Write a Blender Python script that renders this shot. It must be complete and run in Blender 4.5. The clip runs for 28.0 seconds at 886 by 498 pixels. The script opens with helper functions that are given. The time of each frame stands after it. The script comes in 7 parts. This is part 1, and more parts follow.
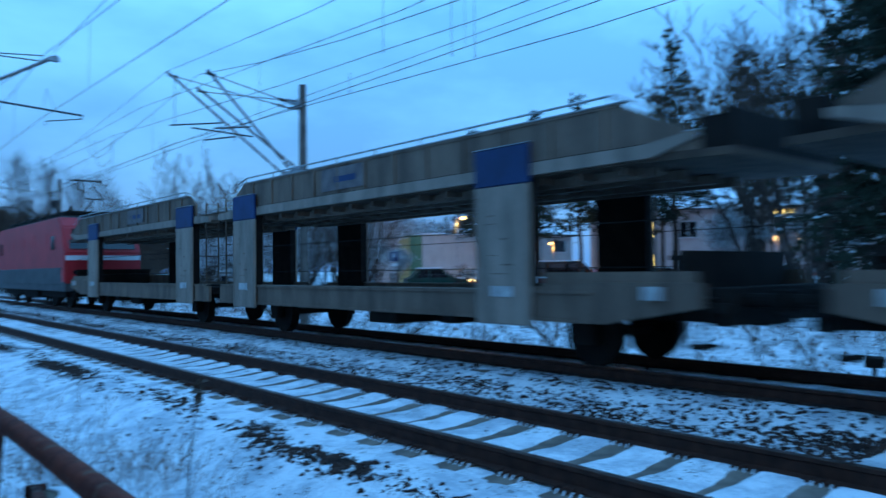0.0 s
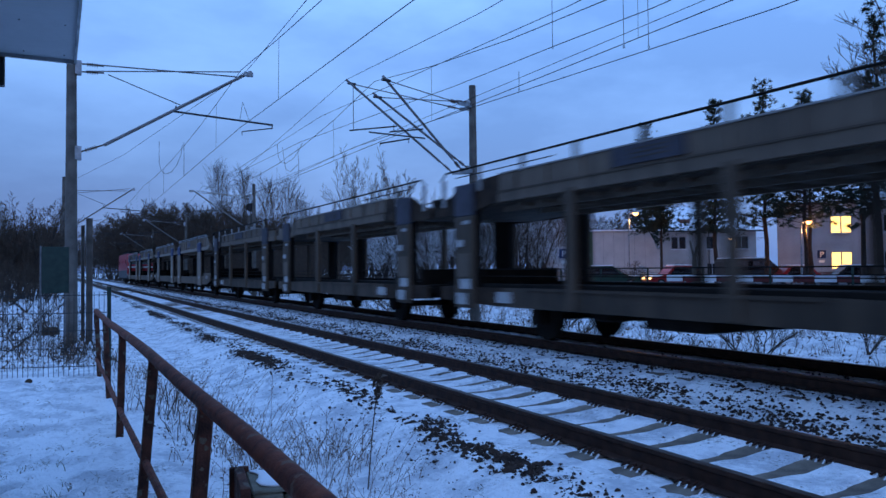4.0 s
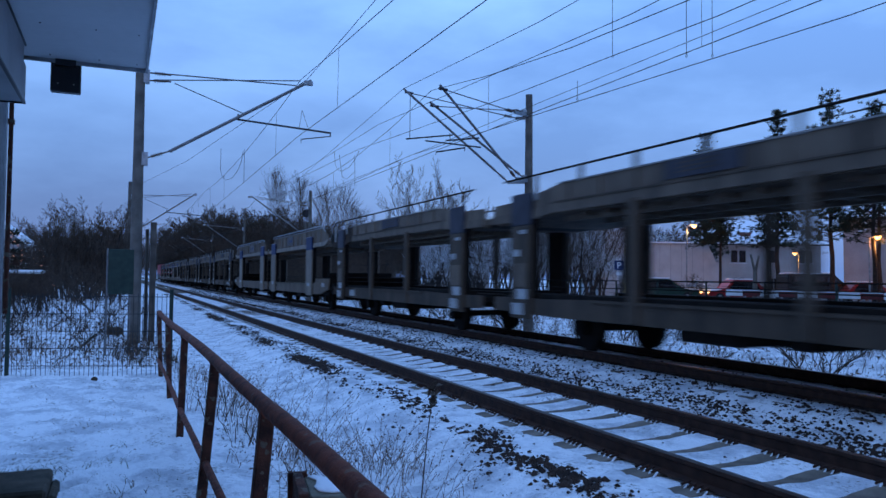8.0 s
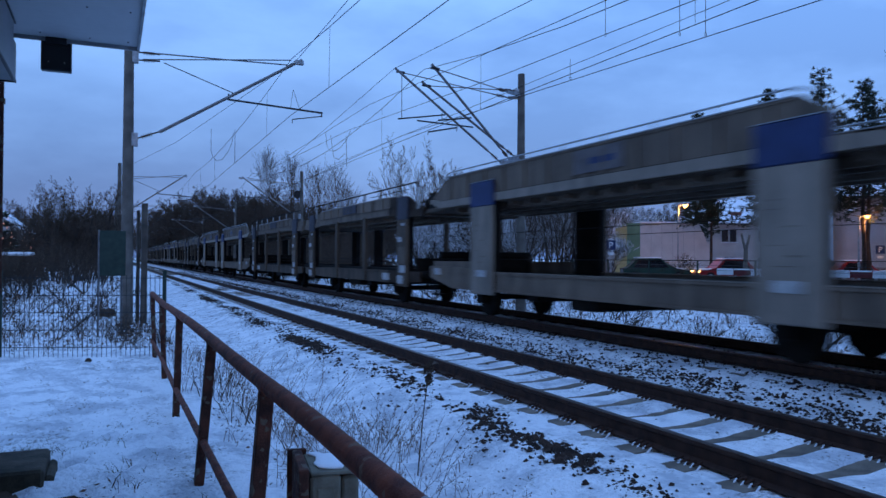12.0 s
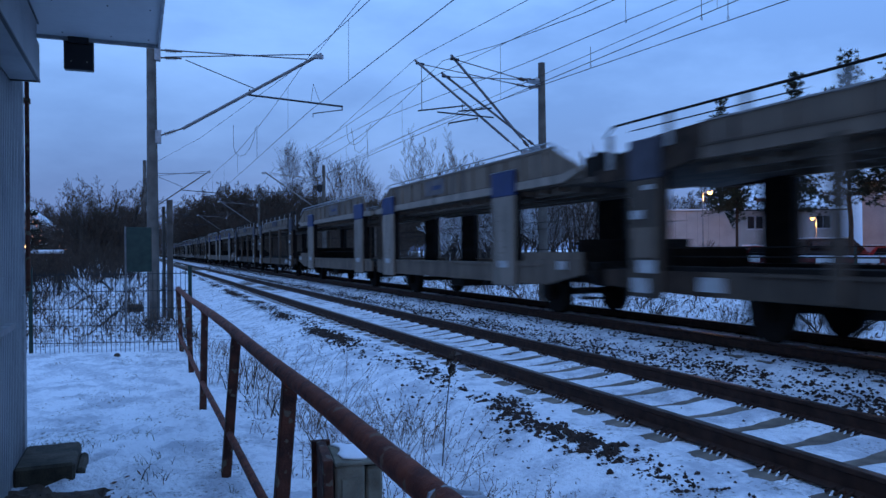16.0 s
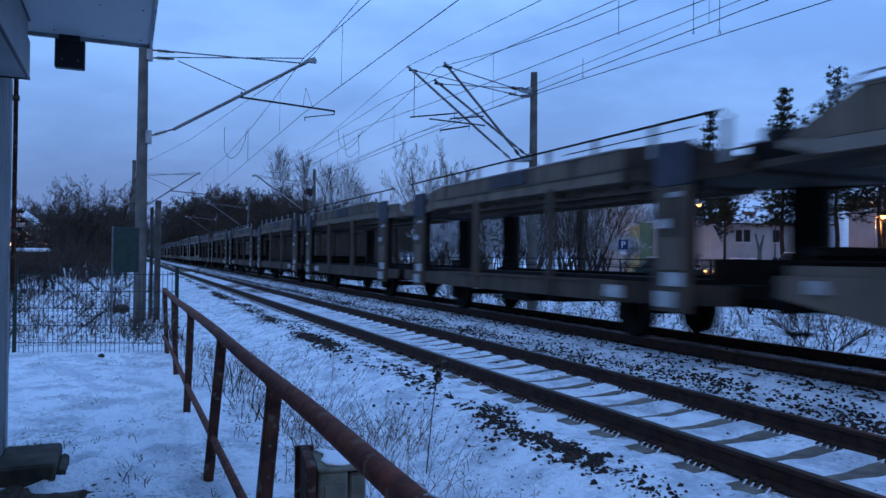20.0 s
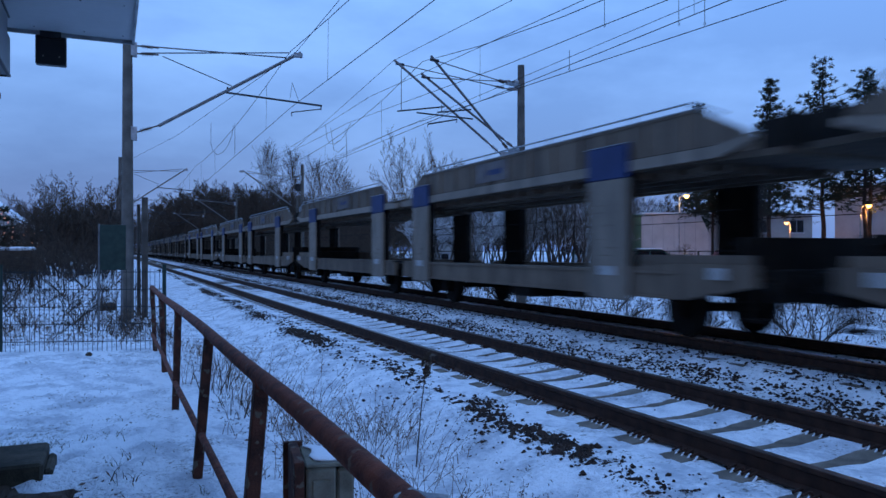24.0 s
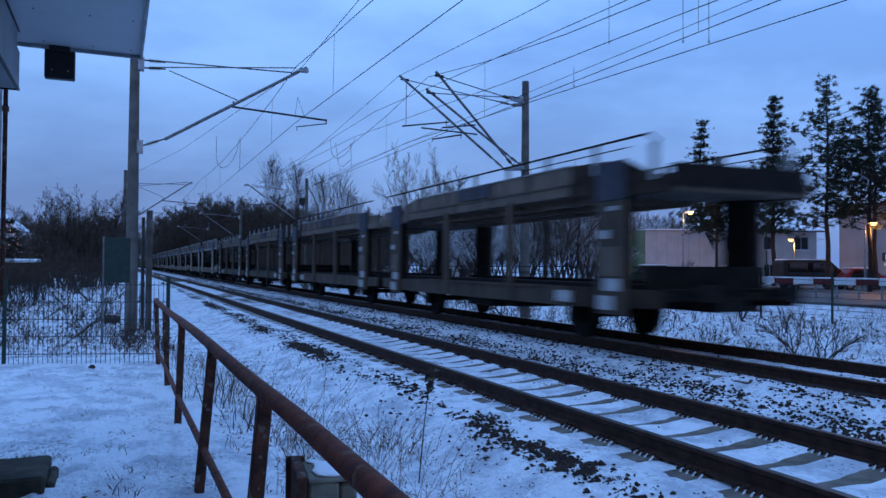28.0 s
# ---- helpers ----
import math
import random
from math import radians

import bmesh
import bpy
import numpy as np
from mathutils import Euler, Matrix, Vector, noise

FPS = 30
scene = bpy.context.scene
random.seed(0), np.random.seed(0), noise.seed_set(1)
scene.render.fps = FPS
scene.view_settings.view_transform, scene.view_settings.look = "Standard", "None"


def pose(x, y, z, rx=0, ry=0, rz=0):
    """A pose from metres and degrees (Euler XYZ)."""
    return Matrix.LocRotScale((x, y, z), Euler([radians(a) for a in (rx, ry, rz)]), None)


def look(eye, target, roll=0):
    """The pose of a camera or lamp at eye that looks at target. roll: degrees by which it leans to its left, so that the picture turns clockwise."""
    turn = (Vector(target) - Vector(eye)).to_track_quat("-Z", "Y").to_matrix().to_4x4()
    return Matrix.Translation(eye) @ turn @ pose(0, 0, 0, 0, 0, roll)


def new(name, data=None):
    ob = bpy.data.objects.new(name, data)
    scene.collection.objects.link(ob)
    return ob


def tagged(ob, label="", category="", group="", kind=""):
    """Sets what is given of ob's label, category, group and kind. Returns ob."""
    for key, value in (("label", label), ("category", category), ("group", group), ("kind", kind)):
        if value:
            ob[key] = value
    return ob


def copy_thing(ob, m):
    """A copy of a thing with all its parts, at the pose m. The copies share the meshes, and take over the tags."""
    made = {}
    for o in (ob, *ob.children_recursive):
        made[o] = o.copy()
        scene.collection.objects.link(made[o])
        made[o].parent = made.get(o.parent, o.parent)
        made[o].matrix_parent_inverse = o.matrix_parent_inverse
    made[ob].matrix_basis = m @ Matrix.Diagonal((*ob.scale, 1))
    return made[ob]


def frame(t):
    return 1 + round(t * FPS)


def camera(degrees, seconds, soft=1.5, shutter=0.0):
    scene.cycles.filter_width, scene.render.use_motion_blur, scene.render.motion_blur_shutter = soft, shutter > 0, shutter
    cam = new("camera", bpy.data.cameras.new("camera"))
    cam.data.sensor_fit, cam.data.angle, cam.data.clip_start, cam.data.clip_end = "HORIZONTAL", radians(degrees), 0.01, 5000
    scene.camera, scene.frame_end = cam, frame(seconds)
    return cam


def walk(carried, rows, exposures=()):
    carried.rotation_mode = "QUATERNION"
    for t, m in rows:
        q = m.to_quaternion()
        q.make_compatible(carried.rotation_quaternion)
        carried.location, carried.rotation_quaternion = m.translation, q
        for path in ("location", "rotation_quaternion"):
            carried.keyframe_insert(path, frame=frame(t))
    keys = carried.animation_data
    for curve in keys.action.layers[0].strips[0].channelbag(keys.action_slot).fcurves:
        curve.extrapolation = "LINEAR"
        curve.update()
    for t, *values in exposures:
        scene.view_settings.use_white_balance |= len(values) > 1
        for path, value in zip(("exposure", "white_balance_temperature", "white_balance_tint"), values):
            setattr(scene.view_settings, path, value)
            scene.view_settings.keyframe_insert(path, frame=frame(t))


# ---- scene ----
cam = camera(62.0, 28.0, soft=1.5, shutter=0.5)


def eye_pose(x, y, z, yaw, pitch, roll):
    """A hand-held camera: yaw to the left of the track, pitch up, roll clockwise."""
    return pose(x, y, z, 90 + pitch, 0, yaw) @ pose(0, 0, 0, 0, 0, roll)


PATH = [
    (0.0, eye_pose(0.049, -0.051, 1.463, -40.74, 1.64, -0.72)),
    (0.5, eye_pose(0.066, -0.087, 1.535, -31.85, 0.24, -0.56)),
    (1.0, eye_pose(0.044, -0.055, 1.512, -28.29, -0.38, 0.09)),
    (1.5, eye_pose(0.047, -0.059, 1.505, -27.57, -0.80, 0.13)),
    (2.0, eye_pose(0.048, -0.058, 1.505, -26.71, -0.91, 0.07)),
    (2.5, eye_pose(0.044, -0.051, 1.503, -25.93, -0.21, -0.19)),
    (3.0, eye_pose(0.047, -0.046, 1.500, -26.13, 0.78, -0.69)),
    (3.5, eye_pose(0.041, -0.039, 1.487, -27.14, 1.25, -1.06)),
    (5.5, eye_pose(-0.000, -0.030, 1.496, -28.10, 1.99, 0.49)),
    (6.0, eye_pose(-0.014, -0.020, 1.490, -26.76, 1.83, 0.68)),
    (6.5, eye_pose(-0.020, -0.000, 1.492, -24.86, 2.03, 0.79)),
    (7.0, eye_pose(-0.014, 0.007, 1.494, -23.98, 2.13, 0.84)),
    (7.5, eye_pose(-0.009, 0.001, 1.489, -23.51, 2.20, 0.49)),
    (8.0, eye_pose(0.001, 0.007, 1.494, -23.58, 2.24, 0.55)),
    (8.5, eye_pose(-0.002, 0.002, 1.491, -23.88, 2.18, 0.75)),
    (9.0, eye_pose(-0.012, 0.002, 1.490, -23.95, 2.09, 0.52)),
    (9.5, eye_pose(-0.017, 0.005, 1.487, -23.76, 1.88, 0.43)),
    (10.0, eye_pose(-0.022, 0.011, 1.484, -23.41, 1.28, 0.16)),
    (10.5, eye_pose(-0.019, 0.013, 1.485, -23.51, 0.85, -0.02)),
    (11.0, eye_pose(-0.012, 0.006, 1.485, -24.40, 0.74, 0.04)),
    (11.5, eye_pose(-0.016, 0.000, 1.485, -24.80, 0.81, 0.31)),
    (12.0, eye_pose(-0.030, 0.014, 1.478, -24.24, 0.75, 0.30)),
    (12.5, eye_pose(-0.029, 0.013, 1.477, -23.44, 0.58, 0.20)),
    (14.5, eye_pose(-0.014, 0.017, 1.477, -22.64, 0.08, -0.64)),
    (15.0, eye_pose(-0.015, 0.010, 1.478, -22.40, 0.24, -0.75)),
    (15.5, eye_pose(-0.013, 0.013, 1.479, -22.51, 0.25, -0.72)),
    (16.0, eye_pose(-0.015, 0.009, 1.473, -22.47, 0.10, -0.58)),
    (16.5, eye_pose(-0.011, 0.018, 1.473, -22.46, -0.11, -0.47)),
    (17.0, eye_pose(-0.008, 0.007, 1.478, -22.81, 0.02, -0.55)),
    (17.5, eye_pose(-0.014, 0.004, 1.476, -23.01, 0.10, -0.42)),
    (18.0, eye_pose(-0.025, 0.003, 1.476, -22.77, 0.19, -0.34)),
    (18.5, eye_pose(-0.024, 0.012, 1.472, -22.33, 0.02, -0.14)),
    (19.0, eye_pose(-0.015, 0.015, 1.474, -22.28, -0.17, 0.27)),
    (19.5, eye_pose(-0.010, 0.012, 1.475, -22.77, 0.05, 0.49)),
    (20.0, eye_pose(-0.011, 0.007, 1.476, -23.30, 0.62, 0.63)),
    (20.5, eye_pose(-0.017, 0.012, 1.481, -23.28, 1.22, 0.41)),
    (21.0, eye_pose(-0.022, 0.026, 1.482, -22.95, 1.74, 0.48)),
    (21.5, eye_pose(-0.020, 0.021, 1.478, -23.16, 1.33, 0.92)),
    (22.0, eye_pose(-0.026, 0.007, 1.469, -23.49, 0.62, 1.33)),
    (22.5, eye_pose(-0.015, 0.010, 1.479, -23.49, 0.16, 0.81)),
    (24.5, eye_pose(0.011, -0.006, 1.477, -24.16, 0.16, -0.21)),
    (25.0, eye_pose(0.013, -0.010, 1.479, -24.09, 0.26, -0.40)),
    (25.5, eye_pose(0.010, -0.002, 1.486, -23.47, 0.98, -0.20)),
    (26.0, eye_pose(0.006, 0.015, 1.489, -22.68, 1.65, -0.17)),
    (26.5, eye_pose(0.004, 0.014, 1.480, -22.56, 1.71, -0.03)),
    (27.0, eye_pose(0.003, 0.007, 1.482, -23.17, 1.44, -0.03)),
    (27.5, eye_pose(0.001, 0.002, 1.481, -23.54, 1.36, -0.16)),
    (28.0, eye_pose(0.000, 0.000, 1.480, -23.84, 1.29, 0.35)),
]
EXPOSURES = [(0.0, 0.34, 5250, -22), (0.4, 0.12, 4810, -17), (1.0, -0.05, 4390, -8), (2.0, -0.05, 4100, -9), (3.0, 0.0, 5710, 7), (5.5, 0.0, 6170, 7), (28.0, 0.0, 6170, 7)]
walk(cam, PATH, EXPOSURES)

# ---- dusk sky under thin cloud ----
world = bpy.data.worlds.new("dusk_sky")
scene.world = world
world.use_nodes = True
wn, wl = world.node_tree.nodes, world.node_tree.links
wn.clear()
w_out, w_bg = wn.new("ShaderNodeOutputWorld"), wn.new("ShaderNodeBackground")
w_sky = wn.new("ShaderNodeTexSky")
w_sky.sky_type, w_sky.sun_disc = "NISHITA", False
w_sky.sun_elevation, w_sky.sun_rotation = radians(3.0), radians(200)
w_co, w_noise, w_ramp, w_map = wn.new("ShaderNodeTexCoord"), wn.new("ShaderNodeTexNoise"), wn.new("ShaderNodeValToRGB"), wn.new("ShaderNodeMapping")
w_map.inputs["Scale"].default_value = (1.0, 1.0, 2.6)
w_noise.inputs["Scale"].default_value, w_noise.inputs["Detail"].default_value, w_noise.inputs["Roughness"].default_value = 2.6, 6.0, 0.55
w_ramp.color_ramp.elements[0].position, w_ramp.color_ramp.elements[1].position = 0.36, 0.68
w_ramp.color_ramp.elements[0].color = (0.112, 0.238, 0.595, 1)
w_ramp.color_ramp.elements[1].color = (0.215, 0.405, 0.870, 1)
w_mix = wn.new("ShaderNodeMix")
w_mix.data_type, w_mix.inputs[0].default_value = "RGBA", 0.97
# an overcast sky is darker towards the horizon and brightest overhead
w_sep, w_rise, w_lit = wn.new("ShaderNodeSeparateXYZ"), wn.new("ShaderNodeValToRGB"), wn.new("ShaderNodeMix")
w_lit.data_type, w_lit.blend_type, w_lit.inputs[0].default_value = "RGBA", "MULTIPLY", 1.0
rise = w_rise.color_ramp
rise.elements[0].position, rise.elements[0].color = 0.0, (0.70, 0.70, 0.74, 1)
rise.elements[1].position, rise.elements[1].color = 1.0, (1.85, 1.85, 1.83, 1)
e = rise.elements.new(0.12)
e.color = (0.98, 0.97, 0.99, 1)
e = rise.elements.new(0.35)
e.color = (1.50, 1.50, 1.45, 1)
wl.new(w_co.outputs["Generated"], w_sep.inputs[0])
wl.new(w_sep.outputs[2], w_rise.inputs[0])
wl.new(w_co.outputs["Generated"], w_map.inputs["Vector"])
wl.new(w_map.outputs[0], w_noise.inputs["Vector"])
wl.new(w_noise.outputs[0], w_ramp.inputs[0])
wl.new(w_sky.outputs[0], w_mix.inputs[6])
wl.new(w_ramp.outputs[0], w_mix.inputs[7])
wl.new(w_mix.outputs[2], w_lit.inputs[6])
wl.new(w_rise.outputs[0], w_lit.inputs[7])
wl.new(w_lit.outputs[2], w_bg.inputs[0])
wl.new(w_bg.outputs[0], w_out.inputs[0])
# the side where the sun went down is a little brighter
w_side = wn.new("ShaderNodeMapRange")
w_side.inputs["From Min"].default_value, w_side.inputs["From Max"].default_value = -0.3, 0.9
w_side.inputs["To Min"].default_value, w_side.inputs["To Max"].default_value = 0.93, 1.12
wl.new(w_sep.outputs[0], w_side.inputs["Value"])
wl.new(w_side.outputs[0], w_bg.inputs[1])
sun_data = bpy.data.lights.new("sun", "SUN")
sun_data.energy, sun_data.angle, sun_data.color = 0.12, radians(30), (0.75, 0.85, 1.0)
sun = new("sun", sun_data)
sun.matrix_world = look((0, 0, 50), (12, 25, 0))

# ---- materials ----
def material(name, dark, light, scale=4.0, rough=0.8, metal=0.0, bump=0.25, fine=14.0, vary=0.0, emit=None, spec=0.4, streak=0.0):
    """Two scales of mottling between two base colours, with fine relief; vary: difference from object to object."""
    m = bpy.data.materials.new(name)
    m.use_nodes = True
    n, l = m.node_tree.nodes, m.node_tree.links
    b = n["Principled BSDF"]
    co = n.new("ShaderNodeTexCoord")
    big, small = n.new("ShaderNodeTexNoise"), n.new("ShaderNodeTexNoise")
    big.inputs["Scale"].default_value, small.inputs["Scale"].default_value = scale, scale * fine
    big.inputs["Detail"].default_value, small.inputs["Detail"].default_value = 5, 3
    add = n.new("ShaderNodeMath")
    add.operation = "MULTIPLY_ADD"
    add.inputs[1].default_value = 0.35
    where = co.outputs["Object"]
    if streak:
        # rain has drawn the dirt out downwards
        mp = n.new("ShaderNodeMapping")
        mp.inputs["Scale"].default_value = (1.0, 1.0, streak)
        l.new(where, mp.inputs["Vector"])
        where = mp.outputs[0]
    l.new(where, big.inputs["Vector"]), l.new(where, small.inputs["Vector"])
    l.new(small.outputs[0], add.inputs[0]), l.new(big.outputs[0], add.inputs[2])
    ramp = n.new("ShaderNodeValToRGB")
    ramp.color_ramp.elements[0].position, ramp.color_ramp.elements[1].position = 0.48, 0.85
    ramp.color_ramp.elements[0].color, ramp.color_ramp.elements[1].color = (*dark, 1), (*light, 1)
    l.new(add.outputs[0], ramp.inputs[0])
    out = ramp.outputs[0]
    if vary:
        info, hsv, mr = n.new("ShaderNodeObjectInfo"), n.new("ShaderNodeHueSaturation"), n.new("ShaderNodeMapRange")
        mr.inputs["To Min"].default_value, mr.inputs["To Max"].default_value = 1 - vary, 1 + vary
        l.new(info.outputs["Random"], mr.inputs["Value"]), l.new(mr.outputs[0], hsv.inputs["Value"]), l.new(out, hsv.inputs["Color"])
        out = hsv.outputs[0]
    l.new(out, b.inputs["Base Color"])
    b.inputs["Roughness"].default_value, b.inputs["Metallic"].default_value = rough, metal
    b.inputs["Specular IOR Level"].default_value = spec
    if bump:
        bp = n.new("ShaderNodeBump")
        bp.inputs["Strength"].default_value, bp.inputs["Distance"].default_value = bump, 0.02
        l.new(add.outputs[0], bp.inputs["Height"]), l.new(bp.outputs[0], b.inputs["Normal"])
    if emit:
        b.inputs["Emission Color"].default_value, b.inputs["Emission Strength"].default_value = (*emit[:3], 1), emit[3]
    return m


SNOW = material("snow", (0.74, 0.76, 0.80), (0.86, 0.87, 0.89), 1.5, 0.85, bump=0.5, fine=22, spec=0.2)
OLD_SNOW = material("thin_snow", (0.45, 0.46, 0.48), (0.82, 0.83, 0.86), 3.0, 0.85, bump=0.5, spec=0.2)
STONE = material("ballast", (0.012, 0.007, 0.0055), (0.052, 0.031, 0.022), 6.0, 0.95, vary=0.2)
RAIL = material("rail_steel", (0.022, 0.009, 0.0055), (0.06, 0.026, 0.015), 9.0, 0.75, 0.3)
RAIL_TOP = material("worn_rail_head", (0.07, 0.05, 0.04), (0.16, 0.12, 0.1), 5.0, 0.45, 0.9, bump=0.05)
SLEEPER = material("concrete_sleeper", (0.1, 0.08, 0.062), (0.21, 0.172, 0.135), 5.0, 0.9, vary=0.15)
CONCRETE = material("concrete", (0.072, 0.063, 0.055), (0.145, 0.128, 0.11), 2.5, 0.9)
SLAB = material("grey_brown_render", (0.10, 0.085, 0.07), (0.17, 0.145, 0.12), 3.0, 0.95)
MOSSY = material("mossy_concrete", (0.024, 0.020, 0.012), (0.08, 0.064, 0.042), 7.0, 0.9, bump=0.6)
SOIL = material("wet_soil", (0.024, 0.014, 0.008), (0.075, 0.048, 0.03), 6.0, 0.9, bump=0.8)
GALV = material("galvanised_steel", (0.22, 0.23, 0.24), (0.38, 0.39, 0.40), 8.0, 0.5, 0.7, bump=0.1)
TUBE_STEEL = material("weathered_tube_steel", (0.11, 0.105, 0.105), (0.21, 0.20, 0.20), 6.0, 0.6, 0.4, bump=0.1)
DARK_STEEL = material("dark_steel", (0.018, 0.018, 0.020), (0.05, 0.05, 0.055), 8.0, 0.65, 0.4, bump=0.15)
WIRE = material("copper_wire", (0.015, 0.013, 0.012), (0.035, 0.03, 0.028), 20.0, 0.6, 0.5, bump=0)
PORCELAIN = material("brown_porcelain", (0.04, 0.025, 0.02), (0.08, 0.05, 0.04), 9.0, 0.3, bump=0.05)
RUST = material("rusty_paint", (0.055, 0.0115, 0.006), (0.19, 0.048, 0.021), 11.0, 0.85, 0.1, bump=0.5)
RUST_DARK = material("dark_rust", (0.027, 0.01, 0.007), (0.105, 0.036, 0.02), 9.0, 0.9, 0.1, bump=0.6)
GREEN_STEEL = material("green_coated_steel", (0.006, 0.018, 0.013), (0.014, 0.034, 0.025), 8.0, 0.6, bump=0.1)
BEIGE = material("beige_polymer_concrete", (0.095, 0.083, 0.058), (0.185, 0.165, 0.122), 9.0, 0.9)
HUT_PANEL = material("grey_sheet_metal", (0.27, 0.28, 0.29), (0.36, 0.37, 0.38), 2.5, 0.55, 0.1, bump=0.05)
SOFFIT = material("white_soffit", (0.5, 0.5, 0.51), (0.58, 0.58, 0.59), 1.2, 0.6, bump=0.03)
WAGON_GREY = material("wagon_grey_paint", (0.076, 0.054, 0.038), (0.164, 0.118, 0.082), 3.2, 0.75, 0.05, vary=0.14, bump=0.12, streak=0.25)
WAGON_PANEL = material("wagon_light_grey_paint", (0.14, 0.112, 0.086), (0.262, 0.208, 0.162), 3.2, 0.7, 0.05, vary=0.12, bump=0.12, streak=0.25)
WAGON_BROWN = material("wagon_brown_grey_paint", (0.036, 0.025, 0.016), (0.094, 0.064, 0.042), 3.2, 0.8, 0.05, vary=0.15, bump=0.15, streak=0.25)
BRACKET = material("pale_grey_coating", (0.19, 0.18, 0.17), (0.28, 0.27, 0.26), 4.0, 0.7, vary=0.1, bump=0.1)
WAGON_BLUE = material("wagon_blue_paint", (0.006, 0.014, 0.06), (0.012, 0.026, 0.1), 2.5, 0.6, vary=0.1, bump=0.08)
FADED_BLUE = material("faded_blue_paint", (0.026, 0.024, 0.032), (0.05, 0.046, 0.06), 3.0, 0.75, vary=0.15, bump=0.1)
PALE_BOARD = material("faded_blue_board", (0.07, 0.058, 0.058), (0.14, 0.118, 0.115), 4.0, 0.75, vary=0.15, bump=0.1)
# black steel; on the posts' inner sides it carries painted shade
WAGON_BLACK = material("sooty_shaded_steel", (0.005, 0.004, 0.0035), (0.016, 0.012, 0.009), 3.0, 0.9, 0.05, spec=0.2)
SOOTY_PAINT = material("sooty_brown_paint", (0.014, 0.009, 0.006), (0.05, 0.031, 0.02), 3.2, 0.9, 0.0, vary=0.15, bump=0.15, spec=0.2)
WHITE_MARK = material("white_lettering", (0.26, 0.255, 0.25), (0.46, 0.45, 0.44), 5.0, 0.7, bump=0.03)
LOCO_RED = material("traffic_red_paint", (0.24, 0.01, 0.016), (0.36, 0.018, 0.026), 1.2, 0.45, bump=0.04)
LOCO_GREY = material("loco_grey_frame", (0.04, 0.04, 0.042), (0.09, 0.09, 0.092), 2.5, 0.7)
WHITE_PAINT = material("white_paint", (0.62, 0.63, 0.64), (0.76, 0.77, 0.78), 3.0, 0.5, bump=0.04)
GLASS = material("dark_glass", (0.008, 0.009, 0.011), (0.012, 0.014, 0.017), 3.0, 0.08, bump=0, spec=0.6)
PLASTER = material("pale_plaster", (0.32, 0.3, 0.285), (0.42, 0.395, 0.375), 0.8, 0.9, bump=0.1)
PINK_PLASTER = material("warm_plaster", (0.35, 0.30, 0.295), (0.46, 0.40, 0.395), 0.7, 0.9, bump=0.1)
YELLOW_WALL = material("yellow_cladding", (0.26, 0.25, 0.12), (0.35, 0.335, 0.17), 0.8, 0.8, bump=0.05)
GREEN_WALL = material("green_cladding", (0.075, 0.145, 0.095), (0.12, 0.205, 0.13), 0.8, 0.8, bump=0.05)
SHEET_WALL = material("pale_metal_cladding", (0.34, 0.345, 0.35), (0.43, 0.435, 0.44), 0.9, 0.7, bump=0.05)
BRICK_BAND = material("red_plinth", (0.13, 0.06, 0.05), (0.22, 0.11, 0.09), 3.0, 0.9)
LIT_WINDOW = material("lit_window", (0.6, 0.4, 0.2), (0.8, 0.6, 0.3), 2.0, 0.5, bump=0, emit=(1.0, 0.55, 0.13, 2.6))
SODIUM = material("sodium_lamp_glow", (0.9, 0.6, 0.3), (1.0, 0.7, 0.4), 2.0, 0.4, bump=0, emit=(1.0, 0.44, 0.13, 4.5))
FAIRY = material("fairy_light_glow", (0.9, 0.4, 0.2), (1.0, 0.5, 0.3), 2.0, 0.4, bump=0, emit=(1.0, 0.34, 0.18, 0.7))
CAR_LIGHT = material("car_light_glow", (0.9, 0.7, 0.4), (1.0, 0.8, 0.5), 2.0, 0.4, bump=0, emit=(1.0, 0.55, 0.18, 4.0))
SIGN_BLUE = material("sign_blue", (0.006, 0.016, 0.065), (0.009, 0.024, 0.09), 2.0, 0.4, bump=0)
SIGN_RED = material("barrier_red", (0.07, 0.008, 0.008), (0.125, 0.017, 0.015), 3.0, 0.6, bump=0.05)
CAR_DARK = material("dark_car_paint", (0.012, 0.013, 0.016), (0.022, 0.024, 0.028), 2.0, 0.3, 0.3, bump=0)
CAR_RED = material("red_car_paint", (0.22, 0.010, 0.012), (0.30, 0.018, 0.02), 2.0, 0.3, 0.2, bump=0)
CAR_GREEN = material("green_car_paint", (0.010, 0.040, 0.032), (0.018, 0.060, 0.045), 2.0, 0.3, 0.2, bump=0)
TYRE = material("tyre_rubber", (0.012, 0.012, 0.012), (0.025, 0.025, 0.025), 8.0, 0.9)
BARK = material("dark_bark", (0.020, 0.015, 0.012), (0.07, 0.052, 0.042), 4.0, 0.95, bump=0.7)
PINE_BARK = material("pine_bark", (0.016, 0.011, 0.009), (0.055, 0.036, 0.026), 4.0, 0.95, bump=0.7)
TWIG = material("bare_twigs", (0.034, 0.023, 0.016), (0.095, 0.066, 0.047), 3.0, 0.95, bump=0)
NEEDLE = material("pine_needles", (0.012, 0.018, 0.01), (0.034, 0.044, 0.024), 1.0, 0.9, bump=0)
DRY_GRASS = material("dry_grass", (0.10, 0.060, 0.042), (0.23, 0.145, 0.10), 3.0, 0.95, bump=0)
GREEN_GRASS = material("winter_grass", (0.05, 0.06, 0.025), (0.15, 0.14, 0.06), 3.0, 0.95, bump=0)
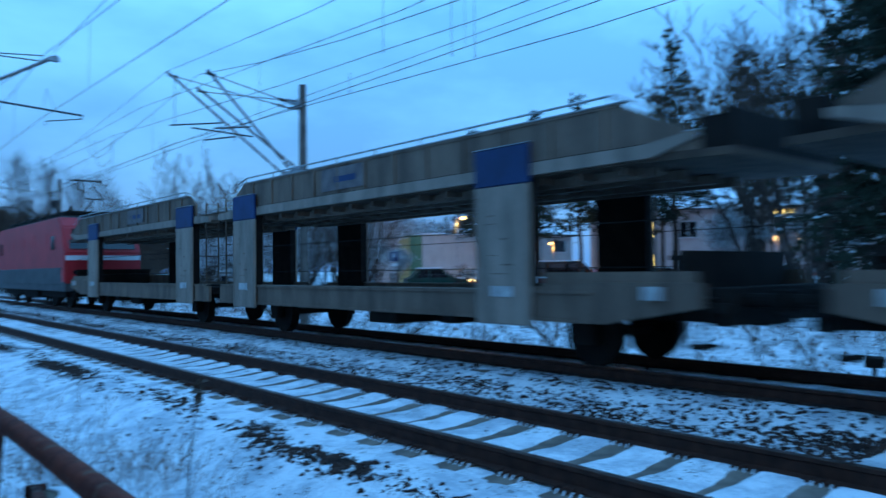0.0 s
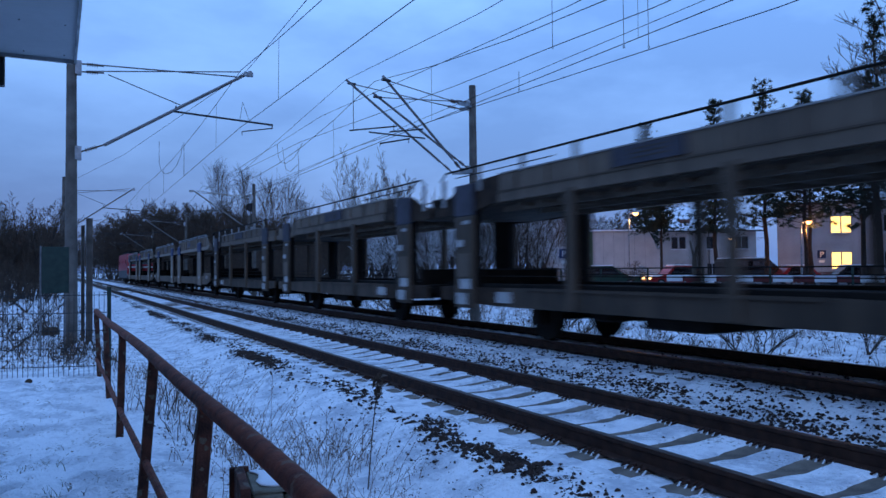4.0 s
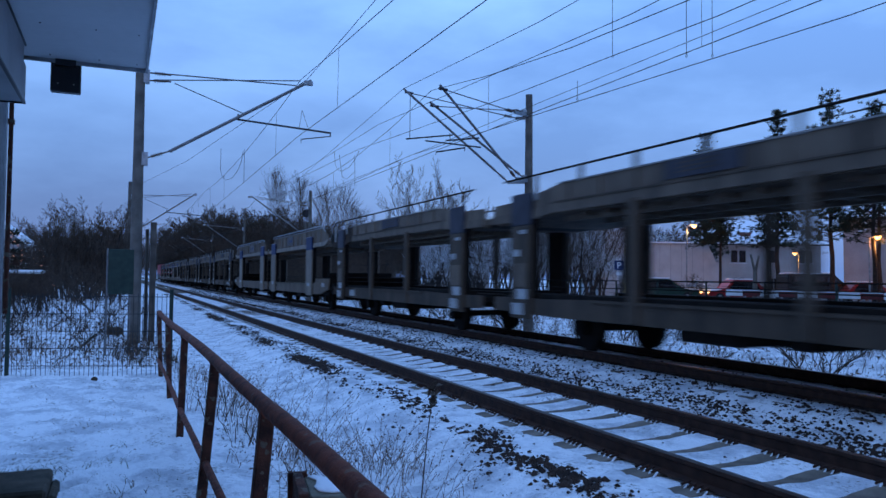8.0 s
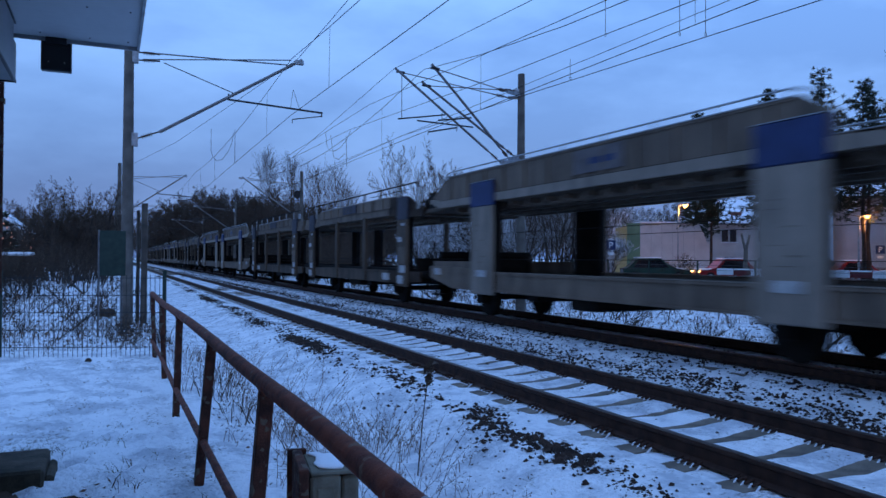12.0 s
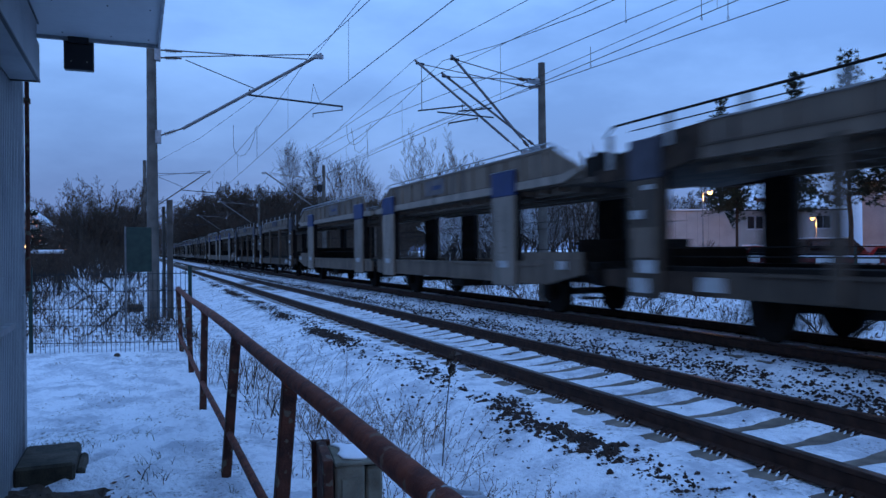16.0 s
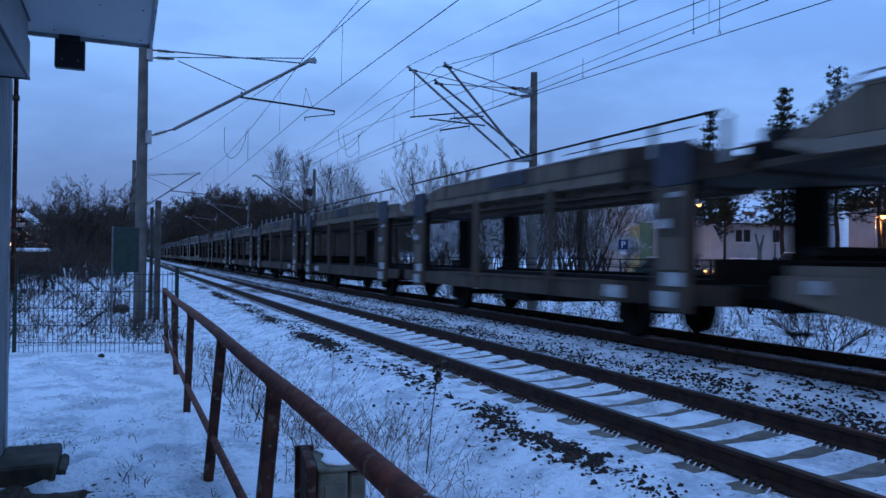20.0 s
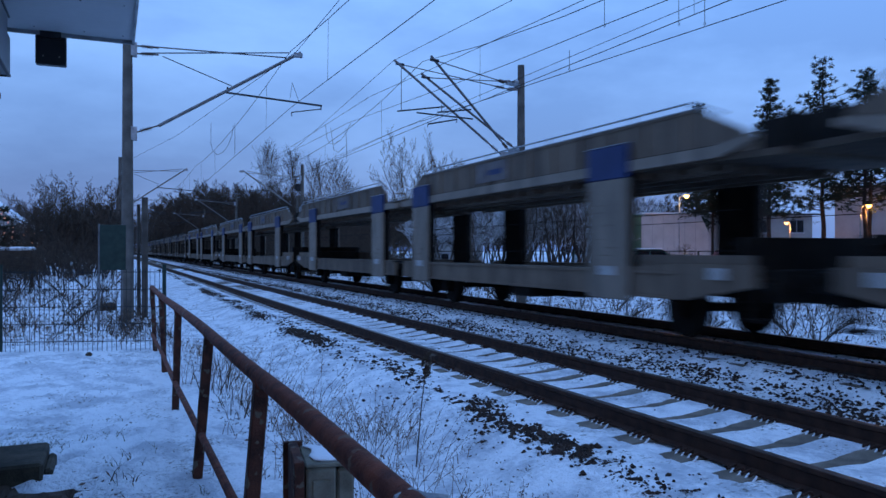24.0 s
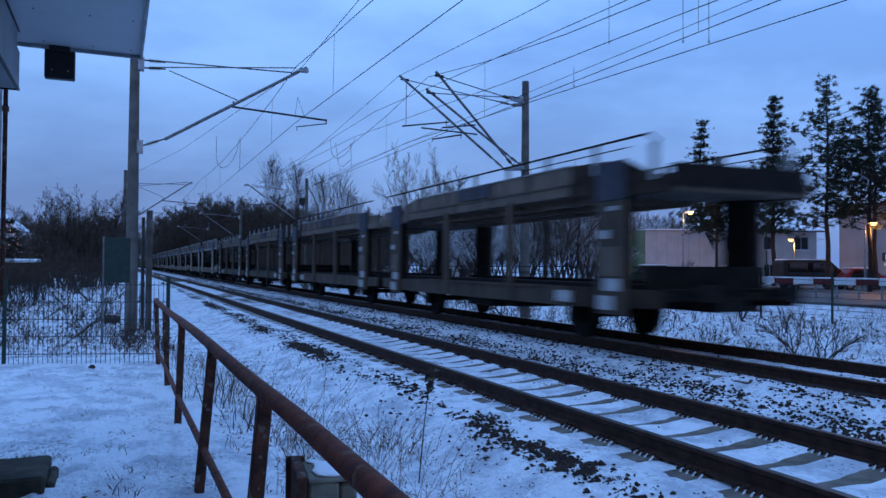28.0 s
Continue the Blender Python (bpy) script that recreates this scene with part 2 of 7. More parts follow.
BLACK_BOX = material("black_housing", (0.004, 0.004, 0.005), (0.010, 0.010, 0.011), 4.0, 0.4, bump=0.02)


def snow_ground():
    """Snow with thin, trodden places and specks of grass and soil."""
    m = material("ground_snow", (0.54, 0.56, 0.60), (0.86, 0.87, 0.89), 2.6, 0.85, bump=0.0, fine=6, spec=0.2)
    n, l = m.node_tree.nodes, m.node_tree.links
    b = n["Principled BSDF"]
    old = b.inputs["Base Color"].links[0].from_socket
    for node in n:
        if node.type == "VALTORGB":
            node.color_ramp.elements[0].position, node.color_ramp.elements[1].position = 0.52, 0.74
    co = n.new("ShaderNodeTexCoord")
    speck, wide, lump = n.new("ShaderNodeTexNoise"), n.new("ShaderNodeTexNoise"), n.new("ShaderNodeTexNoise")
    for t, s, d in ((speck, 26.0, 6), (wide, 1.7, 3), (lump, 7.0, 5)):
        t.inputs["Scale"].default_value, t.inputs["Detail"].default_value, t.inputs["Roughness"].default_value = s, d, 0.65
        l.new(co.outputs["Object"], t.inputs["Vector"])
    s1 = n.new("ShaderNodeMath")
    s1.operation, s1.inputs[1].default_value = "MULTIPLY_ADD", 0.55
    l.new(wide.outputs[0], s1.inputs[0]), l.new(speck.outputs[0], s1.inputs[2])
    r = n.new("ShaderNodeValToRGB")
    r.color_ramp.elements[0].position, r.color_ramp.elements[1].position = 0.86, 1.05
    r.color_ramp.elements[0].color, r.color_ramp.elements[1].color = (0, 0, 0, 1), (0.8, 0.8, 0.8, 1)
    l.new(s1.outputs[0], r.inputs[0])
    mix = n.new("ShaderNodeMix")
    mix.data_type = "RGBA"
    mix.inputs[7].default_value = (0.10, 0.085, 0.055, 1)
    l.new(r.outputs[0], mix.inputs[0]), l.new(old, mix.inputs[6]), l.new(mix.outputs[2], b.inputs["Base Color"])
    bp = n.new("ShaderNodeBump")
    bp.inputs["Strength"].default_value, bp.inputs["Distance"].default_value = 1.0, 0.085
    l.new(lump.outputs[0], bp.inputs["Height"]), l.new(bp.outputs[0], b.inputs["Normal"])
    return m


def flaking(m, colour, edge):
    """Flakes of old pale paint left on rust."""
    n, l = m.node_tree.nodes, m.node_tree.links
    b = n["Principled BSDF"]
    old = b.inputs["Base Color"].links[0].from_socket
    co, t, r, mix = n.new("ShaderNodeTexCoord"), n.new("ShaderNodeTexNoise"), n.new("ShaderNodeValToRGB"), n.new("ShaderNodeMix")
    t.inputs["Scale"].default_value, t.inputs["Detail"].default_value = 13.0, 8
    r.color_ramp.elements[0].position, r.color_ramp.elements[1].position = edge, edge + 0.03
    mix.data_type = "RGBA"
    mix.inputs[7].default_value = (*colour, 1)
    l.new(co.outputs["Object"], t.inputs["Vector"]), l.new(t.outputs[0], r.inputs[0]), l.new(r.outputs[0], mix.inputs[0])
    l.new(old, mix.inputs[6]), l.new(mix.outputs[2], b.inputs["Base Color"])


flaking(RUST, (0.15, 0.085, 0.055), 0.62)
flaking(RUST_DARK, (0.12, 0.095, 0.07), 0.57)
GROUND_SNOW = snow_ground()
WET_TAR = material("slushy_asphalt", (0.02, 0.019, 0.018), (0.12, 0.115, 0.11), 0.6, 0.6, bump=0.1)


# ---- mesh helpers ----
def box(bm, x0, x1, y0, y1, z0, z1, bevel=0.0):
    r = bmesh.ops.create_cube(bm, size=1.0, matrix=Matrix.Translation(((x0 + x1) / 2, (y0 + y1) / 2, (z0 + z1) / 2)) @ Matrix.Diagonal((abs(x1 - x0), abs(y1 - y0), abs(z1 - z0), 1)))
    if bevel:
        es = {e for v in r["verts"] for e in v.link_edges}
        bmesh.ops.bevel(bm, geom=list(es), offset=bevel, segments=1, affect="EDGES")


def prism(bm, pts, a0, a1, axis="x"):
    """A side profile of (u, z) points, drawn out along x (u is y) or along y (u is x)."""
    put = (lambda u, z, a: (a, u, z)) if axis == "x" else (lambda u, z, a: (u, a, z))
    lo = [bm.verts.new(put(u, z, a0)) for u, z in pts]
    hi = [bm.verts.new(put(u, z, a1)) for u, z in pts]
    n = len(pts)
    bm.faces.new(lo), bm.faces.new(hi[::-1])
    for i in range(n):
        bm.faces.new((lo[i], hi[i], hi[(i + 1) % n], lo[(i + 1) % n]))


def tube(bm, p, q, r0, r1=None, n=8):
    p, q = Vector(p), Vector(q)
    r1 = r0 if r1 is None else r1
    d = (q - p).normalized()
    a = d.cross((0, 0, 1)) if abs(d.z) < 0.95 else d.cross((1, 0, 0))
    a.normalize()
    b = d.cross(a)
    lo, hi = [], []
    for i in range(n):
        w = a * math.cos(2 * math.pi * i / n) + b * math.sin(2 * math.pi * i / n)
        lo.append(bm.verts.new(p + w * r0)), hi.append(bm.verts.new(q + w * r1))
    for i in range(n):
        bm.faces.new((lo[i], lo[(i + 1) % n], hi[(i + 1) % n], hi[i]))
    bm.faces.new(lo[::-1]), bm.faces.new(hi)


def path_tube(bm, pts, r, n=6):
    """One unbroken tube along the points."""
    pts = [Vector(p) for p in pts]
    rings = []
    for i, p in enumerate(pts):
        d = (pts[min(i + 1, len(pts) - 1)] - pts[max(i - 1, 0)]).normalized()
        a = d.cross((0, 0, 1)) if abs(d.z) < 0.95 else d.cross((1, 0, 0))
        a.normalize()
        b = d.cross(a)
        rings.append([bm.verts.new(p + (a * math.cos(2 * math.pi * k / n) + b * math.sin(2 * math.pi * k / n)) * r) for k in range(n)])
    for lo, hi in zip(rings, rings[1:]):
        for k in range(n):
            bm.faces.new((lo[k], lo[(k + 1) % n], hi[(k + 1) % n], hi[k]))
    bm.faces.new(rings[0][::-1]), bm.faces.new(rings[-1])


def part(name, bm, mat, parent=None, label="", smooth=False):
    """Links a bmesh as one mesh object, under a thing or a part where one is given."""
    bmesh.ops.recalc_face_normals(bm, faces=bm.faces[:])
    me = bpy.data.meshes.new(name)
    bm.to_mesh(me)
    bm.free()
    me.materials.append(mat)
    if smooth:
        me.shade_smooth()
    ob = new(name, me)
    ob.parent = parent
    return tagged(ob, label)


def made(*steps):
    """A bmesh from calls: (function, arguments...)."""
    bm = bmesh.new()
    for f, *a in steps:
        f(bm, *a)
    return bm


def boxes(*rows):
    return made(*[(box, *r) for r in rows])


def tubes(*rows):
    return made(*[(tube, *r) for r in rows])


def thing(name, label, category, group="", m=None, kind=""):
    ob = new(name)
    ob.empty_display_size = 0.2
    if m is not None:
        ob.matrix_basis = m
    return tagged(ob, label, category, group, kind)


def raw(name, verts, faces, mat, parent=None, smooth=False):
    me = bpy.data.meshes.new(name)
    me.from_pydata([tuple(v) for v in verts], [], faces)
    me.materials.append(mat)
    if smooth:
        me.shade_smooth()
    ob = new(name, me)
    ob.parent = parent
    return ob


def smoothstep(a, b, v):
    w = min(1.0, max(0.0, (v - a) / (b - a)))
    return w * w * (3 - 2 * w)


# ---- the plan: tracks run along y, rail heads at z = 0 ----
NEAR, FAR, GAUGE = 5.13, 9.27, 1.507
RISE = 0.087  # the far track lies a little higher
PITCH, PHASE = 0.588, 0.545  # sleepers of the near track


def ground_z(x, y):
    """Height of the snow, without its small bumps."""
    z = -0.20 - 0.22 * smoothstep(0.85, 2.3, x) + 0.23 * smoothstep(2.5, 3.5, x)
    z += 0.014 * smoothstep(3.45, 3.7, x) * (1 - smoothstep(3.98, 4.08, x)) - 0.020 * smoothstep(4.0, 4.1, x) * (1 - smoothstep(6.1, 6.3, x))
    z += 0.108 * smoothstep(7.55, 8.25, x) * (1 - smoothstep(10.6, 11.3, x))
    z -= 0.07 * smoothstep(6.5, 6.9, x) * (1 - smoothstep(7.5, 7.9, x))
    z -= 0.50 * smoothstep(11.1, 12.6, x) - 0.30 * smoothstep(13.5, 21, x) - 0.40 * smoothstep(21, 30, x)
    z -= 0.18 * smoothstep(13.6, 20, y) * (1 - smoothstep(1.0, 2.3, x))
    z += 0.70 * smoothstep(22, 36, y) * (1 - smoothstep(0.6, 2.0, x)) * (1 - smoothstep(60, 90, y))
    return z


def sleeper_top(u):
    """Height of a sleeper's upper face at a distance u from the track's middle."""
    u = abs(u)
    return -0.214 + 0.036 * smoothstep(0.2, 0.6, u) - 0.024 * smoothstep(0.92, 1.3, u)


# ---- ground ----
def spread(lo, hi, step, far, grow=1.25):
    """Coordinates with an even step from lo to hi, and ever wider ones out to -far and far."""
    a = list(np.arange(lo, hi, step))
    s, v = step, hi
    while v < far:
        a.append(v)
        s *= grow
        v += s
    s, v = step, lo - step
    while v > -far:
        a.insert(0, v)
        s *= grow
        v -= s
    return [-far] + a + [far]


def build_ground():
    xs, ys = spread(-2.0, 12.4, 0.07, 1500), spread(2.6, 23.0, 0.055, 1500, 1.10)
    verts, faces = [], []
    for y in ys:
        for x in xs:
            z = ground_z(x, y)
            if abs(x) < 60 and -20 < y < 150:
                rough = 0.5 if 3.6 < x < 11.0 else 1.0
                z += rough * (0.018 * noise.noise((x * 0.9, y * 0.9, 3.0)) + 0.014 * noise.noise((x * 3.1, y * 3.1, 7.0)) + 0.020 * noise.noise((x * 7.0, y * 7.0, 1.0)))
                if 4.02 < x < 6.3:
                    off = abs((y - PHASE) / PITCH - round((y - PHASE) / PITCH)) * PITCH
                    if 4.42 < x < 5.84:
                        # snow lies over the sleepers but for a strip that widens towards the far rail
                        u = (x - NEAR) / 0.71
                        bare = 0.050 + 0.042 * smoothstep(-0.1, 0.75, u) * (1 - smoothstep(0.86, 1.0, u)) + 0.012 * noise.noise((x * 2.5, y * 1.7, 9.0))
                        z = sleeper_top(x - NEAR) - 0.014 + 0.034 * smoothstep(bare - 0.03, bare + 0.06, off) + 0.010 * noise.noise((x * 3.0, y * 2.2, 9.0)) + 0.012 * smoothstep(0.8, 1.0, abs(u)) * smoothstep(0.09, 0.16, off)
                    else:
                        bare = -0.01 + 0.05 * noise.noise((y * 1.7, 5.0, 1.0)) - 0.1 * smoothstep(4.17, 4.26, x)
                        z += 0.022 * smoothstep(bare, bare + 0.08, off) - 0.004
                if x < 3.4 and y < 22:
                    z += 0.011 * noise.noise((x * 11.0, y * 11.0, 41.0)) + 0.006 * noise.noise((x * 19.0, y * 19.0, 13.0))
                if x < 0.8 and y < 13.5:
                    z += 0.020 * noise.noise((x * 2.4, y * 2.0, 21.0)) + 0.044 * noise.noise((x * 6.5, y * 6.5, 17.0)) - 0.075 * max(0.0, noise.noise((x * 4.6, y * 3.4, 51.0)) - 0.18) + 0.014 * noise.noise((x * 13.0, y * 13.0, 8.0))
                if x < 0.1 and y < 6.6:
                    z -= 0.07 * (1 - smoothstep(-0.26, -0.06, x + 0.12 * noise.noise((x * 4, y * 4, 2.0)))) * (1 - smoothstep(6.0, 6.25, y))
                if 12.0 < x < 22:
                    z += 0.10 * noise.noise((x * 0.7, y * 0.7, 11.0)) + 0.05 * noise.noise((x * 2.1, y * 2.1, 4.0))
            verts.append((x, y, z))
    w = len(xs)
    for j in range(len(ys) - 1):
        for i in range(w - 1):
            k = j * w + i
            faces.append((k, k + 1, k + w + 1, k + w))
    ob = raw("ground", verts, faces, GROUND_SNOW, smooth=True)
    tagged(ob, "snow-covered ground sloping from a path to the railway", "ground", kind="structure")


build_ground()


# a patch of bare wet soil by the hut step
def build_soil():
    rng = random.Random(8)
    verts, faces = [], []
    n, rings = 72, 14
    verts.append((-0.85, 5.35, -0.19))
    for r in range(1, rings + 1):
        for i in range(n):
            a = 2 * math.pi * i / n
            k = r / rings * (1 + 0.30 * noise.noise((3 * math.cos(a), 3 * math.sin(a), 5)) + 0.22 * noise.noise((9 * math.cos(a), 9 * math.sin(a), 2)))
            x, y = -0.85 + 0.76 * k * math.cos(a), 5.35 + 0.92 * k * math.sin(a)
            verts.append((x, y, -0.190 - 0.075 * (r / rings) ** 3 + 0.030 * noise.noise((x * 9, y * 9, 1)) + 0.022 * noise.noise((x * 25, y * 25, 4)) + rng.uniform(-0.006, 0.006)))
    for i in range(n):
        faces.append((0, 1 + i, 1 + (i + 1) % n))
    for r in range(rings - 1):
        for i in range(n):
            a, b = 1 + r * n + i, 1 + r * n + (i + 1) % n
            faces.append((a, a + n, b + n, b))
    tagged(raw("bare_soil", verts, faces, SOIL), "patch of dark wet soil bare of snow", "soil", kind="stuff")


build_soil()


# ---- ballast stones that show through the snow ----
def build_stones():
    rng = np.random.default_rng(5)
    base = [(1, 0, 0), (-1, 0, 0), (0, 1, 0), (0, -1, 0), (0, 0, 1), (0, 0, -1)]
    tri = [(0, 2, 4), (2, 1, 4), (1, 3, 4), (3, 0, 4), (2, 0, 5), (1, 2, 5), (3, 1, 5), (0, 3, 5)]
    verts, faces = [], []

    def stone(x, y, z, s):
        k = len(verts)
        a = rng.uniform(0, 6.28)
        sx, sy, sz = s * rng.uniform(0.8, 1.5), s * rng.uniform(0.6, 1.1), s * rng.uniform(0.45, 0.85)
        for px, py, pz in base:
            j = rng.uniform(0.7, 1.25)
            qx, qy = px * sx * j, py * sy * j
            verts.append((x + qx * math.cos(a) - qy * math.sin(a), y + qx * math.sin(a) + qy * math.cos(a), z + pz * sz * j))
        faces.extend((k + p, k + q, k + r) for p, q, r in tri)

    def strip(xc, wide, y0, y1, count, keep, size):
        """Stones round a line: dense at its middle, in drifts and streaks, ever fewer outwards."""
        for _ in range(count):
            y = y0 + (y1 - y0) * rng.uniform(0, 1) ** 1.35
            line = xc + 0.35 * wide * noise.noise((xc, y * 0.30, 4.0))
            x = rng.normal(line, wide)
            m = 0.7 * noise.noise((x * 1.6, y * 0.55, 2.0)) + 0.55 * noise.noise((x * 6.0, y * 7.5, 8.0)) + rng.normal(0, 0.28)
            if m - 0.22 * ((x - line) / wide) ** 2 > keep and not 4.2 < x < 6.0:
                stone(x, y, ground_z(x, y) + 0.002 + 0.012 * rng.uniform(0, 1), size * rng.uniform(0.4, 1.35))

    strip(3.46, 0.17, 2.5, 34, 12000, 0.40, 0.026)
    strip(3.50, 0.20, 5.0, 17, 9000, 0.42, 0.033)
    strip(3.66, 0.22, 7.0, 70, 18000, 0.24, 0.021)
    strip(3.42, 0.42, 4.0, 24, 9000, 0.52, 0.025)
    strip(7.62, 0.14, 2.5, 40, 7000, 0.25, 0.027)
    strip(3.52, 0.26, 2.5, 50, 8000, 0.36, 0.016)
    strip(3.46, 0.16, 2.5, 40, 11000, 0.10, 0.011)
    strip(3.40, 0.50, 2.5, 40, 5000, 0.47, 0.017)
    strip(7.35, 0.22, 2.5, 60, 12000, 0.20, 0.022)
    for _ in range(95000):
        x, y = rng.uniform(6.2, 8.25), 2.5 + 90 * rng.uniform(0, 1) ** 1.6
        m = 0.4 * noise.noise((x * 2.6, y * 1.2, 2.0)) + 0.7 * noise.noise((x * 13.0, y * 11.0, 3.0))
        if m + rng.normal(0, 0.25) > 0.27:
            stone(x, y, ground_z(x, y) + 0.003 + 0.010 * rng.uniform(0, 1), 0.006 + 0.031 * rng.uniform(0, 1) ** 2)
    strip(8.38, 0.07, 2.5, 70, 6000, 0.0, 0.022)
    strip(FAR, 0.40, 2.5, 70, 5000, 0.25, 0.030)
    strip(10.45, 0.35, 2.5, 70, 9000, 0.0, 0.036)
    strip(11.4, 0.5, 2.5, 60, 4000, 0.2, 0.036)
    for _ in range(900):
        # a few stones in the snow between the sleepers, towards the near rail
        x, y = 4.45 + 1.2 * rng.uniform(0, 1) ** 1.5, 2.5 + 40 * rng.uniform(0, 1) ** 1.6
        off = abs((y - PHASE) / PITCH - round((y - PHASE) / PITCH)) * PITCH
        if off > 0.14 and noise.noise((x * 2.0, y * 2.6, 6.0)) > 0.08:
            stone(x, y, sleeper_top(x - NEAR) + 0.022, rng.uniform(0.010, 0.026))
    tagged(raw("ballast_stones", verts, faces, STONE), "dark ballast stones showing through thin snow", "ballast", kind="stuff")


build_stones()


def build_bed():
    """Black ballast bare of snow in front of the far track's rails."""
    verts, faces = [], []
    ys = list(np.arange(1.0, 40.0, 0.12)) + list(np.arange(40.0, 300.0, 1.0))
    for y in ys:
        w = 0.07 * noise.noise((y * 1.1, 3.0, 0.0)) + 0.05 * noise.noise((y * 5.0, 7.0, 0.0))
        for k in range(5):
            x = 8.36 + 0.5 * w * (1 - k / 4) + 0.16 * k / 4
            verts.append((x, y, ground_z(x, y) + 0.012 + 0.012 * math.sin(math.pi * k / 4) + 0.012 * noise.noise((x * 17, y * 13, 1.0))))
    for j in range(len(ys) - 1):
        for k in range(4):
            a = j * 5 + k
            faces.append((a, a + 1, a + 6, a + 5))
    tagged(raw("ballast_bed", verts, faces, STONE), "black wet ballast along the rail of the far track", "ballast", kind="stuff")


build_bed()


# ---- rails, clips ----
RAIL_PROFILE = [(-0.0725, -0.172), (0.0725, -0.172), (0.0725, -0.160), (0.012, -0.140), (0.010, -0.050), (0.036, -0.036), (0.036, -0.006), (-0.036, -0.006), (-0.036, -0.036), (-0.010, -0.050), (-0.012, -0.140), (-0.0725, -0.160)]


def build_track(name, xc, label, up=0.0):
    track = thing(name, label, "railway track", kind="structure")
    for s in (-1, 1):
        x = xc + s * GAUGE / 2
        rail = part("rail", made((prism, [(x + u, z + up) for u, z in RAIL_PROFILE], -80, 900, "y")), RAIL, track)
        part("running_surface", boxes((x - 0.033, x + 0.033, -80, 900, up - 0.006, up)), RAIL_TOP, rail, "worn bright rail head")
    return track


near_track = build_track("railway_track", NEAR, "railway track with brown rails and snow between the concrete sleepers")
far_track = build_track("railway_track", FAR, "railway track carrying the freight train, dark ballast and concrete sleepers", RISE)

# ---- the freight train ----
def travelled(t):
    """Metres that the train has run since the start; it gathers speed."""
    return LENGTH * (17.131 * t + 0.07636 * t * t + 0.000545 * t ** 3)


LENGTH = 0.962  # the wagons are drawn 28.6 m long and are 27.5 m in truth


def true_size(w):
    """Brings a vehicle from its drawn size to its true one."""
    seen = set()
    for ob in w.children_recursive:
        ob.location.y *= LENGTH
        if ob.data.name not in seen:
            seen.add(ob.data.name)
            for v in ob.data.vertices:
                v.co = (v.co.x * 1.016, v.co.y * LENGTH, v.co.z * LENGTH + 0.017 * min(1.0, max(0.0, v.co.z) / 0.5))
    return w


def wheelset(parent, y, x_gap=0.75, r=0.46):
    for s in (-1, 1):
        bm = bmesh.new()
        tube(bm, (s * (x_gap - 0.065), y, r), (s * (x_gap + 0.07), y, r), r, r, 20)
        tube(bm, (s * (x_gap - 0.10), y, r), (s * (x_gap - 0.065), y, r), r + 0.03, r + 0.03, 20)
        w = part("wheel", bm, WAGON_BLACK, parent)
        part("axle_box", boxes((s * 0.86, s * 1.06, y - 0.17, y + 0.17, r - 0.15, r + 0.17, 0.03)), WAGON_BLACK, w)
        sp = bmesh.new()
        for k in range(5):
            box(sp, s * 0.92, s * 1.02, y - 0.55 + 0.06 * k, y + 0.55 - 0.06 * k, r + 0.17 + 0.022 * k, r + 0.19 + 0.022 * k)
        part("leaf_spring", sp, WAGON_BLACK, w)
    part("axle", tubes(((-0.9, y, r), (0.9, y, r), 0.08, 0.08, 10)), WAGON_BLACK, parent)


def buffers(parent, y, d):
    for s in (-1, 1):
        b = part("buffer", tubes(((s * 0.87, y, 1.0), (s * 0.87, y + d * 0.42, 1.0), 0.09, 0.09, 12)), WAGON_BLACK, parent)
        part("buffer_head", made((box, s * 0.87 - 0.22, s * 0.87 + 0.22, y + d * 0.42, y + d * 0.47, 0.86, 1.14, 0.015)), WAGON_BLACK, b)
    part("coupling_hook", boxes((-0.05, 0.05, y, y + d * 0.3, 0.93, 1.07), (-0.15, 0.15, y - d * 0.1, y, 0.85, 1.15)), WAGON_BLACK, parent)


def deck_beams(parent, y0, y1, z0, z1, w=1.35):
    first, y = None, y0
    while y < y1:
        if first is None:
            first = part("cross_beam", boxes((-w, w, -0.045, 0.045, z0, z1)), WAGON_GREY, parent)
            first.location = (0, y, 0)
        else:
            b = new("cross_beam", first.data)
            b.parent = parent
            b.location = (0, y, 0)
        y += 0.72


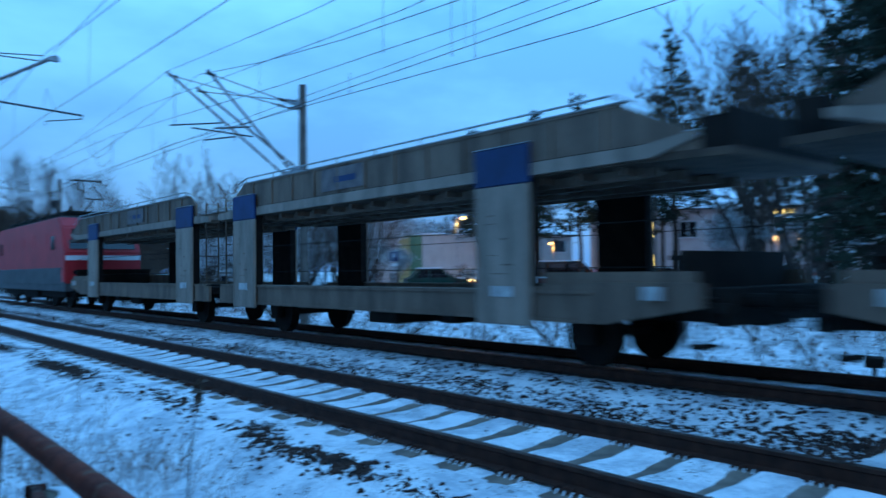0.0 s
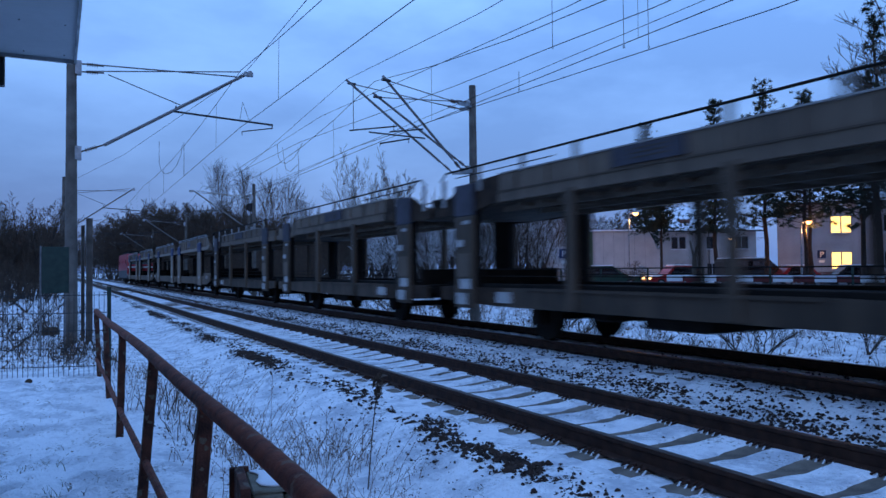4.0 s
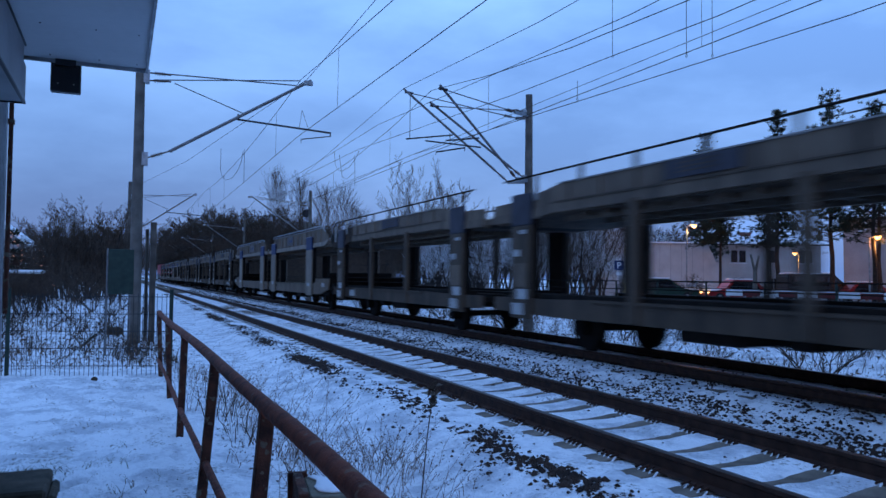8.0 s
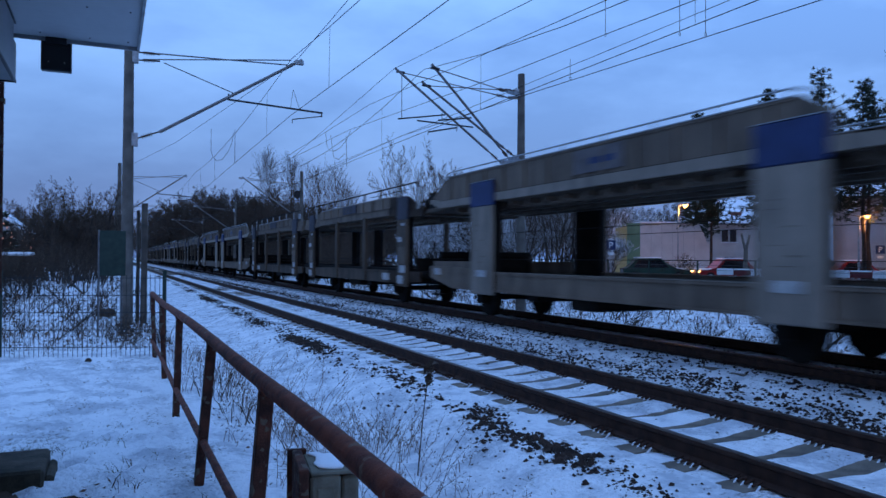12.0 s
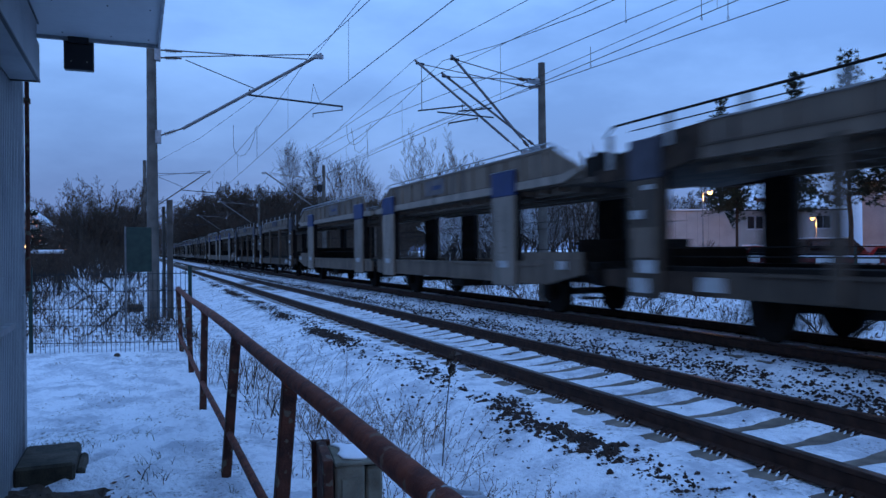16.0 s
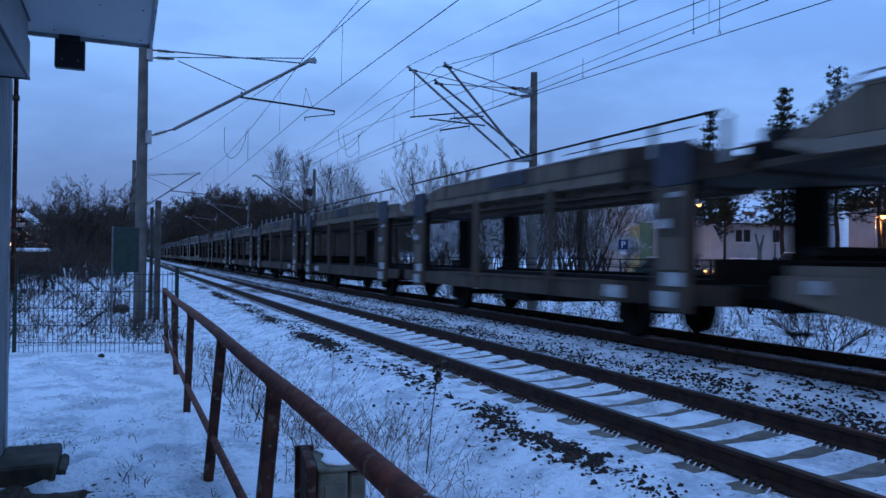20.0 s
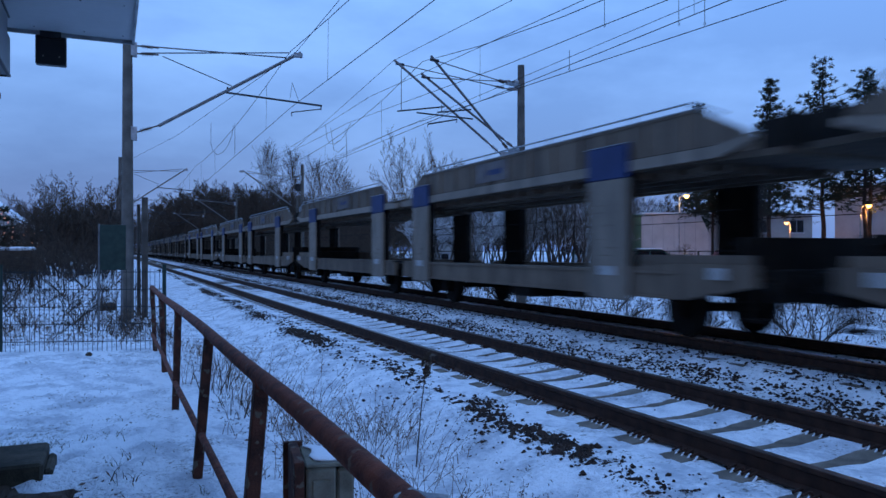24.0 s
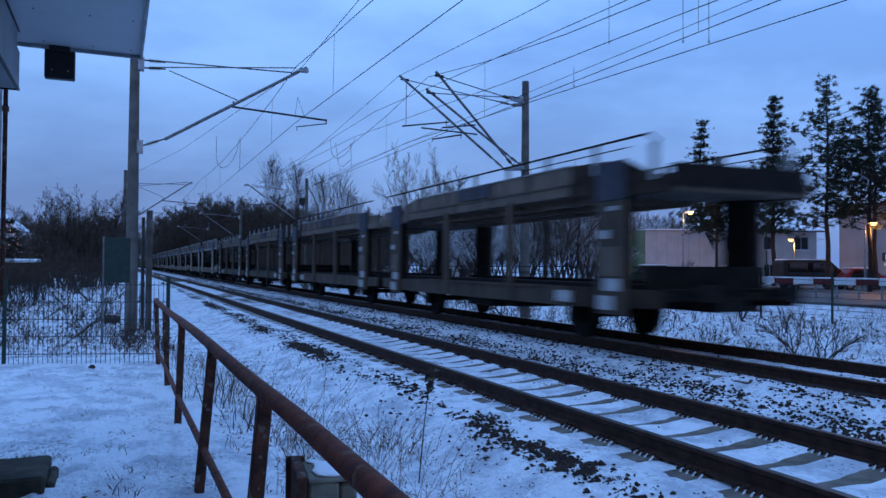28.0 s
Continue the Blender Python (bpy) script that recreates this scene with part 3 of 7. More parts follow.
def car_carrier_wide():
    """Two short-coupled units with broad light panels and a solid upper girder."""
    w = thing("car_carrier_wagon", "empty double-deck car carrier wagon with light grey blue-capped posts", "freight wagon", "wagons of the train")
    for d in (1, -1):
        Y = lambda a, b: (min(d * a, d * b), max(d * a, d * b))
        y0, y1 = Y(0.35, 14.1)
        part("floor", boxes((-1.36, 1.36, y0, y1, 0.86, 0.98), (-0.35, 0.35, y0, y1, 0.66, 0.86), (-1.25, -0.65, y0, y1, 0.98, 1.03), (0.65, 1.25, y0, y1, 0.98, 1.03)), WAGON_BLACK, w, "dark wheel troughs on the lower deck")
        bm = made((prism, [(d * 0.9, 2.76), (d * 12.6, 2.76), (d * 14.25, 2.72), (d * 14.25, 2.82), (d * 12.6, 2.86), (d * 0.9, 2.86), (d * 0.3, 2.82), (d * 0.3, 2.73)], -1.42, 1.42))
        deck = part("upper_deck", bm, WAGON_BROWN, w, "dark brown-grey upper deck")
        deck_beams(deck, *Y(1.0, 12.6), 2.66, 2.76, 1.30)
        for x in (-0.95, -0.4, 0.4, 0.95):
            part("long_beam", boxes((x - 0.05, x + 0.05, *Y(0.8, 13.0), 2.62, 2.77)), WAGON_GREY, deck)
        part("end_flap", boxes((-1.36, 1.36, *Y(13.45, 13.53), 1.02, 1.62, 0.01), (-1.36, 1.36, *Y(13.35, 13.45), 1.50, 1.56)), WAGON_BLACK, w, "dark raised end flap of the lower deck")
        part("end_flap", boxes((-1.36, 1.36, *Y(14.12, 14.24), 2.74, 3.30, 0.01), (-1.36, -1.28, *Y(13.80, 14.2), 2.80, 3.22, 0.01), (1.28, 1.36, *Y(13.80, 14.2), 2.80, 3.22, 0.01)), WAGON_BLACK, w, "dark raised end flap of the upper deck")
        for s in (-1, 1):
            xo, xi = s * 1.47, s * 1.40
            part("trough_edge", boxes((min(xi, xi - s * 0.03), max(xi, xi - s * 0.03), *Y(11.3, 13.75), 1.10, 1.36)), WAGON_GREY, w)
            part("sill_edge", boxes((xi, xo + s * 0.012, *Y(0.4, 10.0), 1.106, 1.12)), WAGON_PANEL, w, "thin pale strip along the top of the sill")
            part("side_sill", made((prism, [(d * 0.35, 0.66), (d * 0.35, 1.06), (d * 10.2, 1.10), (d * 12.2, 1.22), (d * 13.85, 1.22), (d * 13.85, 0.92), (d * 12.4, 0.66)], xi, xo), (box, min(xo, xo + s * 0.03), max(xo, xo + s * 0.03), *Y(0.5, 12.2), 1.06, 1.10), (box, min(xo, xo + s * 0.03), max(xo, xo + s * 0.03), *Y(0.5, 12.2), 0.66, 0.70)), WAGON_GREY, w)
            bm = made((prism, [(d * 1.25, 2.97), (d * 1.25, 3.30), (d * 1.70, 3.56), (d * 12.70, 3.56), (d * 13.66, 3.12), (d * 13.66, 3.06), (d * 13.1, 2.97)], xi, xo - s * 0.02), (box, min(xi, xo), max(xi, xo), *Y(1.75, 12.75), 3.53, 3.57))
            y = 2.2
            while y < 12.6:
                box(bm, min(xo - s * 0.03, xo + s * 0.015), max(xo - s * 0.03, xo + s * 0.015), *Y(y, y + 0.06), 2.98, 3.54)
                y += 0.93
            part("upper_girder", bm, WAGON_GREY, w, "ribbed grey-brown girder")
            part("girder_edge", boxes((min(xi, xo + s * 0.012), max(xi, xo + s * 0.012), *Y(1.8, 12.85), 3.572, 3.59)), GALV, w, "pale worn top edge")
            part("girder_beam", made((prism, [(d * 0.3, 2.77), (d * 0.3, 2.92), (d * 1.1, 2.97), (d * 13.1, 2.97), (d * 13.80, 3.06), (d * 13.80, 2.96), (d * 13.2, 2.79)], xi - s * 0.02, xo + s * 0.02)), WAGON_PANEL, w, "pale lower beam of the girder")
            sg = d * 6.1
            part("name_board", boxes((min(xo, xo + s * 0.012), max(xo, xo + s * 0.012), sg - 0.75, sg + 0.75, 3.05, 3.50)), PALE_BOARD, w, "faded pale blue board with worn lettering")
            part("lettering", boxes((min(xo, xo + s * 0.014), max(xo, xo + s * 0.014), sg - 0.50, sg + 0.25, 3.20, 3.32)), WAGON_BLUE, w)
            part("girder_seam", boxes((min(xi, xo - s * 0.008), max(xi, xo - s * 0.008), *Y(1.3, 13.3), 2.966, 2.985)), WAGON_BLACK, w)
            for y in (1.87, 10.6):
                a, b = Y(y - 0.58, y + 0.58)
                p = part("broad_post", made((box, s * 1.49, s * 1.55, a, b, 0.58, 2.68, 0.02), (box, s * 1.54, s * 1.56, a + 0.05, a + 0.08, 0.7, 2.6), (box, s * 1.54, s * 1.56, b - 0.08, b - 0.05, 0.7, 2.6)), WAGON_PANEL, w)
                part("blue_cap", boxes((s * 1.49, s * 1.552, a, b, 2.68, 3.27, 0.02)), WAGON_BLUE, p, "blue painted post cap")
                # inner side painted black: backlit shade is put into its colour
                part("inner_guide", boxes((s * 1.33, s * 1.49, a + 0.02, b - 0.02, 0.70, 2.76)), WAGON_BLACK, p, "inner side of the post, its backlit shade put into the colour")
                part("label_plate", boxes((s * 1.55, s * 1.566, d * y - 0.22, d * y + 0.22, 1.0, 1.16)), WHITE_MARK, p)
                part("cap_edge", boxes((s * 1.49, s * 1.555, a, b, 3.27, 3.282)), GALV, p)
                bars = bmesh.new()
                for k, (z, u, half) in enumerate(((1.34, 0.05, 0.16), (1.47, -0.12, 0.10), (1.62, 0.18, 0.08), (1.86, -0.05, 0.06), (2.10, 0.25, 0.09), (2.22, 0.22, 0.05))):
                    box(bars, s * 1.549, s * 1.553, d * y + u - half, d * y + u + half, z, z + 0.014 + 0.012 * (k % 2))
                tagged(part("lettering", bars, WAGON_GREY, p), "rows of small illegible lettering", kind="stuff")
            bm = bmesh.new()
            tube(bm, (xo, d * 1.9, 3.69), (xo, d * 12.6, 3.69), 0.018, 0.018, 6)
            tube(bm, (xo, d * 1.9, 3.69), (xo, d * 1.4, 3.58), 0.018, 0.018, 6)
            tube(bm, (xo, d * 12.6, 3.69), (xo, d * 13.3, 3.40), 0.018, 0.018, 6)
            for k in range(9):
                y = d * (1.9 + k * 10.7 / 8)
                tube(bm, (xo, y, 3.56), (xo, y, 3.69), 0.014, 0.014, 5)
            part("handrail", bm, GALV, w)
            bm = bmesh.new()
            for z in (1.42, 2.02):
                tube(bm, (s * 1.32, d * 2.0, z), (s * 1.32, d * 10.4, z), 0.007, 0.007, 5)
                tube(bm, (s * 1.32, d * 10.9, z), (s * 1.32, d * 13.4, z), 0.007, 0.007, 5)
            part("side_cable", bm, WAGON_BLACK, w)
        for y in (2.4, 11.7):
            wheelset(w, d * y)
        for y, a, h in ((7.0, 0.45, 0.42), (8.9, 0.22, 0.50)):
            part("underframe_box", boxes((-1.2, 1.2, d * y - a, d * y + a, h, 0.72, 0.03)), WAGON_BLACK, w)
        part("stanchion_plate", boxes((-1.56, -1.48, d * 13.2 - 0.12, d * 13.2 + 0.12, 1.0, 1.17)), WHITE_MARK, w, "white data plate")
        buffers(w, d * 14.1, d)
        part("headstock", boxes((-1.30, 1.30, *Y(13.86, 14.1), 0.70, 1.16, 0.015)), WAGON_BLACK, w)
        part("brake_hose", made((path_tube, [(-0.35, d * 14.1, 0.95), (-0.35, d * 14.28, 0.75), (-0.30, d * 14.32, 0.5), (-0.2, d * 14.3, 0.42)], 0.03, 6)), WAGON_BLACK, w)
        part("foot_step", boxes((-1.40, -1.05, *Y(13.6, 13.85), 0.42, 0.46), (-1.40, -1.36, *Y(13.6, 13.64), 0.42, 0.9), (-1.40, -1.36, *Y(13.81, 13.85), 0.42, 0.9)), WAGON_BLACK, w)
        lad = bmesh.new()
        for x in (-1.42, -1.10):
            tube(lad, (x, d * 0.62, 1.1), (x, d * 0.62, 3.3), 0.018, 0.018, 6)
        for k in range(8):
            tube(lad, (-1.42, d * 0.62, 1.3 + 0.28 * k), (-1.10, d * 0.62, 1.3 + 0.28 * k), 0.012, 0.012, 5)
        part("ladder", lad, WAGON_BROWN, w)
    part("inner_coupling", boxes((-0.3, 0.3, -0.4, 0.4, 0.72, 0.95)), WAGON_BLACK, w)
    part("bridge_plate", boxes((-1.2, 1.2, -0.35, 0.35, 2.74, 2.82)), WAGON_BLACK, w)
    return w


def car_carrier_slim():
    """Two units with slim dark posts, white markings and a tall handrail."""
    w = thing("car_carrier_wagon", "empty double-deck car carrier wagon with slim brown-grey posts", "freight wagon", "wagons of the train")
    for d in (1, -1):
        Y = lambda a, b: (min(d * a, d * b), max(d * a, d * b))
        y0, y1 = Y(0.35, 14.0)
        part("floor", boxes((-1.36, 1.36, y0, y1, 0.86, 0.98), (-0.35, 0.35, y0, y1, 0.66, 0.86), (-1.25, -0.65, y0, y1, 0.98, 1.05), (0.65, 1.25, y0, y1, 0.98, 1.05)), WAGON_BLACK, w, "dark wheel troughs on the lower deck")
        bm = made((prism, [(d * 3.0, 2.78), (d * 11.6, 2.78), (d * 14.3, 2.66), (d * 14.3, 2.74), (d * 11.6, 2.87), (d * 3.0, 2.87), (d * 0.4, 2.76), (d * 0.4, 2.68)], -1.42, 1.42))
        deck = part("upper_deck", bm, WAGON_BROWN, w, "dark brown-grey upper deck")
        deck_beams(deck, *Y(3.0, 11.6), 2.70, 2.78, 1.30)
        for x in (-0.95, 0.0, 0.95):
            part("long_beam", boxes((x - 0.05, x + 0.05, *Y(2.6, 12.0), 2.66, 2.80)), WAGON_GREY, deck)
        part("end_flap", boxes((-1.34, 1.34, *Y(13.35, 13.43), 1.0, 1.44, 0.01)), WAGON_BLACK, w, "dark raised end flap of the lower deck")
        for s in (-1, 1):
            xo, xi = s * 1.47, s * 1.40
            part("side_sill", made((prism, [(d * 0.35, 0.72), (d * 0.35, 1.02), (d * 2.6, 1.02), (d * 4.2, 1.05), (d * 10.5, 1.05), (d * 11.3, 1.04), (d * 11.3, 0.66), (d * 3.2, 0.66)], xi, xo), (box, min(xo, xo + s * 0.04), max(xo, xo + s * 0.04), *Y(4.2, 10.5), 1.0, 1.04)), WAGON_BROWN, w)
            part("end_sill", made((prism, [(d * 11.3, 1.04), (d * 12.0, 1.04), (d * 14.0, 1.04), (d * 14.0, 0.74), (d * 11.5, 0.66), (d * 11.3, 0.66)], xi, xo)), SOOTY_PAINT, w, "sooty end of the sill")
            part("end_girder", made((prism, [(d * 11.4, 3.38), (d * 12.5, 3.34), (d * 13.1, 3.28), (d * 13.7, 3.02), (d * 14.3, 2.90), (d * 14.3, 2.84), (d * 12.6, 2.86), (d * 11.6, 3.02), (d * 11.4, 3.02)], xi, xo - s * 0.02), (prism, [(d * 11.4, 3.02), (d * 11.6, 3.02), (d * 12.6, 2.86), (d * 14.28, 2.86), (d * 14.28, 2.66), (d * 12.6, 2.66), (d * 11.6, 2.81), (d * 11.4, 2.81)], xi - s * 0.02, xo + s * 0.02)), SOOTY_PAINT, w, "sooty lowered end of the girder")
            bm = made((prism, [(d * 0.28, 2.90), (d * 0.28, 3.14), (d * 1.2, 3.16), (d * 2.0, 3.22), (d * 3.1, 3.38), (d * 11.4, 3.38), (d * 11.4, 3.02), (d * 2.9, 3.02), (d * 1.9, 2.90)], xi, xo - s * 0.02))
            y = 3.4
            while y < 11.4:
                box(bm, min(xo - s * 0.03, xo + s * 0.012), max(xo - s * 0.03, xo + s * 0.012), *Y(y, y + 0.06), 3.03, 3.37)
                y += 1.05
            part("upper_girder", bm, WAGON_GREY, w, "ribbed brown-grey girder")
            part("girder_lip", boxes((min(xi, xo + s * 0.012), max(xi, xo + s * 0.012), *Y(3.1, 11.4), 3.375, 3.40)), BRACKET, w, "pale lip along the top of the girder")
            part("flange", boxes((min(xi, xo + s * 0.045), max(xi, xo + s * 0.045), *Y(2.9, 11.4), 2.995, 3.025)), WAGON_BROWN, w)
            part("girder_beam", made((prism, [(d * 0.28, 2.71), (d * 0.28, 2.90), (d * 1.9, 2.90), (d * 2.9, 3.02), (d * 11.4, 3.02), (d * 11.4, 2.80), (d * 2.9, 2.80), (d * 1.9, 2.71)], xi - s * 0.02, xo + s * 0.02)), WAGON_GREY, w)
            part("name_board", boxes((min(xo - s * 0.02, xo + s * 0.018), max(xo - s * 0.02, xo + s * 0.018), *Y(6.3, 7.9), 3.07, 3.36)), FADED_BLUE, w, "dull blue-grey board with worn lettering")
            for z in (3.15, 3.22, 3.29):
                part("lettering", boxes((min(xo, xo + s * 0.022), max(xo, xo + s * 0.022), *Y(6.6, 7.5), z, z + 0.02)), WAGON_BROWN, w)
            for y in (1.7, 12.75):
                a, b = Y(y - 0.42, y + 0.42)
                p = part("post", made((box, s * 1.47, s * 1.55, a, b, 0.58, 2.60, 0.02), (box, s * 1.54, s * 1.565, a + 0.06, a + 0.1, 0.6, 2.55)), WAGON_BROWN, w)
                part("blue_cap", boxes((s * 1.47, s * 1.552, a, b, 2.60, 3.30, 0.02)), FADED_BLUE, p, "faded blue post cap")
                # the black colour here holds the shade of the backlit inner side
                part("inner_guide", boxes((s * 1.33, s * 1.47, a + 0.02, b - 0.02, 0.70, 2.76)), WAGON_BLACK, p, "inner side of the post, its backlit shade put into the colour")
                x0, x1 = min(s * 1.55, s * 1.572), max(s * 1.55, s * 1.572)
                part("marking", boxes((x0, x1, d * y - 0.30, d * y + 0.15, 1.00, 1.22)), WHITE_MARK, p, "worn white marking panel")
                part("marking", boxes((x0, x1, d * y - 0.12, d * y + 0.32, 0.66, 0.91)), WHITE_MARK, p, "worn white marking panel")
                part("marking", boxes((x0, x1, d * y + 0.02, d * y + 0.30, 1.93, 2.08)), WHITE_MARK, p)
                part("pale_patch", boxes((x0, x1 - 0.012 if s > 0 else x1, d * y - 0.30, d * y + 0.30, 1.26, 1.78)), WAGON_GREY, p, "worn patch of lighter paint with faint lettering")
                part("marking", boxes((x0, x1, d * y - 0.25, d * y + 0.0, 2.42, 2.50)), WHITE_MARK, p)
            for y in (5.5, 9.0):
                a, b = Y(y - 0.12, y + 0.12)
                part("middle_post", boxes((s * 1.42, s * 1.53, a, b, 0.68, 2.86, 0.015)), WAGON_BROWN, w)
            bm = bmesh.new()
            tube(bm, (xo, d * 0.8, 3.66), (xo, d * 13.7, 3.66), 0.022, 0.022, 6)
            tube(bm, (xo, d * 13.7, 3.66), (xo, d * 13.95, 3.50), 0.022, 0.022, 6)
            tube(bm, (xo, d * 9.5, 3.50), (xo, d * 13.2, 3.50), 0.012, 0.012, 5)
            part("handrail", bm, WAGON_BLACK, w)
            for k in range(7):
                y = d * (2.2 + k * 10.0 / 6)
                part("rail_bracket", boxes((min(xo, xo - s * 0.03), max(xo, xo - s * 0.03), y - 0.075, y + 0.075, 3.36 if 3.0 < abs(y) < 11.5 else 3.12, 3.66)), BRACKET, w, "pale bracket")
            part("end_plate", boxes((min(xo, xo - s * 0.03), max(xo, xo - s * 0.03), *Y(13.76, 13.92), 2.88, 3.50)), BRACKET, w, "pale upright plate at the end of the handrail")
            bm = bmesh.new()
            for z in (1.28, 1.42):
                tube(bm, (s * 1.32, d * 1.9, z), (s * 1.32, d * 12.5, z), 0.009, 0.009, 5)
            part("side_cable", bm, WAGON_BLACK, w)
            part("wheel_trough", boxes((s * 1.18, s * 1.36, *Y(1.2, 13.2), 1.02, 1.12, 0.01)), WAGON_BLACK, w, "raised black wheel trough")
        for y in (3.1, 10.8):
            wheelset(w, d * y)
        for y, a, h in ((6.9, 0.7, 0.45), (8.6, 0.25, 0.50)):
            part("underframe_box", boxes((-1.2, 1.2, d * y - a, d * y + a, h, 0.72, 0.03)), WAGON_BLACK, w)
        part("end_flap", boxes((-1.40, 1.40, *Y(14.18, 14.30), 2.70, 3.12, 0.01), (1.24, 1.40, *Y(13.5, 14.2), 2.80, 3.08, 0.01)), WAGON_BLACK, w, "dark raised end flap of the upper deck")
        part("data_plate", boxes((-1.53, -1.46, d * 11.2 - 0.24, d * 11.2 + 0.24, 0.74, 0.96)), WHITE_MARK, w, "white data plate")
        buffers(w, d * 14.0, d)
    part("inner_coupling", boxes((-0.3, 0.3, -0.4, 0.4, 0.72, 0.95)), WAGON_BLACK, w)
    part("bridge_plate", boxes((-1.2, 1.2, -0.45, 0.45, 2.68, 2.76)), WAGON_BLACK, w)
    return w


def locomotive():
    L = thing("electric_locomotive", "red electric locomotive with a white stripe and raised pantograph", "locomotive")
    h = 7.5
    side = [(-h, 1.05), (-h, 2.3), (-h + 0.55, 3.45), (-h + 1.1, 3.88), (h - 1.1, 3.88), (h - 0.55, 3.45), (h, 2.3), (h, 1.05)]
    bm = made((prism, side, -1.46, 1.46))
    bmesh.ops.bevel(bm, geom=bm.edges[:], offset=0.07, segments=2, affect="EDGES")
    part("body", bm, LOCO_RED, L)
    part("grey_skirt", boxes((-1.475, 1.475, -h + 0.5, h - 0.5, 1.0, 1.72, 0.01)), LOCO_GREY, L, "grey lower band of the body")
    part("roof_cover", boxes((-1.30, 1.30, -h + 1.2, h - 1.2, 3.86, 3.93, 0.02)), LOCO_GREY, L, "dark roof")
    part("frame", boxes((-1.45, 1.45, -h + 0.1, h - 0.1, 0.72, 1.14, 0.03)), LOCO_GREY, L)
    bm = boxes((-1.2, 1.2, -h + 1.3, h - 1.3, 3.88, 4.02, 0.05))
    for k in range(6):
        box(bm, -1.05, 1.05, -h + 1.6 + 2.1 * k, -h + 2.9 + 2.1 * k, 4.02, 4.22, 0.06)
        tube(bm, (-0.8, -h + 1.9 + 2.1 * k, 4.20), (-0.8, -h + 1.9 + 2.1 * k, 4.45), 0.07, 0.04, 8)
    part("roof_equipment", bm, WAGON_BLACK, L, "dark roof boxes and insulators")
    for d in (-1, 1):
        part("stripe", boxes((-1.42, 1.42, d * h - 0.03, d * h + 0.03, 2.02, 2.22)), WHITE_PAINT, L, "white warning stripe")
        part("windscreen", made((prism, [(d * (h - 0.06), 2.50), (d * (h - 0.46), 3.20), (d * (h - 0.52), 3.18), (d * (h - 0.12), 2.48)], -1.25, 1.25)), GLASS, L)
        for s in (-1, 1):
            part("headlight", tubes(((s * 1.05, d * h - 0.05, 1.5), (s * 1.05, d * h + 0.05, 1.5), 0.11, 0.11, 14)), GLASS, L)
            part("cab_window", boxes((s * 1.44, s * 1.475, d * (h - 1.9) - 0.35, d * (h - 1.9) + 0.35, 2.5, 3.1)), GLASS, L)
        buffers(L, d * h, d)
    for s in (-1, 1):
        for k in range(4):
            part("louvre", boxes((s * 1.45, s * 1.475, -4.6 + 2.4 * k, -3.1 + 2.4 * k, 2.7, 3.25)), LOCO_RED, L)
    for y in (-5.6, -2.9, 2.9, 5.6):
        wheelset(L, y, r=0.6)
    for y in (-4.25, 4.25):
        part("bogie_frame", boxes((-1.15, -0.95, y - 2.1, y + 2.1, 0.45, 0.8, 0.03), (0.95, 1.15, y - 2.1, y + 2.1, 0.45, 0.8, 0.03), (-0.95, 0.95, y - 0.3, y + 0.3, 0.4, 0.75)), WAGON_BLACK, L)
    part("transformer_tank", boxes((-1.2, 1.2, -1.6, 1.6, 0.35, 0.75, 0.04)), WAGON_BLACK, L)
    pan = part("pantograph", tubes(((-0.5, -5.4, 4.18), (-0.5, -4.2, 4.18), 0.03), ((0.5, -5.4, 4.18), (0.5, -4.2, 4.18), 0.03), ((0, -4.2, 4.18), (0, -6.0, 4.75), 0.035), ((-0.4, -6.0, 4.75), (-0.15, -4.9, 5.62), 0.02), ((0.4, -6.0, 4.75), (0.15, -4.9, 5.62), 0.02), ((-0.4, -6.0, 4.75), (0.4, -6.0, 4.75), 0.025)), DARK_STEEL, L)
    part("contact_strip", tubes(((-0.6, -4.75, 5.68), (0.6, -4.75, 5.68), 0.025), ((-0.6, -5.05, 5.68), (0.6, -5.05, 5.68), 0.025), ((0.6, -4.75, 5.68), (0.9, -4.75, 5.45), 0.02), ((-0.6, -4.75, 5.68), (-0.9, -4.75, 5.45), 0.02)), DARK_STEEL, pan)
    return L


# first post of each wagon along the track at the start, and its kind
WAGONS = [(29.03, "w"), (-0.1, "w"), (-26.86, "s"), (-55.6, "s"), (-87.05, "w"), (-113.66, "s"), (-144.56, "w"), (-171.1, "s"), (-201.85, "w"), (-228.2, "s"), (-259, "w"), (-285.5, "s"), (-314, "s"), (-342.6, "s"), (-373.42, "w"), (-401.9, "w"), (-430.7, "w"), (-459.62, "w"), (-486.3, "s"), (-515.2, "s")]
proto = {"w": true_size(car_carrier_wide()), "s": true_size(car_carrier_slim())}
TRAIN, used = [], set()
for first, kind in WAGONS:
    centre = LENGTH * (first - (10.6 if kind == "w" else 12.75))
    ob = proto[kind] if kind not in used else copy_thing(proto[kind], pose(FAR, centre, RISE))
    used.add(kind)
    ob.matrix_basis = pose(FAR, centre, RISE)
    TRAIN.append((ob, centre))
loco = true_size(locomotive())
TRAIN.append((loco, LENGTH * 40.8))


def motions():
    """The train runs away along the far track."""
    for ob, start in TRAIN:
        walk(ob, [(t, pose(FAR, start + travelled(t), RISE)) for t in range(0, 29, 2)])

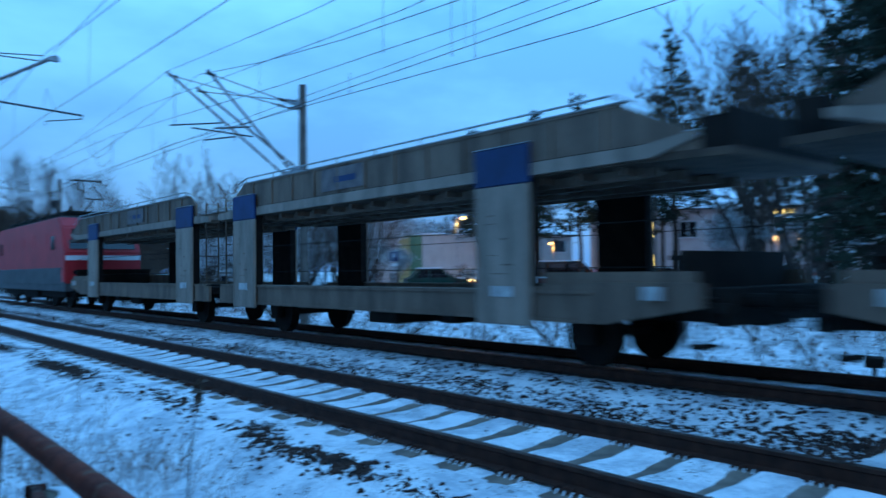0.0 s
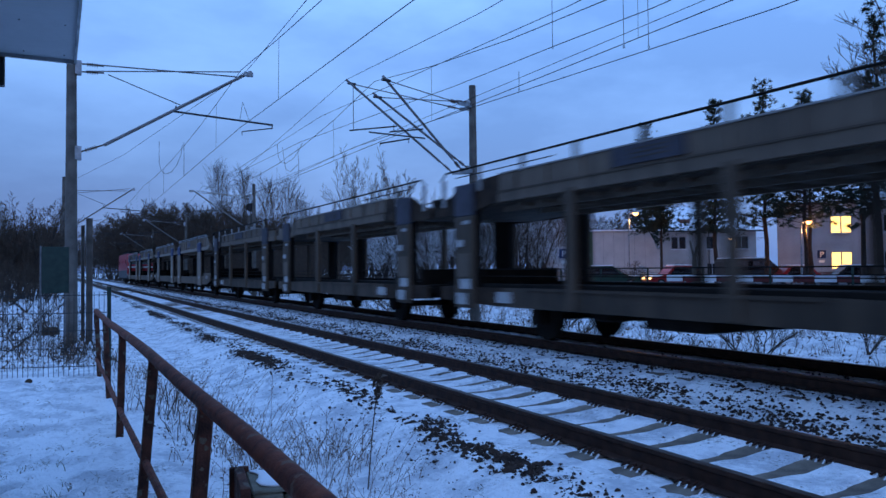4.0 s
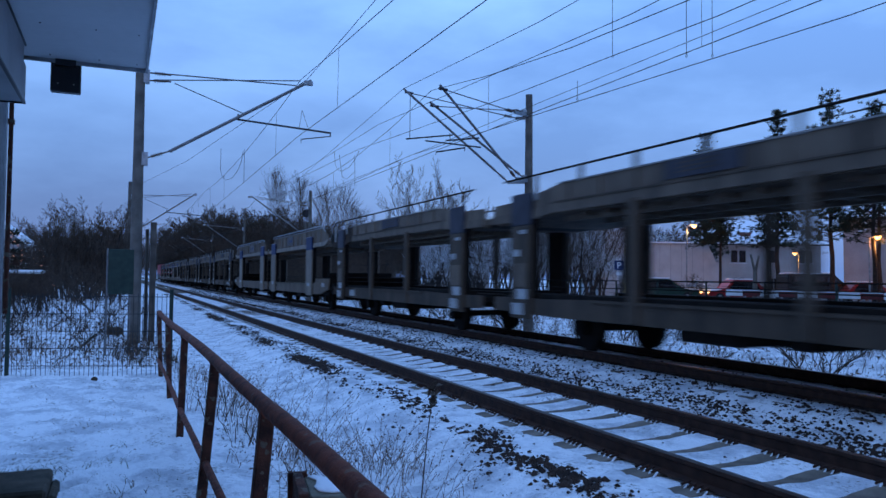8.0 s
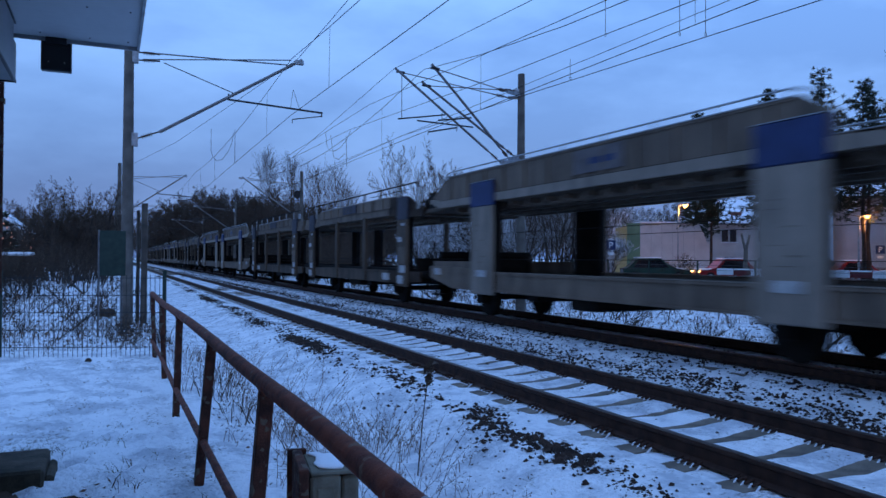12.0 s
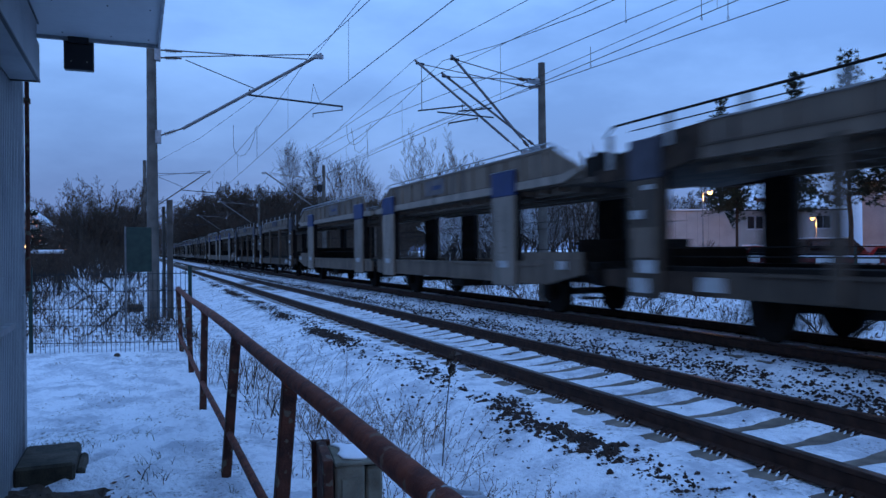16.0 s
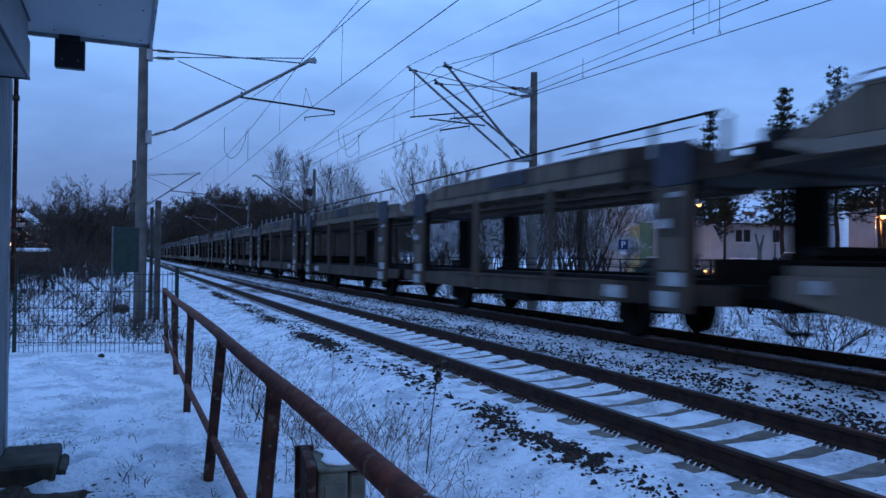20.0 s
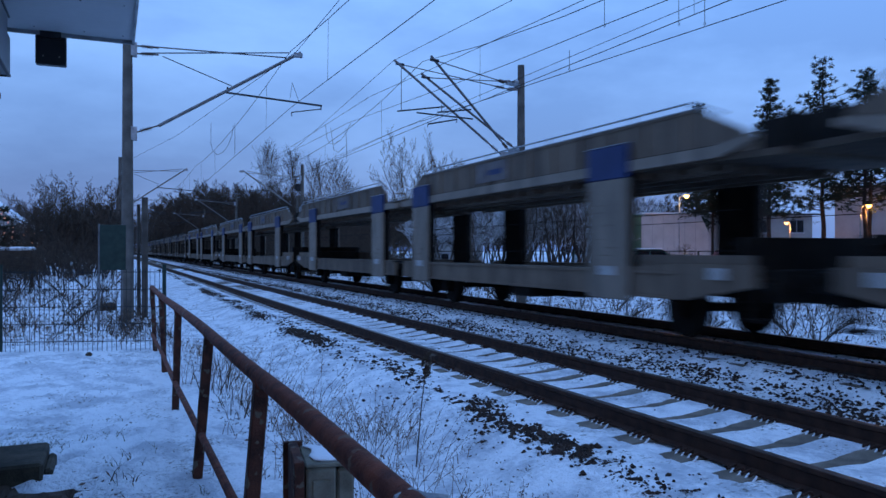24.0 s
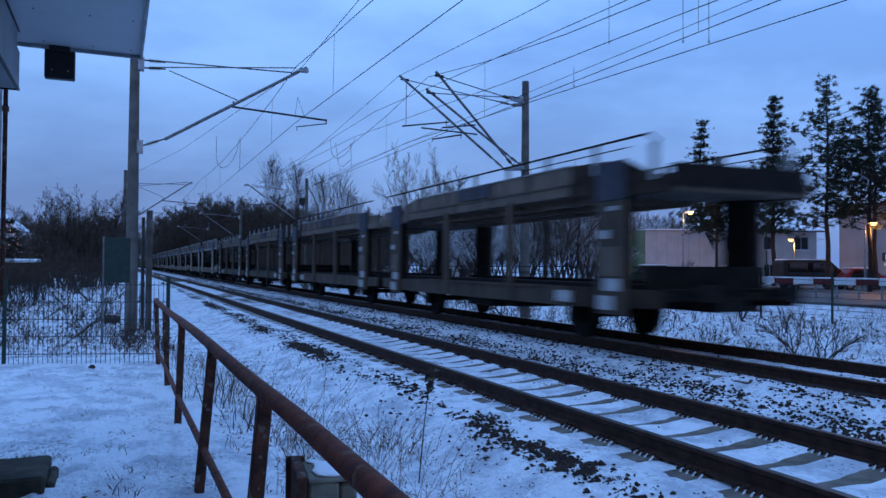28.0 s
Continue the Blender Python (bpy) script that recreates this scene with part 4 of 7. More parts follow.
# ---- overhead line ----
# one cantilever, distances from the mast towards the track and heights over the rails: (from, to, radius)
TUBES = [((0.80, 4.97), (4.80, 7.45), 0.045), ((0.35, 7.15), (4.36, 7.25), 0.020), ((0.35, 6.95), (4.48, 7.41), 0.018)]
STEADY = [((0.90, 6.92), (2.78, 6.26), 0.014), ((2.62, 6.06), (5.44, 5.90), 0.030), ((5.42, 5.91), (5.42, 5.78), 0.018), ((5.43, 5.80), (4.52, 5.63), 0.016), ((4.52, 5.64), (4.52, 5.52), 0.012), ((4.54, 6.52), (4.46, 5.97), 0.006), ((4.54, 6.52), (4.74, 5.96), 0.006), ((2.66, 6.04), (2.66, 6.22), 0.024)]
INSULATORS = [((0.14, 4.72), (0.80, 4.98), 0.42), ((0.14, 7.14), (0.80, 7.14), 0.48), ((0.14, 6.92), (0.80, 6.95), 0.48)]


def insulator(p, q, m, parent, f=0.42):
    """A rod from p to q with dark sheds round its middle."""
    p, q = Vector(p), Vector(q)
    bm = made((tube, p, q, 0.022, 0.022, 6))
    d = (q - p)
    for k in range(5):
        c = p + d * (f + 0.09 * (k - 2) + 0.08)
        tube(bm, c - d * 0.018, c + d * 0.022, 0.062, 0.040, 9)
    return part("insulator", bm, m, parent)


def mast(x, y, top, side, reach=1.0, lift=0.0, arms=True, base_z=-0.5, label="tapered concrete catenary mast with a tubular cantilever arm"):
    """side: +1 when the track lies towards +x; reach: the cantilever's length by the pattern above."""
    m = thing("catenary_mast", label, "catenary mast", "masts of the overhead line")
    m.matrix_basis = pose(x, y, base_z)
    part("pole", tubes(((0, 0, 0), (0, 0, top - base_z), 0.172, 0.118, 18)), CONCRETE, m, smooth=False)
    if not arms:
        return m
    at = lambda p: (side * (p[0] * reach if p[0] > 1 else p[0]), 0, p[1] + lift - base_z)
    arm = part("cantilever", tubes(*[(at(p), at(q), r, r, 8) for p, q, r in TUBES]), TUBE_STEEL, m)
    part("registration_arm", tubes(*[(at(p), at(q), r, r, 7) for p, q, r in STEADY]), DARK_STEEL, arm)
    for p, q, f in INSULATORS:
        insulator(at(p), at(q), PORCELAIN, arm, f)
    tip = at(TUBES[0][1])
    part("wire_clamp", boxes((tip[0] - 0.22, tip[0] + 0.05, -0.05, 0.05, tip[2] - 0.16, tip[2] - 0.02, 0.015)), GALV, arm)
    for z in (7.03, 4.72):
        part("bracket", boxes((min(side * 0.08, side * 0.24), max(side * 0.08, side * 0.24), -0.12, 0.12, z - 0.19 + lift - base_z, z + 0.17 + lift - base_z)), GALV, m)
    return m


def overlap_mast(x, y, top, base_z=-0.5):
    """A mast with three cantilevers, where two sections of the contact line overlap."""
    m = mast(x, y, top, -1, arms=False, base_z=base_z, label="concrete catenary mast with three tubular cantilever arms")
    at = lambda p: (p[0] - x, p[1] - y, p[2] - base_z)
    rows = (((8.75, 23.6, 7.99), (12.37, 22.7, 4.87), (8.99, 23.6, 7.86), (12.58, 22.5, 7.11), [((10.63, 23.6, 6.54), (8.87, 23.6, 6.25)), ((9.01, 23.6, 6.28), (9.01, 23.6, 7.80))]),
            ((9.13, 21.3, 7.61), (12.32, 22.0, 4.90), (9.28, 21.3, 7.48), (12.23, 22.0, 7.19), [((10.53, 21.3, 6.03), (9.36, 21.3, 5.85)), ((9.50, 21.3, 5.88), (9.50, 21.3, 6.10))]),
            ((9.33, 22.6, 7.37), (12.71, 22.3, 5.03), (9.53, 22.6, 7.24), (12.69, 22.3, 7.33), [((11.24, 22.6, 5.99), (9.18, 22.6, 6.05)), ((10.66, 22.6, 6.00), (10.62, 22.6, 5.80)), ((10.64, 22.6, 5.93), (9.58, 22.6, 5.70)), ((9.58, 22.6, 5.72), (9.56, 22.6, 5.60))]))
    for tip, foot, hook, root, rods in rows:
        t, f, h, r = (Vector(at(p)) for p in (tip, foot, hook, root))
        g, k = f.lerp(t, 0.12), r.lerp(h, 0.16)
        arm = part("cantilever", tubes((g, t, 0.042, 0.042, 8), (k, h, 0.018, 0.018, 6)), TUBE_STEEL, m)
        insulator(f, g, PORCELAIN, arm)
        insulator(r, k, PORCELAIN, arm)
        for p, q in rods:
            part("registration_arm", tubes((at(p), at(q), 0.026 if abs(p[0] - q[0]) > 0.5 else 0.012)), DARK_STEEL, arm)
        part("wire_clamp", tubes((h + Vector((0.10, -0.06, -0.02)), h + Vector((-0.16, 0.06, 0.03)), 0.045, 0.045, 8)), DARK_STEEL, arm)
        stub = boxes((min(f.x, 0), max(f.x, 0), -0.06, 0.06, f.z - 0.06, f.z + 0.06))
        for v in stub.verts:
            v.co.y += f.y * (v.co.x / f.x if abs(f.x) > 0.01 else 0)
        part("bracket", stub, GALV, m)
        stub = boxes((min(r.x, 0), max(r.x, 0), -0.05, 0.05, r.z - 0.05, r.z + 0.05))
        for v in stub.verts:
            v.co.y += r.y * (v.co.x / r.x if abs(r.x) > 0.01 else 0)
        part("bracket", stub, GALV, m)
    return m


SPAN, FIRST = 32.4, 22.0
for k in range(-2, 9):
    y = FIRST + SPAN * k
    mast(0.37 if k < 1 else 0.45, y, 8.2 if k < 1 else 7.83, 1, 1.0 if k < 1 else 0.89, 0.0 if k < 1 else -0.20)
    if k == 0:
        overlap_mast(12.97, y + 0.3, 7.93)
    else:
        m = mast(12.95, y + 0.3, 7.95, -1, 0.91, -0.12)
        if k == 1:
            part("tension_wheel", tubes(((-0.22, 0.32, 6.75), (-0.22, 0.38, 6.75), 0.30, 0.30, 16)), DARK_STEEL, m)
            part("tension_weight", tubes(((-0.22, 0.35, 3.7), (-0.22, 0.35, 6.1), 0.17, 0.17, 12)), CONCRETE, m, "stack of concrete tension weights")


def wire(name, label, pts, r=0.009):
    ob = part(name, made((path_tube, pts, r, 5)), WIRE)
    return tagged(ob, label, "overhead wire", "wires of the overhead line")


def catenary(x, zc, zm, sag, k0, k1, shift=0.25, lift=0.0):
    """Contact wire with zigzag, sagging messenger wire and droppers."""
    low, high, drops = [], [], []
    for k in range(k0, k1):
        for i in range(8):
            w = i / 8
            y = FIRST + SPAN * (k + w)
            zig = shift * ((1 - 2 * w) * (1 if k % 2 else -1))
            low.append((x + zig, y, zc + lift * w))
            high.append((x + zig * 0.9, y, zm - 4 * sag * w * (1 - w)))
            if i in (1, 3, 5, 7):
                drops.append((low[-1], high[-1]))
    ob = wire("contact_wire", "thin dark contact wire above the track", low, 0.009)
    part("messenger_wire", made((path_tube, high, 0.010, 5)), WIRE, ob)
    for p, q in drops:
        part("dropper", tubes((p, q, 0.005, 0.005, 4)), WIRE, ob)


catenary(NEAR - 0.05, 5.74, 7.45, 0.40, -3, 9)
catenary(FAR - 0.08, 5.56, 7.60, 1.20, -3, 9, 0.05)
# the second pair of wires of the overlap on the far track, and the crossing wires near it
for pts in ([(9.95, -60, 5.45), (9.95, 7.6, 5.50), (9.2, 15.5, 5.50), (9.1, 23.8, 5.72), (10.0, 40, 5.95), (10.9, 55, 6.4), (12.6, 87, 7.4)],
            [(8.9, -60, 7.0), (8.9, 0, 7.2), (8.9, 14.9, 7.55), (8.85, 23.9, 8.05), (10.6, 55, 7.4), (12.6, 87, 7.6)],
            [(9.2, -60, 6.0), (9.2, 9.5, 5.99), (9.2, 12.4, 6.11), (9.2, 16.7, 6.25), (9.1, 30, 6.9), (9.3, 54, 7.3)],
            [(9.0, -60, 6.3), (9.0, 11.6, 6.67), (9.0, 20.4, 7.08), (9.0, 27, 7.4), (9.3, 54, 7.3)]):
    wire("overlap_wire", "thin dark wire of the overlapping contact line", pts, 0.009)
wire("feeder_wire", "thin dark feeder wire between mast tops", [(12.9, -80, 7.4), (12.85, FIRST, 7.45), (12.85, FIRST + SPAN, 7.45), (12.85, 300, 7.45)], 0.009)
wire("anchor_wire", "thin dark wire rising towards a mast", [(4.9, -40, 8.1), (5.0, 8, 7.8), (5.0, 21.8, 7.42), (3.0, 40, 7.4), (0.5, 54, 7.3)], 0.009)
# short droppers with a loop at the foot, on the overlapping wires
for x, y, z0, z1 in ((9.55, 12.9, 6.30, 7.5), (9.6, 10.7, 5.72, 7.4), (9.75, 10.2, 5.60, 7.4), (9.4, 14.0, 5.60, 6.0)):
    ring = [(x + 0.022 * math.sin(a * 0.785), y, z0 - 0.03 + 0.03 * math.cos(a * 0.785)) for a in range(8)]
    wire("dropper_wire", "thin vertical dropper wire with a loop at its foot", [(x, y, z1)] + ring + [(x + 0.005, y, z0 - 0.01)], 0.006)
# slack jumper loops between the wires
for pts in ([(4.2, 36.0, 7.5), (4.2, 36.0, 6.5), (4.28, 35.9, 6.15), (4.45, 35.7, 5.98), (4.65, 35.4, 6.05), (4.85, 35.1, 6.35), (4.98, 34.8, 6.75), (5.02, 34.6, 7.2)],
            [(5.05, 34.4, 7.28), (5.06, 34.42, 6.6), (5.05, 34.4, 5.78)],
            [(9.4, 34.9, 7.6), (9.38, 34.6, 6.9), (9.4, 34.2, 6.6), (9.4, 33.4, 6.45), (9.42, 32.4, 6.5), (9.4, 31.4, 6.7), (9.4, 30.8, 7.0)],
            [(9.4, 31.5, 6.9), (9.42, 31.45, 6.2), (9.44, 31.5, 5.55)],
            [(9.4, 34.0, 7.3), (9.45, 33.6, 6.2), (9.45, 32.8, 6.0), (9.42, 31.6, 6.15)]):
    wire("jumper_cable", "slack jumper cable hanging between overhead wires", pts, 0.010)

# ---- railing beside the path ----
def build_railing():
    r = thing("railing", "rusty tubular steel railing with a lower rail, flaking brown paint", "railing")
    r.matrix_basis = pose(0.67, 0, 0)
    ys = [1.30, 3.66, 5.80, 8.25, 11.0, 13.3]
    bend = lambda y: 0.002 - 0.022 * (1 - smoothstep(1.4, 3.2, y)) - 0.040 * smoothstep(5.5, 9.0, y) - 0.022 * smoothstep(8.0, 13.5, y)
    lean = lambda y: (bend(y), y, 0.86 + 0.010 * math.sin(y))
    pts = [lean(1.05 + 0.35 * k) for k in range(36)]
    part("top_rail", made((path_tube, pts, 0.040, 14)), RUST, r, "round rusty top rail", True)
    for i, y in enumerate(ys):
        x = lean(y)[0]
        g = ground_z(0.67, y) - 0.35
        bm = boxes((x - 0.035, x + 0.035, y - 0.035, y + 0.035, g, 0.85, 0.006))
        tilt = 0.085 - 0.13 * smoothstep(5.9, 11.0, y)
        for v in bm.verts:
            v.co.x -= tilt * (0.85 - v.co.z) / 1.05
        p = part("post", bm, RUST_DARK, r)
        part("weld_collar", tubes(((x, y - 0.06, 0.85), (x, y + 0.06, 0.85), 0.0425, 0.0425, 14)), RUST, p)
    low = [(lean(y)[0] - 0.06 * (1 - smoothstep(5.9, 11.0, y)), y, 0.075 + 0.05 * (1 - y / 13)) for y in ys]
    part("lower_rail", made((path_tube, low, 0.027, 10)), RUST, r)
    part("end_clamp", made((path_tube, [(-0.066, 1.63, 0.85), (-0.05, 1.64, 0.895), (-0.01, 1.64, 0.906), (0.03, 1.65, 0.885), (0.07, 1.67, 0.872), (0.095, 1.66, 0.868), (0.09, 1.64, 0.868), (0.04, 1.63, 0.872)], 0.007, 6)), GALV, r, "bright galvanised hook at the rail's end")


build_railing()


def build_cable_box():
    c = thing("cable_box", "small cable cabinet with rusty side plate and snow on its lid", "cabinet")
    c.matrix_basis = pose(0.985, 3.80, ground_z(1.0, 3.8) - 0.16, 0, 0, -8)
    part("body", boxes((-0.075, 0.075, -0.19, 0.19, 0, 0.76, 0.012)), BEIGE, c)
    part("cover", boxes((-0.045, 0.045, -0.205, -0.19, 0.12, 0.70, 0.006)), BEIGE, c)
    part("side_plate", boxes((-0.135, -0.085, -0.21, 0.22, 0, 0.80, 0.005), (-0.16, -0.06, 0.20, 0.23, 0, 0.80)), RUST_DARK, c, "rusty steel channel")
    part("second_box", boxes((0.085, 0.17, -0.16, 0.19, 0, 0.74, 0.012)), BEIGE, c)
    part("lid", boxes((-0.076, 0.172, -0.192, 0.192, 0.76, 0.778, 0.006)), BEIGE, c)
    bm = made((box, -0.04, 0.10, -0.13, 0.16, 0.778, 0.790, 0.004))
    bmesh.ops.subdivide_edges(bm, edges=bm.edges[:], cuts=3, use_grid_fill=True)
    for v in bm.verts:
        v.co.x += 0.050 * noise.noise(v.co * 9)
        v.co.y += 0.050 * noise.noise(v.co * 8 + Vector((3, 1, 0)))
        v.co.z += 0.006 * noise.noise(v.co * 14)
    part("snow_cap", bm, SNOW, c, "small cap of snow", True)
    ring = bmesh.new()
    for z in (0.36, 0.52):
        for i in range(12):
            a, b = 2 * math.pi * i / 12, 2 * math.pi * (i + 1) / 12
            tube(ring, (0.026 * math.cos(a), -0.208, z + 0.04 * math.sin(a)), (0.026 * math.cos(b), -0.208, z + 0.04 * math.sin(b)), 0.004, 0.004, 4)
    part("embossed_ring", ring, BEIGE, c)


build_cable_box()


# ---- mesh fence ----
def build_fence(name, p, q, h, post_gap, label, wire_gap, mat, skip_verticals=False, rung=0.2, foot=0.04):
    p, q = Vector(p), Vector(q)
    f = thing(name, label, "fence")
    d = (q - p)
    n = max(1, round(d.length / post_gap))
    for i in range(n + 1):
        c = p + d * (i / n)
        z = ground_z(c.x, c.y)
        part("post", boxes((c.x - 0.03, c.x + 0.03, c.y - 0.03, c.y + 0.03, z - 0.3, z + h + 0.05, 0.005), (c.x - 0.034, c.x + 0.034, c.y - 0.034, c.y + 0.034, z + h + 0.05, z + h + 0.075)), mat, f)
    for i in range(n):
        a, b = p + d * (i / n), p + d * ((i + 1) / n)
        bm = bmesh.new()
        za, zb = ground_z(a.x, a.y) + foot, ground_z(b.x, b.y) + foot
        k = 0
        while k * rung + foot <= h:
            tube(bm, (a.x, a.y, za + rung * k), (b.x, b.y, zb + rung * k), 0.0065, 0.0065, 4)
            k += 1
        if not skip_verticals:
            m = int((b - a).length / wire_gap)
            for j in range(1, m):
                c = a.lerp(b, j / m)
                z = za + (zb - za) * j / m
                tube(bm, (c.x, c.y, z - foot), (c.x, c.y, z - foot + h), 0.0048, 0.0048, 4)
        part("mesh_panel", bm, DARK_STEEL, f)
    return f


build_fence("mesh_fence", (0.80, 13.30), (-6.7, 16.0), 1.38, 2.5, "green welded mesh fence standing in snow", 0.077, GREEN_STEEL, False, 0.29, 0.165)
build_fence("mesh_fence", (22.0, 5.4), (22.0, 41.4), 1.75, 3.0, "dark mesh fence along the car park", 0.12, GREEN_STEEL, True)


# ---- hut with roof overhang ----
def build_hut():
    h = thing("platform_hut", "grey sheet-metal hut with an overhanging white roof edge", "hut")
    wall = part("side_wall", boxes((-1.04, -0.89, 0.6, 6.85, -0.35, 3.2)), HUT_PANEL, h)
    bm = bmesh.new()
    y = 0.7
    while y < 6.8:
        prism(bm, [(y, -0.3), (y + 0.02, -0.3), (y + 0.02, 3.2), (y, 3.2)], -0.89, -0.874)
        y += 0.075
    part("rib", bm, HUT_PANEL, wall)
    part("end_wall", boxes((-4.0, -1.04, 6.73, 6.85, -0.35, 3.2)), HUT_PANEL, h)
    part("back_wall", boxes((-4.0, -3.88, 0.72, 6.73, -0.35, 3.2)), HUT_PANEL, h)
    part("end_wall", boxes((-4.0, -1.04, 0.6, 0.72, -0.35, 3.2)), HUT_PANEL, h)
    part("corner_strip", boxes((-0.93, -0.868, 6.78, 6.88, 1.15, 3.2, 0.008), (-0.93, -0.866, 6.76, 6.90, -0.3, 1.15, 0.008)), GALV, h, "pale metal corner strip")
    part("drain_pipe", tubes(((-0.852, 6.93, 1.17), (-0.852, 6.93, 3.15), 0.018, 0.018, 10)), RUST_DARK, h, "dark brown rain pipe")
    part("pipe_clip", boxes((-0.90, -0.828, 6.90, 6.96, 2.72, 2.76)), RUST_DARK, h)
    part("header_box", boxes((-0.92, -0.683, 0.6, 6.25, 2.768, 3.05, 0.008), (-0.92, -0.70, 0.6, 6.24, 3.04, 3.218)), HUT_PANEL, h, "pale header box above the front")
    part("gasket", boxes((-0.70, -0.679, 0.6, 6.252, 2.760, 2.775), (-0.92, -0.68, 6.238, 6.254, 2.758, 2.772), (-0.888, -0.876, 0.6, 6.25, 2.752, 2.768), (-0.702, -0.690, 0.6, 6.3, 3.206, 3.22)), BLACK_BOX, h, "black rubber gasket along the header box")
    part("window_sill", boxes((-0.90, -0.82, 1.0, 6.0, 0.95, 0.99)), GALV, h)
    roof = part("roof", boxes((-4.2, 0.15, -0.5, 6.62, 3.22, 3.40)), SOFFIT, h)
    part("roof_edge", boxes((0.15, 0.17, -0.5, 6.64, 3.19, 3.42), (-4.2, 0.17, 6.62, 6.64, 3.19, 3.42)), GALV, roof)
    sc = bmesh.new()
    for y in (4.6, 5.3, 6.0, 6.5):
        tube(sc, (0.171, y, 3.30), (0.178, y, 3.30), 0.012, 0.012, 8)
    part("screw", sc, DARK_STEEL, roof)
    ss = bmesh.new()
    for x in (-0.55, -0.2, 0.08):
        for y in (4.9, 5.7, 6.5):
            tube(ss, (x, y, 3.215), (x, y, 3.222), 0.006, 0.006, 8)
    part("soffit_screw", ss, DARK_STEEL, roof)


build_hut()


def build_lamp_box():
    b = thing("black_light_box", "black square housing hanging under the roof edge", "light box")
    part("housing", boxes((-0.555, -0.335, 6.64, 6.72, 2.965, 3.222, 0.008), (-0.52, -0.37, 6.60, 6.66, 3.17, 3.23)), BLACK_BOX, b)
    part("screw", tubes(((-0.50, 6.632, 3.03), (-0.50, 6.642, 3.03), 0.006, 0.006, 8), ((-0.385, 6.632, 3.03), (-0.385, 6.642, 3.03), 0.006, 0.006, 8)), WHITE_MARK, b)


build_lamp_box()
step = part("concrete_step", made((box, -0.87, -0.465, 6.16, 6.85, -0.30, -0.085, 0.02)), MOSSY)
tagged(step, "weathered mossy concrete step beside the hut wall", "step")
bm = made((box, -0.47, -0.405, 6.25, 6.75, -0.30, -0.155, 0.02))
tagged(part("concrete_block", bm, MOSSY), "dark broken concrete edge by the step", "concrete block")
tagged(part("clod", made((box, -0.39, -0.29, 12.9, 12.97, -0.20, -0.12, 0.03)), SOIL), "dark clod lying on the snow", "clod")


# ---- beyond the fence: posts, sign board ----
def build_sign_board():
    s = thing("green_sign_board", "dark green sheet-metal board on steel posts, seen from behind", "sign board")
    s.matrix_basis = pose(-0.02, 18.6, -0.4)
    part("board", boxes((-0.245, 0.30, -0.02, 0.02, 1.44, 2.48, 0.01)), GREEN_STEEL, s)
    for x in (-0.262, 0.22):
        part("post", tubes(((x, 0.035, -0.1), (x, 0.035, 2.5), 0.022, 0.022, 8)), TUBE_STEEL, s)


build_sign_board()
for x, y, h, w in ((0.815, 22.1, 2.97, 0.08), (0.67, 22.6, 2.80, 0.045)):
    p = part("steel_post", boxes((x - w, x + w, y - 0.015, y + 0.015, -0.6, h), (x - w, x - w + 0.02, y - w, y + w, -0.6, h), (x + w - 0.02, x + w, y - w, y + w, -0.6, h)), CONCRETE)
    tagged(p, "grey steel section post beside the mast", "post", "steel posts by the mast")
tagged(part("stone", made((box, -0.42, 0.12, 24.4, 24.9, -0.5, -0.10, 0.08)), SOIL), "dark low block lying in the snow behind the mast", "stone")
stake = thing("marker_stake", "thin dark plant stalk standing in the snow", "stalk")
stake.matrix_basis = pose(2.44, 6.02, -0.41)

# ---- plants ----
def limb(verts, faces, p, q, r0, r1, n=4):
    k = len(verts)
    d = (q - p)
    a = d.cross(Vector((0.3, 0.2, 1))).normalized()
    b = d.cross(a).normalized()
    for c, r in ((p, r0), (q, r1)):
        for i in range(n):
            w = a * math.cos(2 * math.pi * i / n) + b * math.sin(2 * math.pi * i / n)
            verts.append(c + w * r)
    for i in range(n):
        j = (i + 1) % n
        faces.append((k + i, k + j, k + n + j, k + n + i))


